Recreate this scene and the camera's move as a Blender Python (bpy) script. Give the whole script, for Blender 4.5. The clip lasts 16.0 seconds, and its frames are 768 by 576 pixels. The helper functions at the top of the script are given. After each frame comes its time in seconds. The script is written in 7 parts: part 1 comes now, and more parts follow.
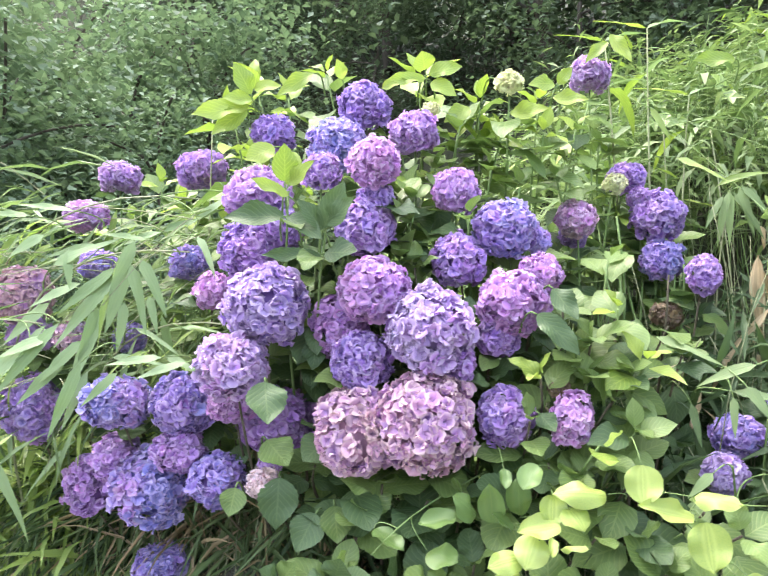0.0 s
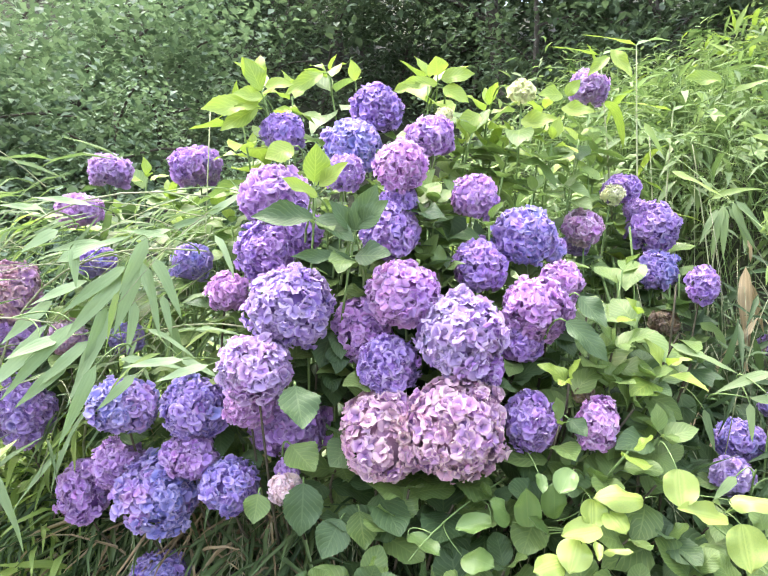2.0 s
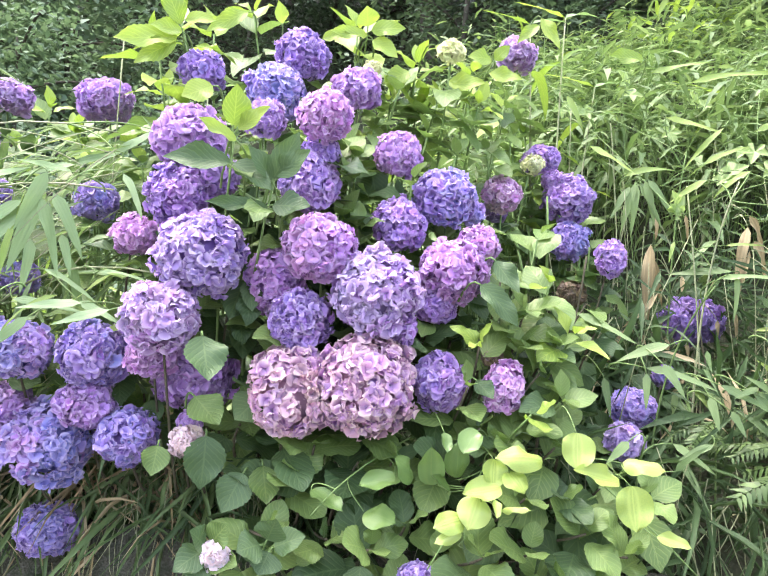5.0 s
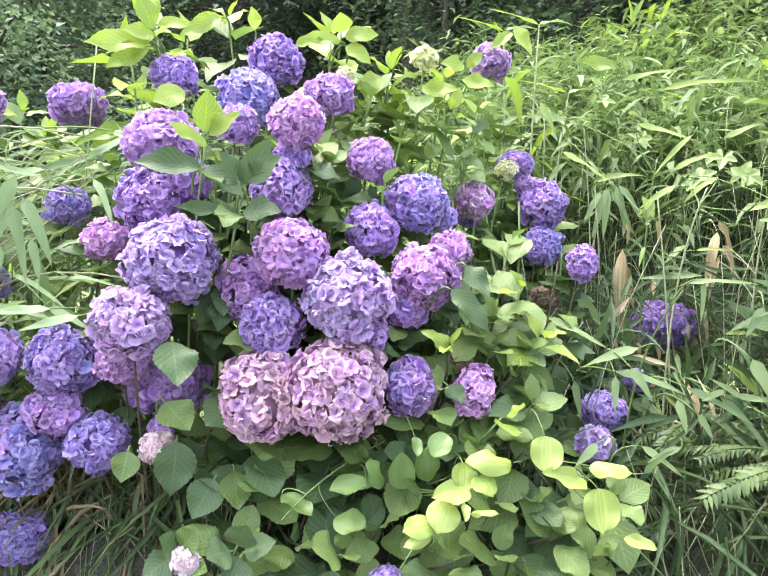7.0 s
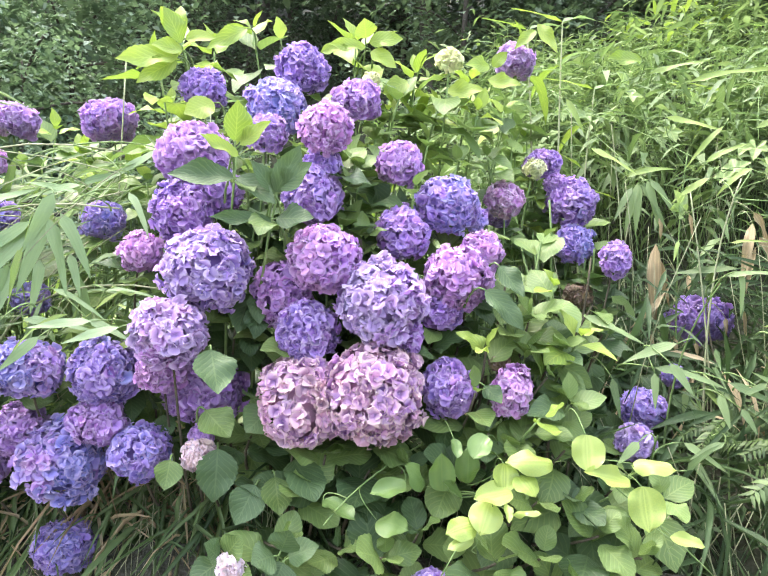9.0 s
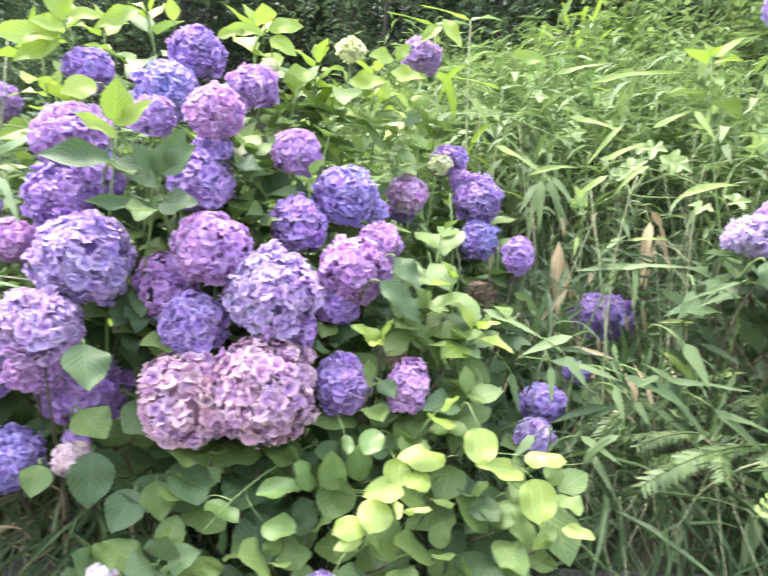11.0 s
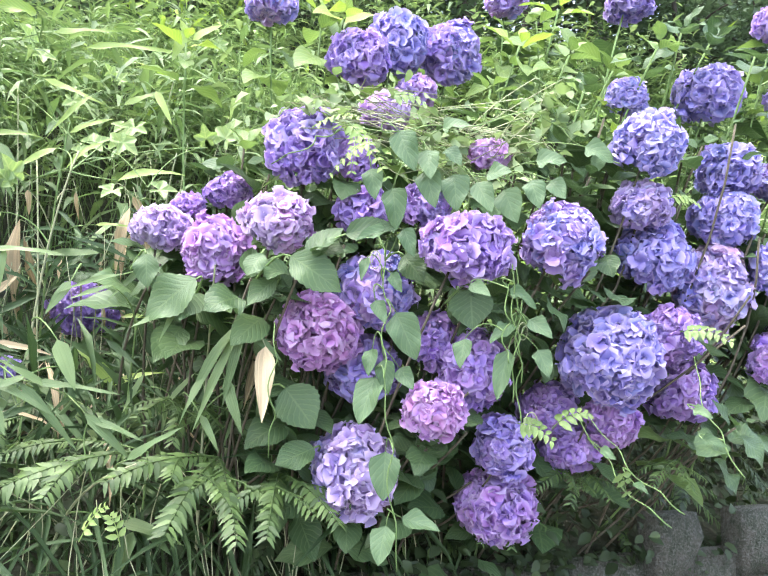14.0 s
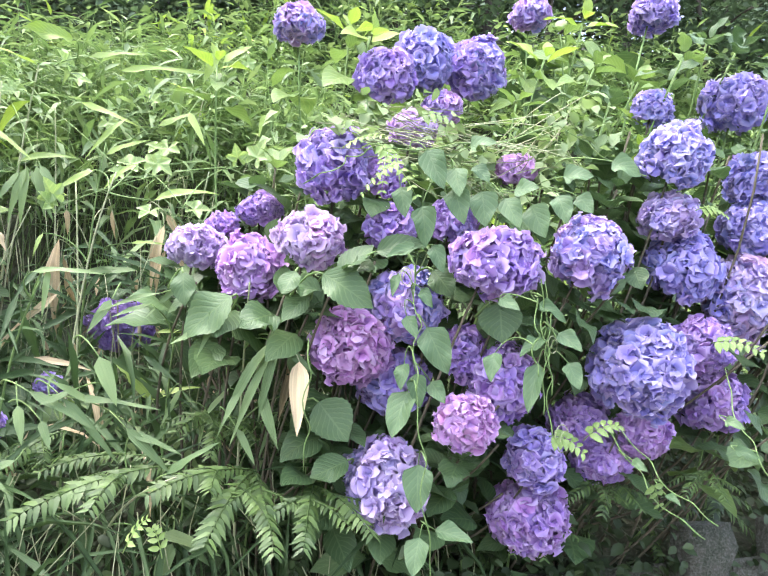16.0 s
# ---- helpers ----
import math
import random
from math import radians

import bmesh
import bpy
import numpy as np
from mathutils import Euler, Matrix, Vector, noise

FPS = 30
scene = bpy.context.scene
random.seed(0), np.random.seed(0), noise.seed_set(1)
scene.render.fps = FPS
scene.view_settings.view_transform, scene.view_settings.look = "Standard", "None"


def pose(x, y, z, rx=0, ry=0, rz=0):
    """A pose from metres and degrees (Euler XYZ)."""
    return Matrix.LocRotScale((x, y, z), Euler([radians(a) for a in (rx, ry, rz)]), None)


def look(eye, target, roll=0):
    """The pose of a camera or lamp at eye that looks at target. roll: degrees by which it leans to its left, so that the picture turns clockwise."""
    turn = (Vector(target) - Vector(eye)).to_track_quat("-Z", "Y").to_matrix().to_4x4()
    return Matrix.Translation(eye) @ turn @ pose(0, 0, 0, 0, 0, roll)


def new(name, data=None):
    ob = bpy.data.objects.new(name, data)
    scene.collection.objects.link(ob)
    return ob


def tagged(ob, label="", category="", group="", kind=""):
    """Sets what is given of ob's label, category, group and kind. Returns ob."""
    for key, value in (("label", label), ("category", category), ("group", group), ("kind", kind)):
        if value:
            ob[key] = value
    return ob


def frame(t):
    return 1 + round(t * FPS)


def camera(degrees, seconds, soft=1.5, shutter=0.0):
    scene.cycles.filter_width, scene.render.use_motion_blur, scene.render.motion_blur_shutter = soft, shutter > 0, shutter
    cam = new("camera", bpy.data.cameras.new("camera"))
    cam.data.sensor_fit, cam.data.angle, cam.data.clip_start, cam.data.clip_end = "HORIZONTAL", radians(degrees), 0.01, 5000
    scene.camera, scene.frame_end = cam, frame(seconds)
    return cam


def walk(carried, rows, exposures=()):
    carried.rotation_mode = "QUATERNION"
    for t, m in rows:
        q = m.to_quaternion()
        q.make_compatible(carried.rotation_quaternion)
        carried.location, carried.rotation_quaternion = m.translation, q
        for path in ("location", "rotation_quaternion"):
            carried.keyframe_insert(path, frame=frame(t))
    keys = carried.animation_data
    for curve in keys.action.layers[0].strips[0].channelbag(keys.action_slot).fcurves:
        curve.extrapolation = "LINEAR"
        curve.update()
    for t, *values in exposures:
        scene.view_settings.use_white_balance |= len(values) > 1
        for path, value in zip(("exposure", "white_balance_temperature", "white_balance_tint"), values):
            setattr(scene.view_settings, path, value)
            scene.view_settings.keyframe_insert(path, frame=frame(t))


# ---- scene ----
# camera and its walk: seconds, eye, target, roll
cam = camera(57.2, 16.0, soft=1.25, shutter=0.3)
PATH = [
    (0, (0.004, -0.087, 1.387), (0.002, 1.897, 1.642), -0.1),
    (0.5, (-0.077, -0.105, 1.383), (-0.08, 1.88, 1.632), -2.1),
    (1, (-0.146, -0.098, 1.373), (0.014, 1.88, 1.625), -2.4),
    (1.5, (-0.181, -0.068, 1.366), (0.008, 1.906, 1.632), 0.1),
    (2, (-0.19, -0.072, 1.392), (0.002, 1.901, 1.652), 0.3),
    (2.5, (-0.21, -0.039, 1.388), (0.011, 1.939, 1.59), 0.5),
    (3, (-0.22, -0.027, 1.37), (0.056, 1.948, 1.519), 1.7),
    (3.5, (-0.204, -0.027, 1.372), (0.131, 1.939, 1.518), 2.4),
    (4, (-0.196, -0.031, 1.374), (0.168, 1.93, 1.52), 2.8),
    (4.5, (-0.191, -0.032, 1.375), (0.221, 1.919, 1.53), 3.2),
    (4.7, (-0.192, -0.04, 1.381), (0.232, 1.908, 1.538), 3.1),
    (7, (-0.17, -0.057, 1.385), (0.314, 1.876, 1.558), 2.7),
    (7.5, (-0.17, -0.066, 1.391), (0.3, 1.87, 1.563), 2.2),
    (8, (-0.181, -0.055, 1.393), (0.257, 1.888, 1.574), 1.6),
    (8.2, (-0.186, -0.057, 1.388), (0.247, 1.888, 1.569), 1.5),
    (10.5, (-0.17, -0.043, 1.376), (0.21, 1.911, 1.569), 0.6),
    (11, (-0.106, -0.022, 1.356), (0.5, 1.873, 1.565), 0.6),
    (11.5, (-0.04, -0.045, 1.37), (0.828, 1.746, 1.571), 2.5),
    (12, (0.055, -0.054, 1.371), (1.082, 1.65, 1.569), 2.8),
    (12.5, (0.19, -0.091, 1.386), (1.27, 1.581, 1.588), 3.2),
    (13, (0.366, -0.11, 1.382), (1.55, 1.488, 1.586), 3.0),
    (13.5, (0.465, -0.148, 1.368), (1.774, 1.35, 1.575), 2.0),
    (14, (0.489, -0.172, 1.376), (1.825, 1.301, 1.585), 1.6),
    (14.5, (0.492, -0.178, 1.383), (1.819, 1.303, 1.596), 1.7),
    (15, (0.498, -0.196, 1.389), (1.811, 1.297, 1.603), 1.5),
    (15.5, (0.48, -0.191, 1.387), (1.786, 1.307, 1.607), 1.2),
    (16, (0.464, -0.185, 1.387), (1.745, 1.334, 1.616), 1.1),
]
EXPOSURES = [(0.0, 2.78, 6500, 10), (1.5, 2.91, 6500, 10), (4.5, 2.89, 6500, 10), (8.2, 2.83, 6500, 10), (10.5, 2.89, 6450, 10), (12.5, 2.93, 6300, 10), (14.5, 2.93, 6250, 10), (16.0, 2.87, 6250, 10)]
walk(cam, [(t, look(eye, target, roll)) for t, eye, target, roll in PATH], EXPOSURES)

# ---- world, sun, exposure ----
SUN_ELEV, SUN_TURN = 72.0, 285.0
world = bpy.data.worlds.new("world")
scene.world = world
world.use_nodes = True
wn, wl = world.node_tree.nodes, world.node_tree.links
sky = wn.new("ShaderNodeTexSky")
sky.sky_type, sky.sun_disc = "NISHITA", False
sky.sun_elevation, sky.sun_rotation = radians(SUN_ELEV), radians(SUN_TURN)
sky.air_density, sky.dust_density, sky.ozone_density = 1.0, 4.0, 1.0
soft_sky = wn.new("ShaderNodeHueSaturation")
soft_sky.inputs["Saturation"].default_value = 0.68
wl.new(sky.outputs[0], soft_sky.inputs["Color"])
wl.new(soft_sky.outputs[0], wn["Background"].inputs["Color"])
wn["Background"].inputs["Strength"].default_value = 0.15

sun = new("sun", bpy.data.lights.new("sun", "SUN"))
sun.data.energy, sun.data.angle, sun.data.color = 0.45, radians(60), (1.0, 0.97, 0.9)
az = radians(SUN_TURN)
sun_way = Vector((math.sin(az) * math.cos(radians(SUN_ELEV)), math.cos(az) * math.cos(radians(SUN_ELEV)), math.sin(radians(SUN_ELEV))))
sun.matrix_world = look(sun_way * 30, (0, 0, 0))


# ---- materials ----
def material(name):
    m = bpy.data.materials.new(name)
    m.use_nodes = True
    t = m.node_tree
    t.nodes.clear()
    return m, t


def node(t, kind, **settings):
    n = t.nodes.new(kind)
    for key, value in settings.items():
        if key in n.inputs.keys():
            n.inputs[key].default_value = value
    return n


def mathn(t, op, a, b=None):
    n = t.nodes.new("ShaderNodeMath")
    n.operation = op
    for i, v in enumerate((a, b)):
        if v is None:
            continue
        if isinstance(v, (int, float)):
            n.inputs[i].default_value = v
        else:
            t.links.new(v, n.inputs[i])
    return n.outputs[0]


def mixc(t, fac, a, b, blend="MIX"):
    n = t.nodes.new("ShaderNodeMix")
    n.data_type, n.blend_type = "RGBA", blend
    for i, v in ((0, fac), (6, a), (7, b)):
        if isinstance(v, (int, float)):
            n.inputs[i].default_value = v
        elif isinstance(v, tuple):
            n.inputs[i].default_value = (*v[:3], 1)
        else:
            t.links.new(v, n.inputs[i])
    return n.outputs[2]


def leaf_material(name, dark, light, rough=0.45, trans=0.3, veins=0.0, vein_count=9, glow=(1.2, 1.32, 0.85), spots=0.25, parallel=False, spec=0.45):
    """A leaf: each one a little different, blotched, with veins along its UV, and letting light through."""
    m, t = material(name)
    out = t.nodes.new("ShaderNodeOutputMaterial")
    info, geo = t.nodes.new("ShaderNodeObjectInfo"), t.nodes.new("ShaderNodeNewGeometry")
    rand = mathn(t, "FRACT", mathn(t, "ADD", info.outputs["Random"], geo.outputs["Random Per Island"]))
    col = mixc(t, rand, dark, light)
    tc = t.nodes.new("ShaderNodeTexCoord")
    big = node(t, "ShaderNodeTexNoise", Scale=30.0, Detail=3.0)
    t.links.new(tc.outputs["Object"], big.inputs["Vector"])
    blot = mathn(t, "MULTIPLY", big.outputs[0], spots)
    col = mixc(t, blot, col, (light[0] * 1.5, light[1] * 1.15, light[2] * 0.9))
    fine = node(t, "ShaderNodeTexNoise", Scale=420.0, Detail=2.0)
    t.links.new(tc.outputs["Object"], fine.inputs["Vector"])
    height = mathn(t, "MULTIPLY", fine.outputs[0], 0.3)
    if veins:
        uv = t.nodes.new("ShaderNodeSeparateXYZ")
        t.links.new(tc.outputs["UV"], uv.inputs[0])
        side = mathn(t, "ABSOLUTE", mathn(t, "SUBTRACT", uv.outputs[0], 0.5))
        if parallel:
            w = mathn(t, "SINE", mathn(t, "MULTIPLY", side, vein_count * 6.283))
        else:
            w = mathn(t, "SINE", mathn(t, "MULTIPLY", mathn(t, "SUBTRACT", uv.outputs[1], mathn(t, "MULTIPLY", side, 0.75)), vein_count * 6.283))
        line = mathn(t, "POWER", mathn(t, "MULTIPLY", mathn(t, "ADD", w, 1.0), 0.5), 10.0)
        rib = mathn(t, "LESS_THAN", side, 0.022)
        mask = mathn(t, "MULTIPLY", mathn(t, "MAXIMUM", line, rib), veins)
        col = mixc(t, mask, col, (min(1, light[0] * 2.1 + 0.03), min(1, light[1] * 1.7 + 0.04), light[2] * 1.6 + 0.02))
        height = mathn(t, "SUBTRACT", height, mathn(t, "MULTIPLY", mathn(t, "MAXIMUM", w, rib), 0.6))
    bump = node(t, "ShaderNodeBump", Strength=0.42, Distance=0.0014)
    t.links.new(height, bump.inputs["Height"])
    p = node(t, "ShaderNodeBsdfPrincipled", Roughness=rough)
    p.inputs["Specular IOR Level"].default_value = spec
    t.links.new(col, p.inputs["Base Color"])
    t.links.new(bump.outputs[0], p.inputs["Normal"])
    tr = t.nodes.new("ShaderNodeBsdfTranslucent")
    t.links.new(mixc(t, 1.0, col, glow, "MULTIPLY"), tr.inputs[0])
    mix = t.nodes.new("ShaderNodeMixShader")
    mix.inputs[0].default_value = trans
    t.links.new(p.outputs[0], mix.inputs[1])
    t.links.new(tr.outputs[0], mix.inputs[2])
    t.links.new(mix.outputs[0], out.inputs[0])
    return m


def petal_material():
    m, t = material("petals")
    out = t.nodes.new("ShaderNodeOutputMaterial")
    tone = t.nodes.new("ShaderNodeAttribute")
    tone.attribute_name = "tone"
    tc = t.nodes.new("ShaderNodeTexCoord")
    n = node(t, "ShaderNodeTexNoise", Scale=160.0, Detail=3.0)
    t.links.new(tc.outputs["Object"], n.inputs["Vector"])
    col = mixc(t, mathn(t, "MULTIPLY", n.outputs[0], 0.1), tone.outputs["Color"], (0.8, 0.72, 0.86))
    bump = node(t, "ShaderNodeBump", Strength=0.25, Distance=0.001)
    t.links.new(n.outputs[0], bump.inputs["Height"])
    p = node(t, "ShaderNodeBsdfPrincipled", Roughness=0.7)
    p.inputs["Specular IOR Level"].default_value = 0.12
    t.links.new(col, p.inputs["Base Color"])
    t.links.new(bump.outputs[0], p.inputs["Normal"])
    tr = t.nodes.new("ShaderNodeBsdfTranslucent")
    t.links.new(col, tr.inputs[0])
    mix = t.nodes.new("ShaderNodeMixShader")
    mix.inputs[0].default_value = 0.38
    t.links.new(p.outputs[0], mix.inputs[1])
    t.links.new(tr.outputs[0], mix.inputs[2])
    t.links.new(mix.outputs[0], out.inputs[0])
    return m


def rough_material(name, a, b, c, scale, rough=0.9, bump_size=0.01, stretch=(1, 1, 1)):
    """Bark, stone, soil, dry stems: three tones mottled at two scales."""
    m, t = material(name)
    out = t.nodes.new("ShaderNodeOutputMaterial")
    tc, mp = t.nodes.new("ShaderNodeTexCoord"), t.nodes.new("ShaderNodeMapping")
    mp.inputs["Scale"].default_value = stretch
    t.links.new(tc.outputs["Object"], mp.inputs[0])
    n1, n2 = node(t, "ShaderNodeTexNoise", Scale=scale, Detail=6.0, Roughness=0.65), node(t, "ShaderNodeTexNoise", Scale=scale * 7, Detail=5.0)
    for n in (n1, n2):
        t.links.new(mp.outputs[0], n.inputs["Vector"])
    info = t.nodes.new("ShaderNodeObjectInfo")
    r1 = t.nodes.new("ShaderNodeValToRGB")
    r1.color_ramp.elements[0].position, r1.color_ramp.elements[1].position = 0.38, 0.62
    t.links.new(n1.outputs[0], r1.inputs[0])
    r2 = t.nodes.new("ShaderNodeValToRGB")
    r2.color_ramp.elements[0].position, r2.color_ramp.elements[1].position = 0.45, 0.7
    t.links.new(n2.outputs[0], r2.inputs[0])
    col = mixc(t, r1.outputs[0], a, b)
    col = mixc(t, mathn(t, "MULTIPLY", r2.outputs[0], 0.6), col, c)
    col = mixc(t, mathn(t, "MULTIPLY", info.outputs["Random"], 0.35), col, b)
    bump = node(t, "ShaderNodeBump", Strength=0.6, Distance=bump_size)
    t.links.new(mathn(t, "ADD", n1.outputs[0], n2.outputs[0]), bump.inputs["Height"])
    p = node(t, "ShaderNodeBsdfPrincipled", Roughness=rough)
    p.inputs["Specular IOR Level"].default_value = 0.3
    t.links.new(col, p.inputs["Base Color"])
    t.links.new(bump.outputs[0], p.inputs["Normal"])
    t.links.new(p.outputs[0], out.inputs[0])
    return m


PETALS = petal_material()
LEAF_OLD = leaf_material("leaf_mature", (0.04, 0.08, 0.036), (0.095, 0.155, 0.068), 0.4, 0.24, 0.2, 8, spec=0.3)
LEAF_MID = leaf_material("leaf_grown", (0.09, 0.155, 0.048), (0.18, 0.265, 0.09), 0.38, 0.3, 0.2, 8, spec=0.38)
LEAF_NEW = leaf_material("leaf_young", (0.17, 0.27, 0.05), (0.3, 0.4, 0.09), 0.42, 0.34, 0.18, 8)
BRIER = leaf_material("leaf_brier", (0.17, 0.27, 0.055), (0.31, 0.41, 0.12), 0.28, 0.28, 0.16, 2, spots=0.5, parallel=True, spec=0.5)
BRIER_OLD = leaf_material("leaf_brier_mature", (0.09, 0.16, 0.05), (0.15, 0.24, 0.075), 0.28, 0.25, 0.08, 1, parallel=True)
VINE = leaf_material("leaf_vine", (0.05, 0.105, 0.05), (0.12, 0.19, 0.098), 0.42, 0.28, 0.14, 6, spec=0.3)
BAMBOO = leaf_material("leaf_bamboo", (0.16, 0.25, 0.115), (0.28, 0.38, 0.21), 0.5, 0.3, 0.04, 5, spots=0.15, parallel=True, spec=0.3)
# copies of one bamboo green: darkened for shade, middle, then brighter yellow for sun
BAMBOO_SHADED = leaf_material("leaf_bamboo_shade", (0.024, 0.055, 0.023), (0.078, 0.132, 0.055), 0.5, 0.25, 0.1, 8, parallel=True, spec=0.3)
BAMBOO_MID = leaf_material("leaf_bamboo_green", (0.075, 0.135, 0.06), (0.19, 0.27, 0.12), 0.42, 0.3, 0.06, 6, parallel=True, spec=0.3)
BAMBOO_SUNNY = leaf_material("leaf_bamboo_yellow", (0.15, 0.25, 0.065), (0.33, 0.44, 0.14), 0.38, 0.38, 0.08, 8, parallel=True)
DRY = leaf_material("leaf_dry", (0.3, 0.25, 0.15), (0.5, 0.42, 0.28), 0.8, 0.15, 0.25, 4, glow=(1.1, 1.0, 0.8), parallel=True)
WEED = leaf_material("leaf_weed", (0.09, 0.15, 0.075), (0.27, 0.35, 0.18), 0.5, 0.34, spec=0.25)
WEED_NEW = leaf_material("leaf_weed_young", (0.17, 0.28, 0.08), (0.33, 0.44, 0.17), 0.45, 0.4)
FERN = leaf_material("leaf_fern", (0.03, 0.062, 0.022), (0.105, 0.17, 0.05), 0.5, 0.3)
CREEPER = leaf_material("leaf_creeper", (0.19, 0.29, 0.11), (0.31, 0.41, 0.18), 0.45, 0.35, 0.2, 5)
# ivy green taken nearly black to paint the deep shade under the shrubs
IVY_SHADED = leaf_material("leaf_ivy_shaded", (0.02, 0.036, 0.015), (0.046, 0.07, 0.028), 0.5, 0.2, spec=0.3)
# both tree greens are greyed and blued to put haze into the colour
TREE_LEAF = leaf_material("leaf_tree", (0.06, 0.09, 0.065), (0.125, 0.18, 0.12), 0.6, 0.3, spec=0.2)
TREE_LEAF_LIGHT = leaf_material("leaf_tree_pale_haze", (0.075, 0.125, 0.09), (0.185, 0.26, 0.185), 0.6, 0.34, spec=0.2)
STEM = rough_material("green_stem", (0.1, 0.18, 0.05), (0.18, 0.27, 0.09), (0.2, 0.2, 0.1), 60, 0.6, 0.001)
TWIG = rough_material("woody_stem", (0.07, 0.06, 0.04), (0.13, 0.11, 0.075), (0.05, 0.045, 0.03), 60, 0.85, 0.002)
STRAW = rough_material("pale_culm", (0.22, 0.25, 0.13), (0.36, 0.36, 0.22), (0.16, 0.19, 0.09), 50, 0.6, 0.001)
BARK = rough_material("bark", (0.05, 0.042, 0.035), (0.11, 0.095, 0.08), (0.03, 0.03, 0.022), 6, 0.95, 0.03, (1, 1, 0.25))
STONE = rough_material("wall_stone", (0.022, 0.032, 0.015), (0.085, 0.08, 0.065), (0.2, 0.195, 0.17), 26, 0.95, 0.03)
MORTAR = rough_material("wall_joint", (0.02, 0.026, 0.014), (0.045, 0.045, 0.03), (0.03, 0.04, 0.02), 14, 0.95, 0.01)
SOIL = rough_material("bank_soil", (0.03, 0.032, 0.02), (0.05, 0.05, 0.03), (0.035, 0.06, 0.025), 5, 0.95, 0.03)
ASPHALT = rough_material("asphalt", (0.09, 0.09, 0.088), (0.13, 0.13, 0.125), (0.17, 0.168, 0.16), 40, 0.9, 0.004)


# ---- mesh helpers ----
class Soup:
    """Gathers many small pieces into one mesh."""

    def __init__(self):
        self.v, self.f, self.uv, self.c, self.n = [], [], [], [], 0

    def add(self, verts, faces, uv=None, tone=None):
        self.v.append(verts)
        self.f.append(faces + self.n)
        self.uv.append(uv if uv is not None else np.zeros((len(verts), 2)))
        if tone is not None:
            self.c.append(tone)
        self.n += len(verts)

    def mesh(self, name, mat):
        return mesh_from(name, np.concatenate(self.v), np.concatenate(self.f), np.concatenate(self.uv), np.concatenate(self.c) if self.c else None, mat)


def mesh_from(name, v, f, uv, tone, mat):
    me = bpy.data.meshes.new(name)
    me.vertices.add(len(v))
    me.vertices.foreach_set("co", np.ascontiguousarray(v, dtype=np.float32).ravel())
    me.loops.add(len(f) * 3)
    me.loops.foreach_set("vertex_index", np.ascontiguousarray(f, dtype=np.int32).ravel())
    me.polygons.add(len(f))
    me.polygons.foreach_set("loop_start", np.arange(0, len(f) * 3, 3, dtype=np.int32))
    if uv is not None:
        layer = me.uv_layers.new(name="UVMap")
        layer.data.foreach_set("uv", np.ascontiguousarray(uv[f.ravel()], dtype=np.float32).ravel())
    if tone is not None:
        a = me.attributes.new("tone", "FLOAT_COLOR", "POINT")
        a.data.foreach_set("color", np.ascontiguousarray(np.c_[tone, np.ones(len(tone))], dtype=np.float32).ravel())
    me.update(calc_edges=True)
    me.validate()
    me.polygons.foreach_set("use_smooth", np.ones(len(f), dtype=bool))
    me.materials.append(mat)
    return me


def part(name, mesh, parent, label=""):
    ob = new(name, mesh)
    ob.parent = parent
    if parent is not None:
        ob.matrix_parent_inverse = parent.matrix_world.inverted()
    return tagged(ob, label)


def thing(name, place, label, category, group="", kind=""):
    ob = new(name)
    ob.empty_display_size = 0.05
    ob.location = place
    bpy.context.view_layer.update()
    return tagged(ob, label, category, group, kind)


def unit(v):
    v = np.asarray(v, float)
    return v / (np.linalg.norm(v, axis=-1, keepdims=True) + 1e-9)


def tube(points, r0, r1, sides=5):
    """A tapered stem along points: verts, faces."""
    p = np.asarray(points, float)
    tan = unit(np.gradient(p, axis=0))
    ref = np.array([0.31, 0.17, 0.9]) if abs(tan[0][2]) < 0.8 else np.array([0.9, 0.3, 0.1])
    a = unit(np.cross(tan, ref))
    b = np.cross(tan, a)
    ang = np.linspace(0, 2 * math.pi, sides, endpoint=False)
    rad = np.linspace(r0, r1, len(p))[:, None, None]
    v = (p[:, None] + rad * (a[:, None] * np.cos(ang)[None, :, None] + b[:, None] * np.sin(ang)[None, :, None])).reshape(-1, 3)
    f = []
    for i in range(len(p) - 1):
        for j in range(sides):
            q = [i * sides + j, i * sides + (j + 1) % sides, (i + 1) * sides + (j + 1) % sides, (i + 1) * sides + j]
            f += [(q[0], q[1], q[2]), (q[0], q[2], q[3])]
    last = (len(p) - 1) * sides
    f += [(last, last + j, last + j + 1) for j in range(1, sides - 1)]
    return v, np.array(f)


def bend(a, b, c, n=8):
    s = np.linspace(0, 1, n)[:, None]
    a, b, c = (np.asarray(q, float) for q in (a, b, c))
    return (1 - s) ** 2 * a + 2 * s * (1 - s) * b + s * s * c


def grid_faces(rows, cols):
    f = []
    for i in range(rows - 1):
        for j in range(cols - 1):
            q = i * cols + j
            f += [(q, q + 1, q + cols + 1), (q, q + cols + 1, q + cols)]
    return np.array(f)


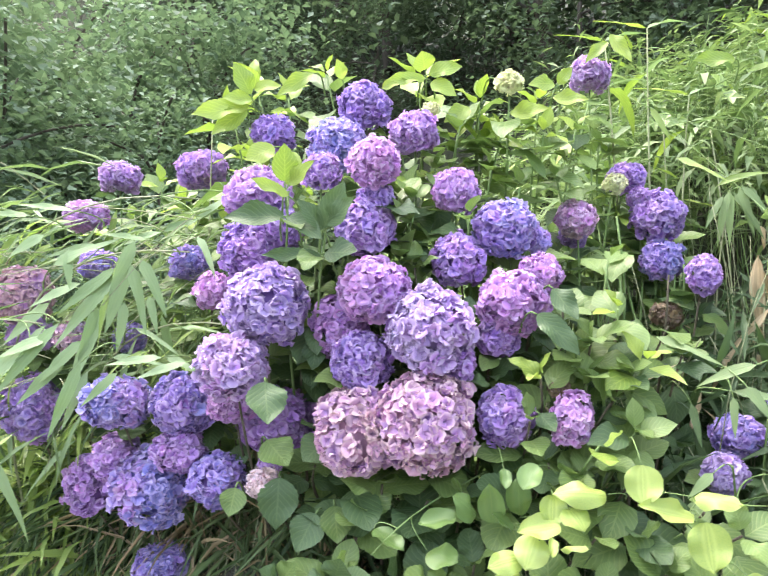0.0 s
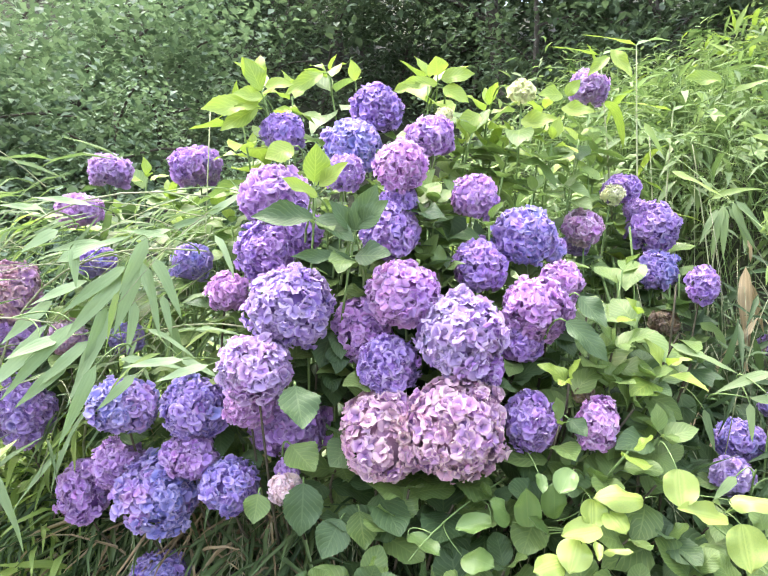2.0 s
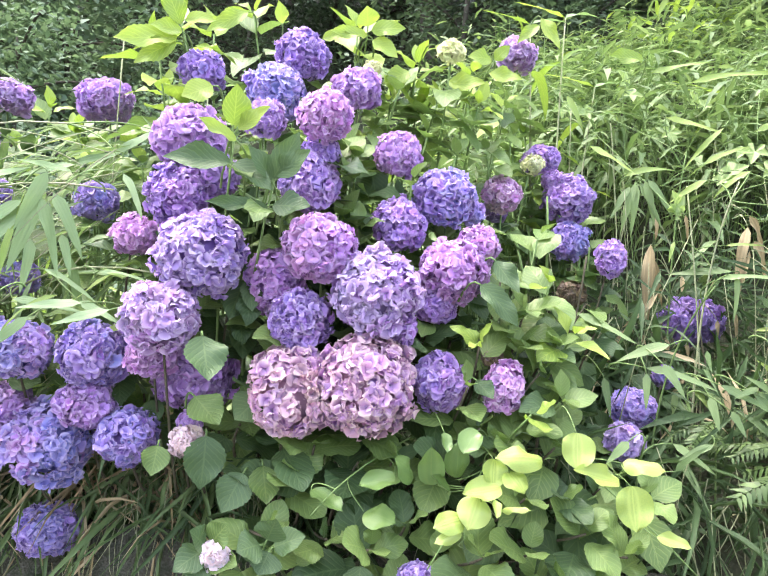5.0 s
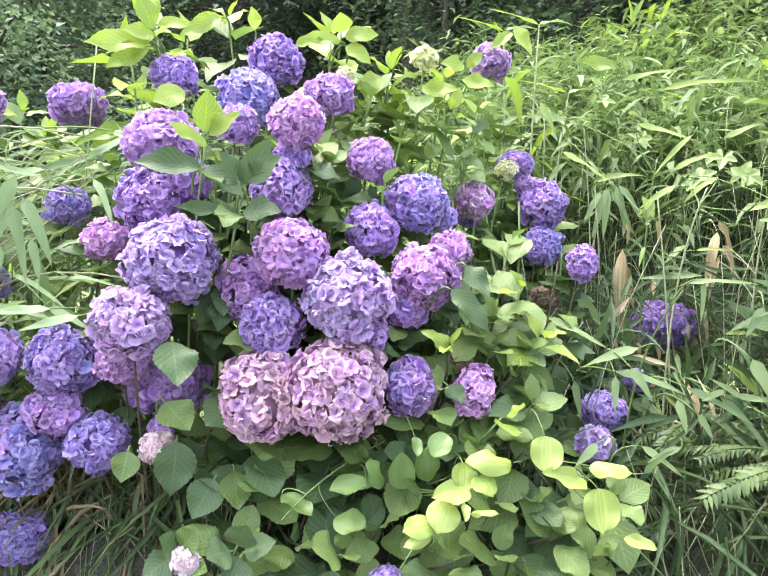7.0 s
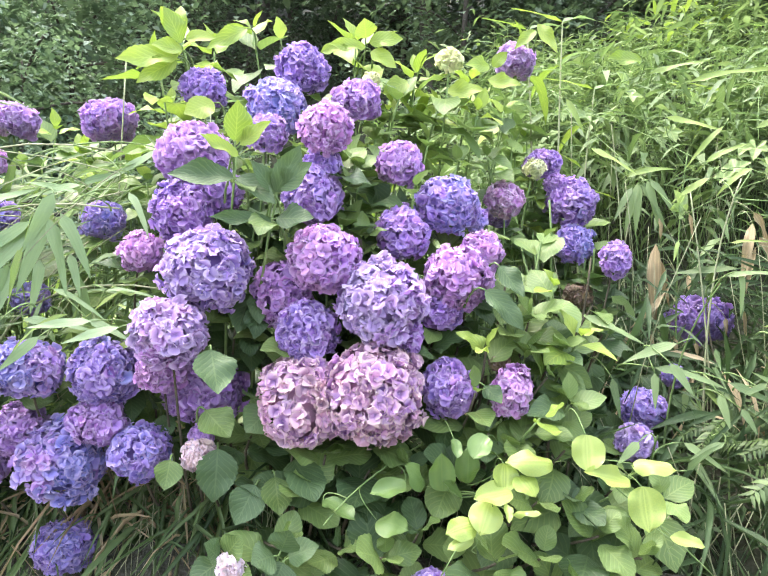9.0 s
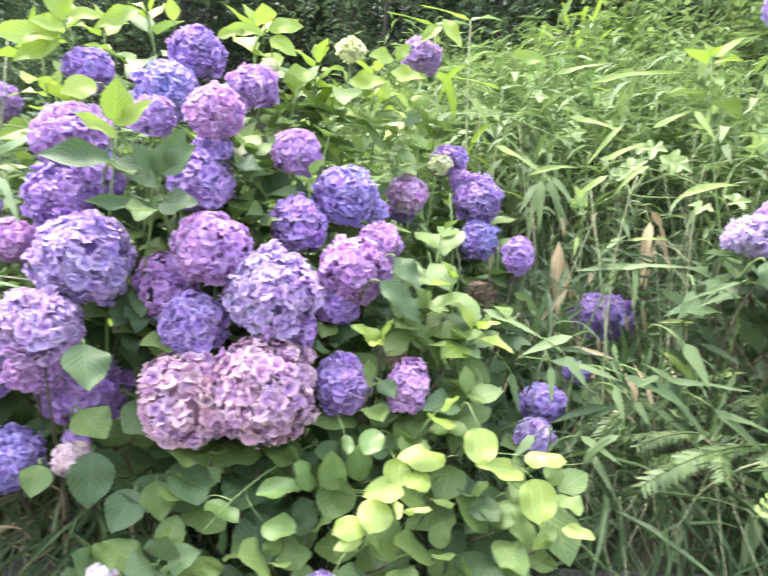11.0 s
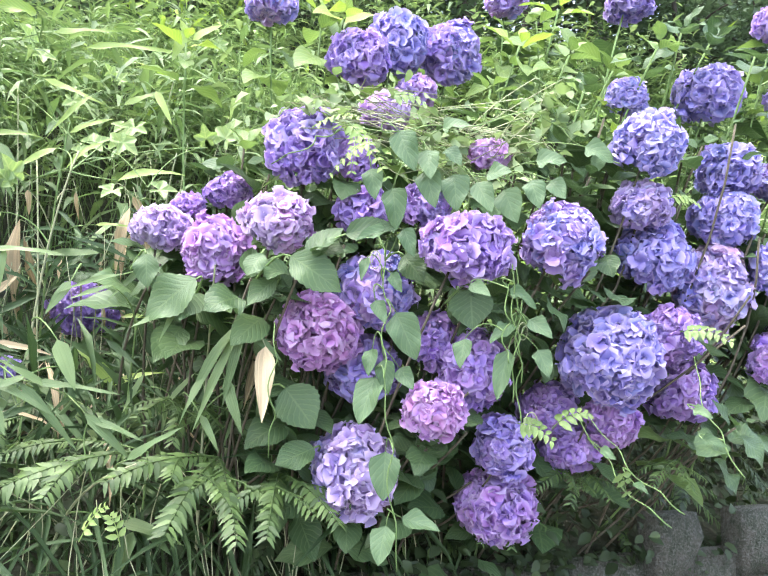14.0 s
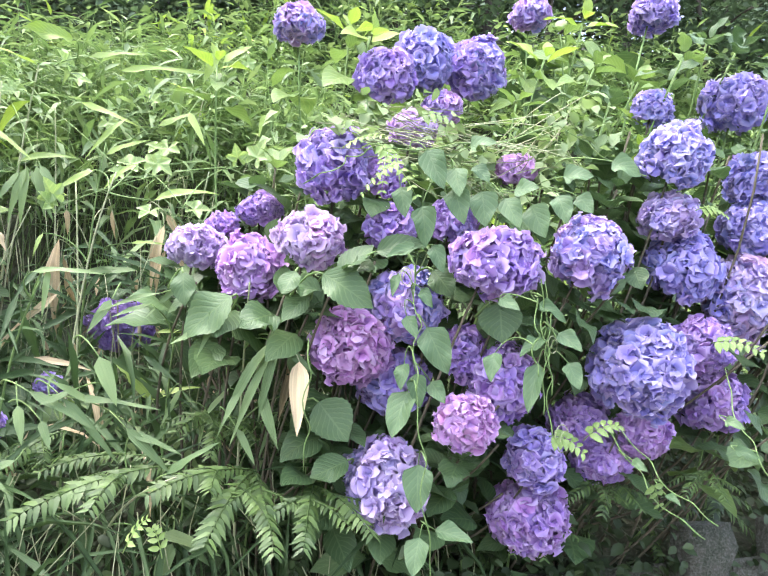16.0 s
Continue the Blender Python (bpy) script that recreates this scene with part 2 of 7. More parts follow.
def blade_template(width, rows, cols, fold=0.18, droop=0.3, wave=0.0, teeth=0.0, seed=0, even=False):
    """A leaf of unit length along +y with its face up; width(s) gives the half width along it."""
    rng = np.random.default_rng(seed)
    s = np.linspace(0, 1, rows)
    if even:
        s = 0.5 - 0.5 * np.cos(s * math.pi)
    elif not teeth:
        s = s ** 0.9
    u = np.linspace(-1, 1, cols)
    half = np.array([width(q) for q in s])
    if teeth:
        half = half * (1 + teeth * np.where(np.arange(rows) % 2, 1, -1))
    x = half[:, None] * u[None, :]
    ang = droop * s
    y = np.where(abs(droop) > 1e-4, np.sin(ang) / max(abs(droop), 1e-4) * np.sign(droop + 1e-9), s)
    z0 = -(1 - np.cos(ang)) / (droop if abs(droop) > 1e-4 else 1)
    z = z0[:, None] + np.abs(x) * fold
    z = z + wave * np.sin(s * 9 + rng.uniform(0, 6))[:, None] * u[None, :] * half[:, None] + wave * 0.5 * np.cos(s * 13 + rng.uniform(0, 6))[:, None] * np.abs(u[None, :]) * half[:, None]
    v = np.stack([x, np.repeat(y[:, None], cols, 1), z], -1).reshape(-1, 3)
    uv = np.stack([np.repeat((u * 0.5 + 0.5)[None], rows, 0), np.repeat(s[:, None], cols, 1)], -1).reshape(-1, 2)
    return v, grid_faces(rows, cols), uv


def w_ovate(s):
    if s < 0.42:
        return 0.355 * math.sin(math.pi / 2 * s / 0.42) ** 0.65 + 0.004
    return 0.355 * max(0.0, 1 - ((s - 0.42) / 0.58) ** 1.9) ** 1.1 + 0.004


def w_bamboo(s):
    return 0.5 * min(1, s / 0.16) ** 0.6 * (1 - max(0, (s - 0.3) / 0.7) ** 1.7) + 0.004


def w_round(s):
    return 0.5 * math.sqrt(max(0.0, 1 - (2 * s - 1) ** 2)) * (1.06 - 0.12 * s) + 0.004


def w_broad(s):
    """Half width of a broad, blunt leaf with a short point."""
    if s < 0.45:
        return 0.41 * math.sin(math.pi / 2 * s / 0.45) ** 0.6 + 0.004
    return 0.41 * max(0.0, 1 - ((s - 0.45) / 0.55) ** 2.5) ** 0.85 + 0.004


def w_pinna(s):
    return 0.2 * min(1, s / 0.22) ** 0.6 * max(0.0, 1 - s ** 2.2) + 0.004


def w_heart(s):
    return 0.4 * min(1, s / 0.2) ** 0.55 * (1 - s) ** 0.85 * (1 + 1.15 * s) + 0.004


def w_small(s):
    return 0.24 * math.sin(math.pi * min(1, s ** 0.8)) + 0.004


OVATE = [blade_template(w_ovate, 21, 5, f, d, w, 0.04, i) for i, (f, d, w) in enumerate([(0.2, 0.4, 0.15), (0.3, 0.2, 0.12), (0.25, -0.15, 0.18), (0.12, 0.8, 0.2), (0.1, 1.1, 0.25), (0.15, 0.6, 0.3)])]
BROAD = [blade_template(w_broad, 21, 5, f, d, w, 0.03, i) for i, (f, d, w) in enumerate([(0.12, 0.4, 0.12), (0.2, 0.2, 0.1), (0.06, -0.2, 0.16), (0.1, 0.6, 0.18)])]
OVATE_LOW = [blade_template(w_ovate, 7, 3, f, d, w, 0, i) for i, (f, d, w) in enumerate([(0.25, 0.5, 0.15), (0.12, 0.9, 0.2), (0.3, 0.2, 0.1)])]
LONG = [blade_template(w_bamboo, 9, 3, f, d, w, 0, i) for i, (f, d, w) in enumerate([(0.05, 0.4, 0.03), (0.03, 0.2, 0.04), (0.06, 0.9, 0.03), (0.05, 1.3, 0.03)])]
def cupped(template, cup, tip):
    """Bends a round leaf into a shallow bowl with a small drawn-out tip."""
    v, f, uv = template
    v = v.copy()
    q = v[:, 0] ** 2 + (v[:, 1] - 0.5) ** 2
    v[:, 2] += cup * q + 0.05 * np.sin(v[:, 0] * 9 + v[:, 1] * 5) * q * 2
    v[:, 1] += tip * np.clip((v[:, 1] - 0.9) / 0.1, 0, 1) * (np.abs(v[:, 0]) < 0.06)
    return v, f, uv


ROUND = [cupped(blade_template(w_round, 13, 7, f, d, w, 0, i, True), c, 0.07) for i, (f, d, w, c) in enumerate([(0.1, 0.3, 0.1, 0.3), (-0.08, 0.35, 0.1, -0.3), (0.1, 0.5, 0.1, 0.4), (0.0, 0.2, 0.12, -0.25)])]
HEART = [blade_template(w_heart, 9, 5, f, d, w, 0, i) for i, (f, d, w) in enumerate([(0.25, 0.4, 0.2), (0.35, 0.55, 0.25), (0.3, 0.2, 0.15)])]
CURLED = [blade_template(w_bamboo, 13, 5, f, d, w, 0, i) for i, (f, d, w) in enumerate([(0.12, 0.5, 0.09), (-0.1, 0.8, 0.12), (0.15, -0.3, 0.1)])]
LONG_LOW = [blade_template(w_bamboo, 4, 3, f, d, 0, 0, i) for i, (f, d) in enumerate([(0.06, 0.35), (0.07, 0.9), (0.05, 1.3)])]
OVATE_MIN = [blade_template(w_ovate, 5, 3, f, d, w, 0, i, True) for i, (f, d, w) in enumerate([(0.25, 0.5, 0.1), (0.12, 0.9, 0.1), (0.3, 0.2, 0.1)])]
PINNA = [blade_template(w_pinna, 6, 3, f, d, 0.0, 0.08, i) for i, (f, d) in enumerate([(0.1, 0.4), (0.05, 0.7), (0.15, 0.2)])]
SMALL = [blade_template(w_small, 4, 3, f, d, 0, 0, i, True) for i, (f, d) in enumerate([(0.3, 0.4), (0.15, 0.9), (0.4, 0.1)])]


def leaf_frame(way, up):
    """Columns: across, along, face."""
    y = unit(way)
    z = up - y * np.sum(y * up, -1, keepdims=True)
    z = unit(z)
    return np.stack([np.cross(y, z), y, z], -1)


def matrix_of(base, way, up, length, across=1.0):
    r = leaf_frame(np.asarray(way, float), np.asarray(up, float))
    m = np.eye(4)
    m[:3, 0], m[:3, 1], m[:3, 2] = r[:, 0] * length * across, r[:, 1] * length, r[:, 2] * length
    m[:3, 3] = base
    return m


def scatter(soup, template, base, way, up, length, across):
    """Adds one leaf of the template for every row of the arrays."""
    v, f, uv = template
    k, n = len(base), len(v)
    if k == 0:
        return
    r = leaf_frame(way, up)
    s = np.stack([length * across, length, length], -1)
    pts = np.einsum("kij,nj,kj->kni", r, v, s) + base[:, None]
    faces = (f[None] + (np.arange(k) * n)[:, None, None]).reshape(-1, 3)
    soup.add(pts.reshape(-1, 3), faces, np.tile(uv, (k, 1)))


# ---- ground, wall, road ----
WALL_N, WALL_C = np.array([0.38, 0.925]), 1.5     # the wall's plan: WALL_N . (x, y) = WALL_C
ALONG = np.array([0.925, -0.38])
WALL_TOP = 0.95
ROADSIDE = np.array([0.15, -0.1, 1.4])


def plan(u, s):
    """The plan place of u metres along the wall and s metres behind it."""
    u, s = np.asarray(u, float), np.asarray(s, float)
    return u * ALONG[0] + (s + WALL_C) * WALL_N[0], u * ALONG[1] + (s + WALL_C) * WALL_N[1]


def behind(x, y):
    return WALL_N[0] * x + WALL_N[1] * y - WALL_C


def bank(u, s):
    """Height of the bank: steep to a crest, then gently rising under the wood; lower where the hollow is."""
    u, s = np.asarray(u, float), np.asarray(s, float)
    k = np.clip((u + 2.3) / 3.2, 0, 1)
    k = 0.4 + 0.6 * k * k * (3 - 2 * k)
    k = k + (1 - k) * np.clip((s - 4.2) / 2.5, 0, 1)
    rise = np.where(s < 0.7, 0.45 * s, np.where(s < 2.4, 0.315 + (s - 0.7) * 0.95, 1.93 + (s - 2.4) * 0.6))
    rise = np.minimum(rise + 0.5 * np.clip(-u - 3.6, 0, 40) * np.clip((s - 2.6) / 2.5, 0, 1), 20.0)
    wob = 0.05 * np.sin(u * 2.3 + s) + 0.04 * np.sin(u * 5.1 - s * 3.1)
    return np.where(s <= 0, 0.0, WALL_TOP - 0.03 + k * rise + wob * np.clip(s * 3, 0, 1))


def make_ground():
    us = np.concatenate([[-900, -300, -100, -40, -15, -8], np.linspace(-5, 6, 67), [9, 16, 40, 100, 300, 900]])
    ss = np.concatenate([[-900, -300, -100, -40, -15, -5, -2, -0.5, 0.0, 0.04], np.linspace(0.12, 3.0, 30), [3.5, 4, 5, 6, 8, 12, 20, 40, 100, 300, 900]])
    U, S = np.meshgrid(us, ss)
    X, Y = plan(U, S)
    v = np.stack([X, Y, bank(U, S)], -1).reshape(-1, 3)
    ob = new("ground", mesh_from("ground", v, grid_faces(len(ss), len(us)), None, None, SOIL))
    tagged(ob, "dark leaf-littered earth of the roadside bank", "ground", kind="structure")
    us = np.array([-800.0, -40, -8, 0, 8, 40, 800])
    ss = np.array([-5.2, -2.5, -0.25])
    U, S = np.meshgrid(us, ss)
    X, Y = plan(U, S)
    v = np.stack([X, Y, np.full(X.shape, 0.012)], -1).reshape(-1, 3)
    tagged(new("road", mesh_from("road", v, grid_faces(3, len(us)), None, None, ASPHALT)), "grey asphalt lane along the foot of the wall", "road", kind="structure")


def stone_mesh(w, h, d, seed, worn=0.022):
    """A hewn wall stone with worn edges, its face towards -y."""
    rng = np.random.default_rng(seed)
    n, m = 4, 4
    xs, zs = np.linspace(-w / 2, w / 2, n), np.linspace(0, h, m)
    front = []
    for k, z in enumerate(zs):
        for i, x in enumerate(xs):
            edge = (i in (0, n - 1)) + (k in (0, m - 1))
            front.append((x * (0.97 if i in (0, n - 1) else 1) + rng.normal(0, 0.004), -d + worn * edge + rng.normal(0, 0.006), z + rng.normal(0, 0.003)))
    back = [(x, 0, z) for x, z in ((-w / 2, 0), (w / 2, 0), (w / 2, h), (-w / 2, h))]
    v = np.array(front + back)
    f = grid_faces(m, n).tolist()
    b = n * m
    rims = [([0, 1, 2, 3], b, b + 1), ([3, 7, 11, 15], b + 1, b + 2), ([15, 14, 13, 12], b + 2, b + 3), ([12, 8, 4, 0], b + 3, b)]
    for rim, p, q in rims:
        f += [(rim[1], rim[0], p), (rim[2], rim[1], p), (rim[2], p, q), (rim[3], rim[2], q)]
    return mesh_from("stone", v, np.array(f), None, None, STONE)


def make_wall():
    ang = math.atan2(ALONG[1], ALONG[0])
    us = np.array([-9.0, 9.0])
    v = []
    for s in (-0.02, 0.3):
        for z in (0.0, WALL_TOP - 0.04):
            for u in us:
                x, y = plan(u, s)
                v.append((x, y, z))
    f = np.array([(0, 1, 3), (0, 3, 2), (2, 3, 7), (2, 7, 6), (4, 7, 5), (4, 6, 7), (0, 2, 6), (0, 6, 4), (1, 5, 7), (1, 7, 3)])
    wall = new("retaining_wall", mesh_from("retaining_wall", np.array(v), f, None, None, MORTAR))
    tagged(wall, "low mossy retaining wall of weathered grey stone blocks under the bank", "wall", kind="structure")
    rng = random.Random(5)
    kinds = [(stone_mesh(w, h, 0.05, i), w, h) for i, (w, h) in enumerate([(0.22, 0.225), (0.3, 0.225), (0.26, 0.225), (0.36, 0.225), (0.19, 0.225), (0.31, 0.225)])]
    spots = []
    for course in range(4):
        u = -3.6 + 0.13 * course
        while u < 4.6:
            me, w, h = rng.choice(kinds)
            spots.append((me, u + w / 2, course * 0.232 + 0.012))
            u += w + 0.012 + rng.uniform(0, 0.01)
    # upright kerb stones on the wall's top with moss-filled joints between them
    kerb = [stone_mesh(w, 0.155, 0.07, 20 + i, 0.008) for i, w in enumerate((0.125, 0.11, 0.13))]
    u = 1.775
    while u < 3.2:
        spots.append((rng.choice(kerb), u, WALL_TOP - 0.075))
        u += rng.uniform(0.262, 0.276)
    for me, u, z in spots:
        x, y = plan(u, -0.018 - rng.uniform(0, 0.012))
        ob = part("stone", me, wall)
        ob.matrix_world = pose(x, y, z, rng.uniform(-1.5, 1.5), rng.uniform(-1.5, 1.5), math.degrees(ang) + rng.uniform(-1.5, 1.5))


make_ground()

# ---- flowering shrubs ----
TONES = {"blue": (0.31, 0.298, 0.8), "violet": (0.42, 0.242, 0.76), "purple": (0.54, 0.26, 0.75), "pink": (0.71, 0.316, 0.75), "mauve": (0.6, 0.298, 0.76), "periwinkle": (0.38, 0.307, 0.82), "lilac": (0.56, 0.391, 0.76),
         "dusty": (0.75, 0.42, 0.6), "peach": (0.92, 0.7, 0.68), "white": (0.85, 0.77, 0.77), "cream": (0.88, 0.9, 0.48), "dead": (0.2, 0.13, 0.07)}
RIMS = {"dusty": (0.84, 0.67, 0.62), "dead": (0.35, 0.25, 0.15), "cream": (0.86, 0.89, 0.5)}
WORDS = {"periwinkle": "lavender blue", "blue": "blue", "violet": "deep violet", "purple": "purple", "pink": "rosy purple", "mauve": "mauve", "lilac": "pale lilac", "dusty": "fading dusty pink", "peach": "small pale pink", "white": "small whitish", "cream": "unopened cream green", "dead": "withered brown"}
SHRUBS = {
    "A": thing("hydrangea_shrub", (0.0, 1.75, float(bank(-0.6, 0.15))), "large hydrangea shrub crowded with purple, pink and blue mophead blooms", "shrub", "hydrangeas on the bank"),
    "B": thing("hydrangea_shrub", (0.95, 1.5, float(bank(0.3, 0.25))), "sparse low hydrangea with few dark violet blooms among bamboo grass", "shrub", "hydrangeas on the bank"),
    "C": thing("hydrangea_shrub", (1.75, 1.0, float(bank(1.2, 0.15))), "hydrangea shrub overhanging the wall with blue and mauve mophead blooms", "shrub", "hydrangeas on the bank"),
}
HEADS, LEAVES, STEMS = [], {"A": [], "B": [], "C": []}, {"A": [], "B": [], "C": []}
ROOT_BACK = {"A": 0.16, "B": 0.3, "C": 0.14}
MIDDLE = {"A": 0.0, "B": 0.95, "C": 1.75}


def petal_shape():
    """One petal: unit length, five rows of three, rounded, cupped and curling back at its rim."""
    s = np.array([0.05, 0.4, 0.72, 0.92, 1.0])
    half = np.array([0.1, 0.45, 0.6, 0.5, 0.24])
    u = np.array([-1.0, 0, 1])
    x = half[:, None] * u
    z = 0.3 * s[:, None] ** 2 + 0.24 * np.abs(x) - 0.46 * s[:, None] ** 4
    y = s[:, None] - 0.05 * np.abs(u) * (s[:, None] > 0.8)
    return np.stack([x, np.broadcast_to(y, x.shape), np.broadcast_to(z, x.shape)], -1).reshape(-1, 3), s


def bloom_mesh(r, flat, c1, c2, rim, seed, tilt, back, big=1.0):
    """A mophead: ruffled four-petalled florets packed over a lumpy ball, bare where the stalk comes in and thinner at its back."""
    rng = np.random.default_rng(seed)
    r = r * 0.94
    size = min(0.0185, 0.009 + r * 0.112) * big
    count = int(min(430, max(24, 4 * math.pi * r * r / (size * size) * (1.25 if big == 1.0 else 1.6))))
    i = np.arange(count) + 0.5
    z = 1 - 2 * i / count
    th = math.pi * (1 + 5 ** 0.5) * i + rng.normal(0, 0.18, count)
    n = np.stack([np.sqrt(np.maximum(0, 1 - z * z)) * np.cos(th), np.sqrt(np.maximum(0, 1 - z * z)) * np.sin(th), z], -1)
    n = unit(n + rng.normal(0, 0.09, n.shape))
    n = n[(n @ tilt > -0.82) & ((n @ back < 0.4) | (np.arange(count) % 5 == 0))]
    count = len(n)
    squash = np.array([1, 1, min(1.5, flat)])
    ph = rng.uniform(0, 6, 6)
    lump = 0.045 * np.sin(n[:, 0] * 5 + ph[0]) + 0.045 * np.sin(n[:, 1] * 6 + ph[1]) + 0.04 * np.sin(n[:, 2] * 7 + ph[2])
    rad = np.maximum(r * (1.0 + lump + rng.normal(0, 0.06, count)) - size * 0.62, r * 0.35)
    c = n * rad[:, None] * squash
    wobble = unit(unit(n / squash) + rng.normal(0, 0.34, n.shape))
    spin = rng.uniform(0, math.pi, count)
    a = unit(np.cross(wobble, np.array([0.3, 0.5, 0.8]) + rng.normal(0, 0.2, (count, 3))))
    b = np.cross(wobble, a)
    petal, s = petal_shape()
    rows = np.repeat(s, 3)
    rims = np.tile([1.0, 0.0, 1.0], 5) * (rows > 0.6)
    pf = grid_faces(5, 3)
    t1, t2 = np.array(TONES[c1]), np.array(TONES[c2])
    patch = 0.5 + 0.5 * np.sin(n[:, 0] * 2.6 + ph[3]) * np.sin(n[:, 1] * 2.2 + ph[4]) + rng.normal(0, 0.25, count)
    base = t1 + (t2 - t1) * np.clip(patch * 0.9 - 0.12, 0, 1)[:, None]
    base = base * 0.92 + 0.05
    base = base * (1 + rng.normal(0, 0.12, (count, 1))) + rng.normal(0, 0.02, (count, 3))
    pale = np.array(RIMS.get(c1, (0.75, 0.63, 0.79)))
    rim_each = np.clip(rim * (0.75 + rng.normal(0, 0.35, count)), 0, 0.95)
    open_each = rng.normal(0.72, 0.3, count)
    V, Fc, C = [], [], []
    off = 0
    for k in range(4):
        ang = spin + k * math.pi / 2 + rng.normal(0, 0.14, count)
        ya = a * np.cos(ang)[:, None] + b * np.sin(ang)[:, None]
        lift = np.clip(open_each + rng.normal(0, 0.42, count), 0.0, 2.0)[:, None]
        ya = unit(ya + wobble * lift)
        xa = unit(np.cross(ya, wobble))
        za = np.cross(xa, ya)
        twist = rng.normal(0, 0.26, count)[:, None]
        xa, za = xa * np.cos(twist) + za * np.sin(twist), za * np.cos(twist) - xa * np.sin(twist)
        sz = size * rng.uniform(0.8, 1.18, count)
        p = petal[None] * sz[:, None, None]
        p = p + np.array([0, 0, 1]) * (rng.normal(0, 0.07, (count, 15)) * (0.6 + 1.6 * rows) * sz[:, None])[..., None]
        pts = c[:, None] + p[..., 0:1] * xa[:, None] + p[..., 1:2] * ya[:, None] + p[..., 2:3] * za[:, None]
        V.append(pts.reshape(-1, 3))
        Fc.append((pf[None] + (np.arange(count) * 15)[:, None, None]).reshape(-1, 3) + off)
        off += count * 15
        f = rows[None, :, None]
        # pale rims: partly petal colour, partly painted light on the thin edges
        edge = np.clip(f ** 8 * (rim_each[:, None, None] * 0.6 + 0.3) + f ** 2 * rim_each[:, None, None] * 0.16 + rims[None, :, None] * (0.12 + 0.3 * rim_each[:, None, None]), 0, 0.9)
        # petal bases darkened in colour for the shade of the crevices
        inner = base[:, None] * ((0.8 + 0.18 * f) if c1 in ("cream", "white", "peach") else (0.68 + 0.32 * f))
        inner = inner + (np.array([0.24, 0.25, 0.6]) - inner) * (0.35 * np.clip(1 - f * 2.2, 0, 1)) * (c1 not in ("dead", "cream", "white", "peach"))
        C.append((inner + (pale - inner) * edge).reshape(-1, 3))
    # the ball of stalks and inner florets, its tone darkened for shade in the gaps
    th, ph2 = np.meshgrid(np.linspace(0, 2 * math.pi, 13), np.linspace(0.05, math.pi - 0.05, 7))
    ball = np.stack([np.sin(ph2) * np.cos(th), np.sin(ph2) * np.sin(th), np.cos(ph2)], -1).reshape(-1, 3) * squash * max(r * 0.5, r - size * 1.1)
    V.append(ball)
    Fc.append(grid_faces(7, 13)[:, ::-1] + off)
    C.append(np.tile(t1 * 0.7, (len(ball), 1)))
    V, Fc, C = np.concatenate(V), np.concatenate(Fc), np.clip(np.concatenate(C), 0.01, 0.92)
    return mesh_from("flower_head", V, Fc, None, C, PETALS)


def root_of(key, p):
    x = MIDDLE[key] + (p[0] - MIDDLE[key]) * 0.85
    y = (WALL_C + ROOT_BACK[key] - WALL_N[0] * x) / WALL_N[1] + 0.15 * math.sin(p[2] * 9 + p[0] * 7)
    u = x * ALONG[0] + y * ALONG[1]
    s = max(0.06, behind(x, y))
    return np.array([x, y, float(bank(u, s)) - 0.02])


def grow(key, tip, way, reach=1.0):
    """A stem from the shrub's foot to the tip, arriving along way; returns its points."""
    root, tip = root_of(key, tip), np.asarray(tip, float)
    root = tip + (root - tip) * reach
    far = np.linalg.norm(tip - root)
    mid = tip - np.asarray(way) * far * 0.45
    mid[2] = max(mid[2], min(root[2], tip[2]) + 0.02)
    pts = bend(root, mid * 0.75 + (root + tip) * 0.125, tip, 9)
    STEMS[key].append((pts, 0.0042 if key == "A" else 0.0032, 0.0024))
    return pts


def pair(key, base, axis, turn, length, young, lean, rng):
    """Two opposite leaves at a node."""
    axis = unit(axis)
    side = unit(np.cross(axis, [0.37, 0.61, 0.2]))
    other = np.cross(axis, side)
    for k in (0, math.pi):
        a = turn + k + rng.gauss(0, 0.2)
        out = side * math.cos(a) + other * math.sin(a)
        tilt = lean + rng.gauss(0, 0.18)
        way = unit(out * math.sin(tilt) + axis * math.cos(tilt) + np.array([0, 0, -0.1]))
        up = axis * 0.9 + np.array([0, -0.25, 0.5]) + np.array([rng.gauss(0, 0.15) for _ in range(3)])
        LEAVES[key].append((np.asarray(base) + way * 0.012, way, up, length * rng.uniform(0.82, 1.15), rng.uniform(0.85, 1.12) * (0.72 if young > 0.5 else 1.0), young, False, len(STEMS[key]) - 1))


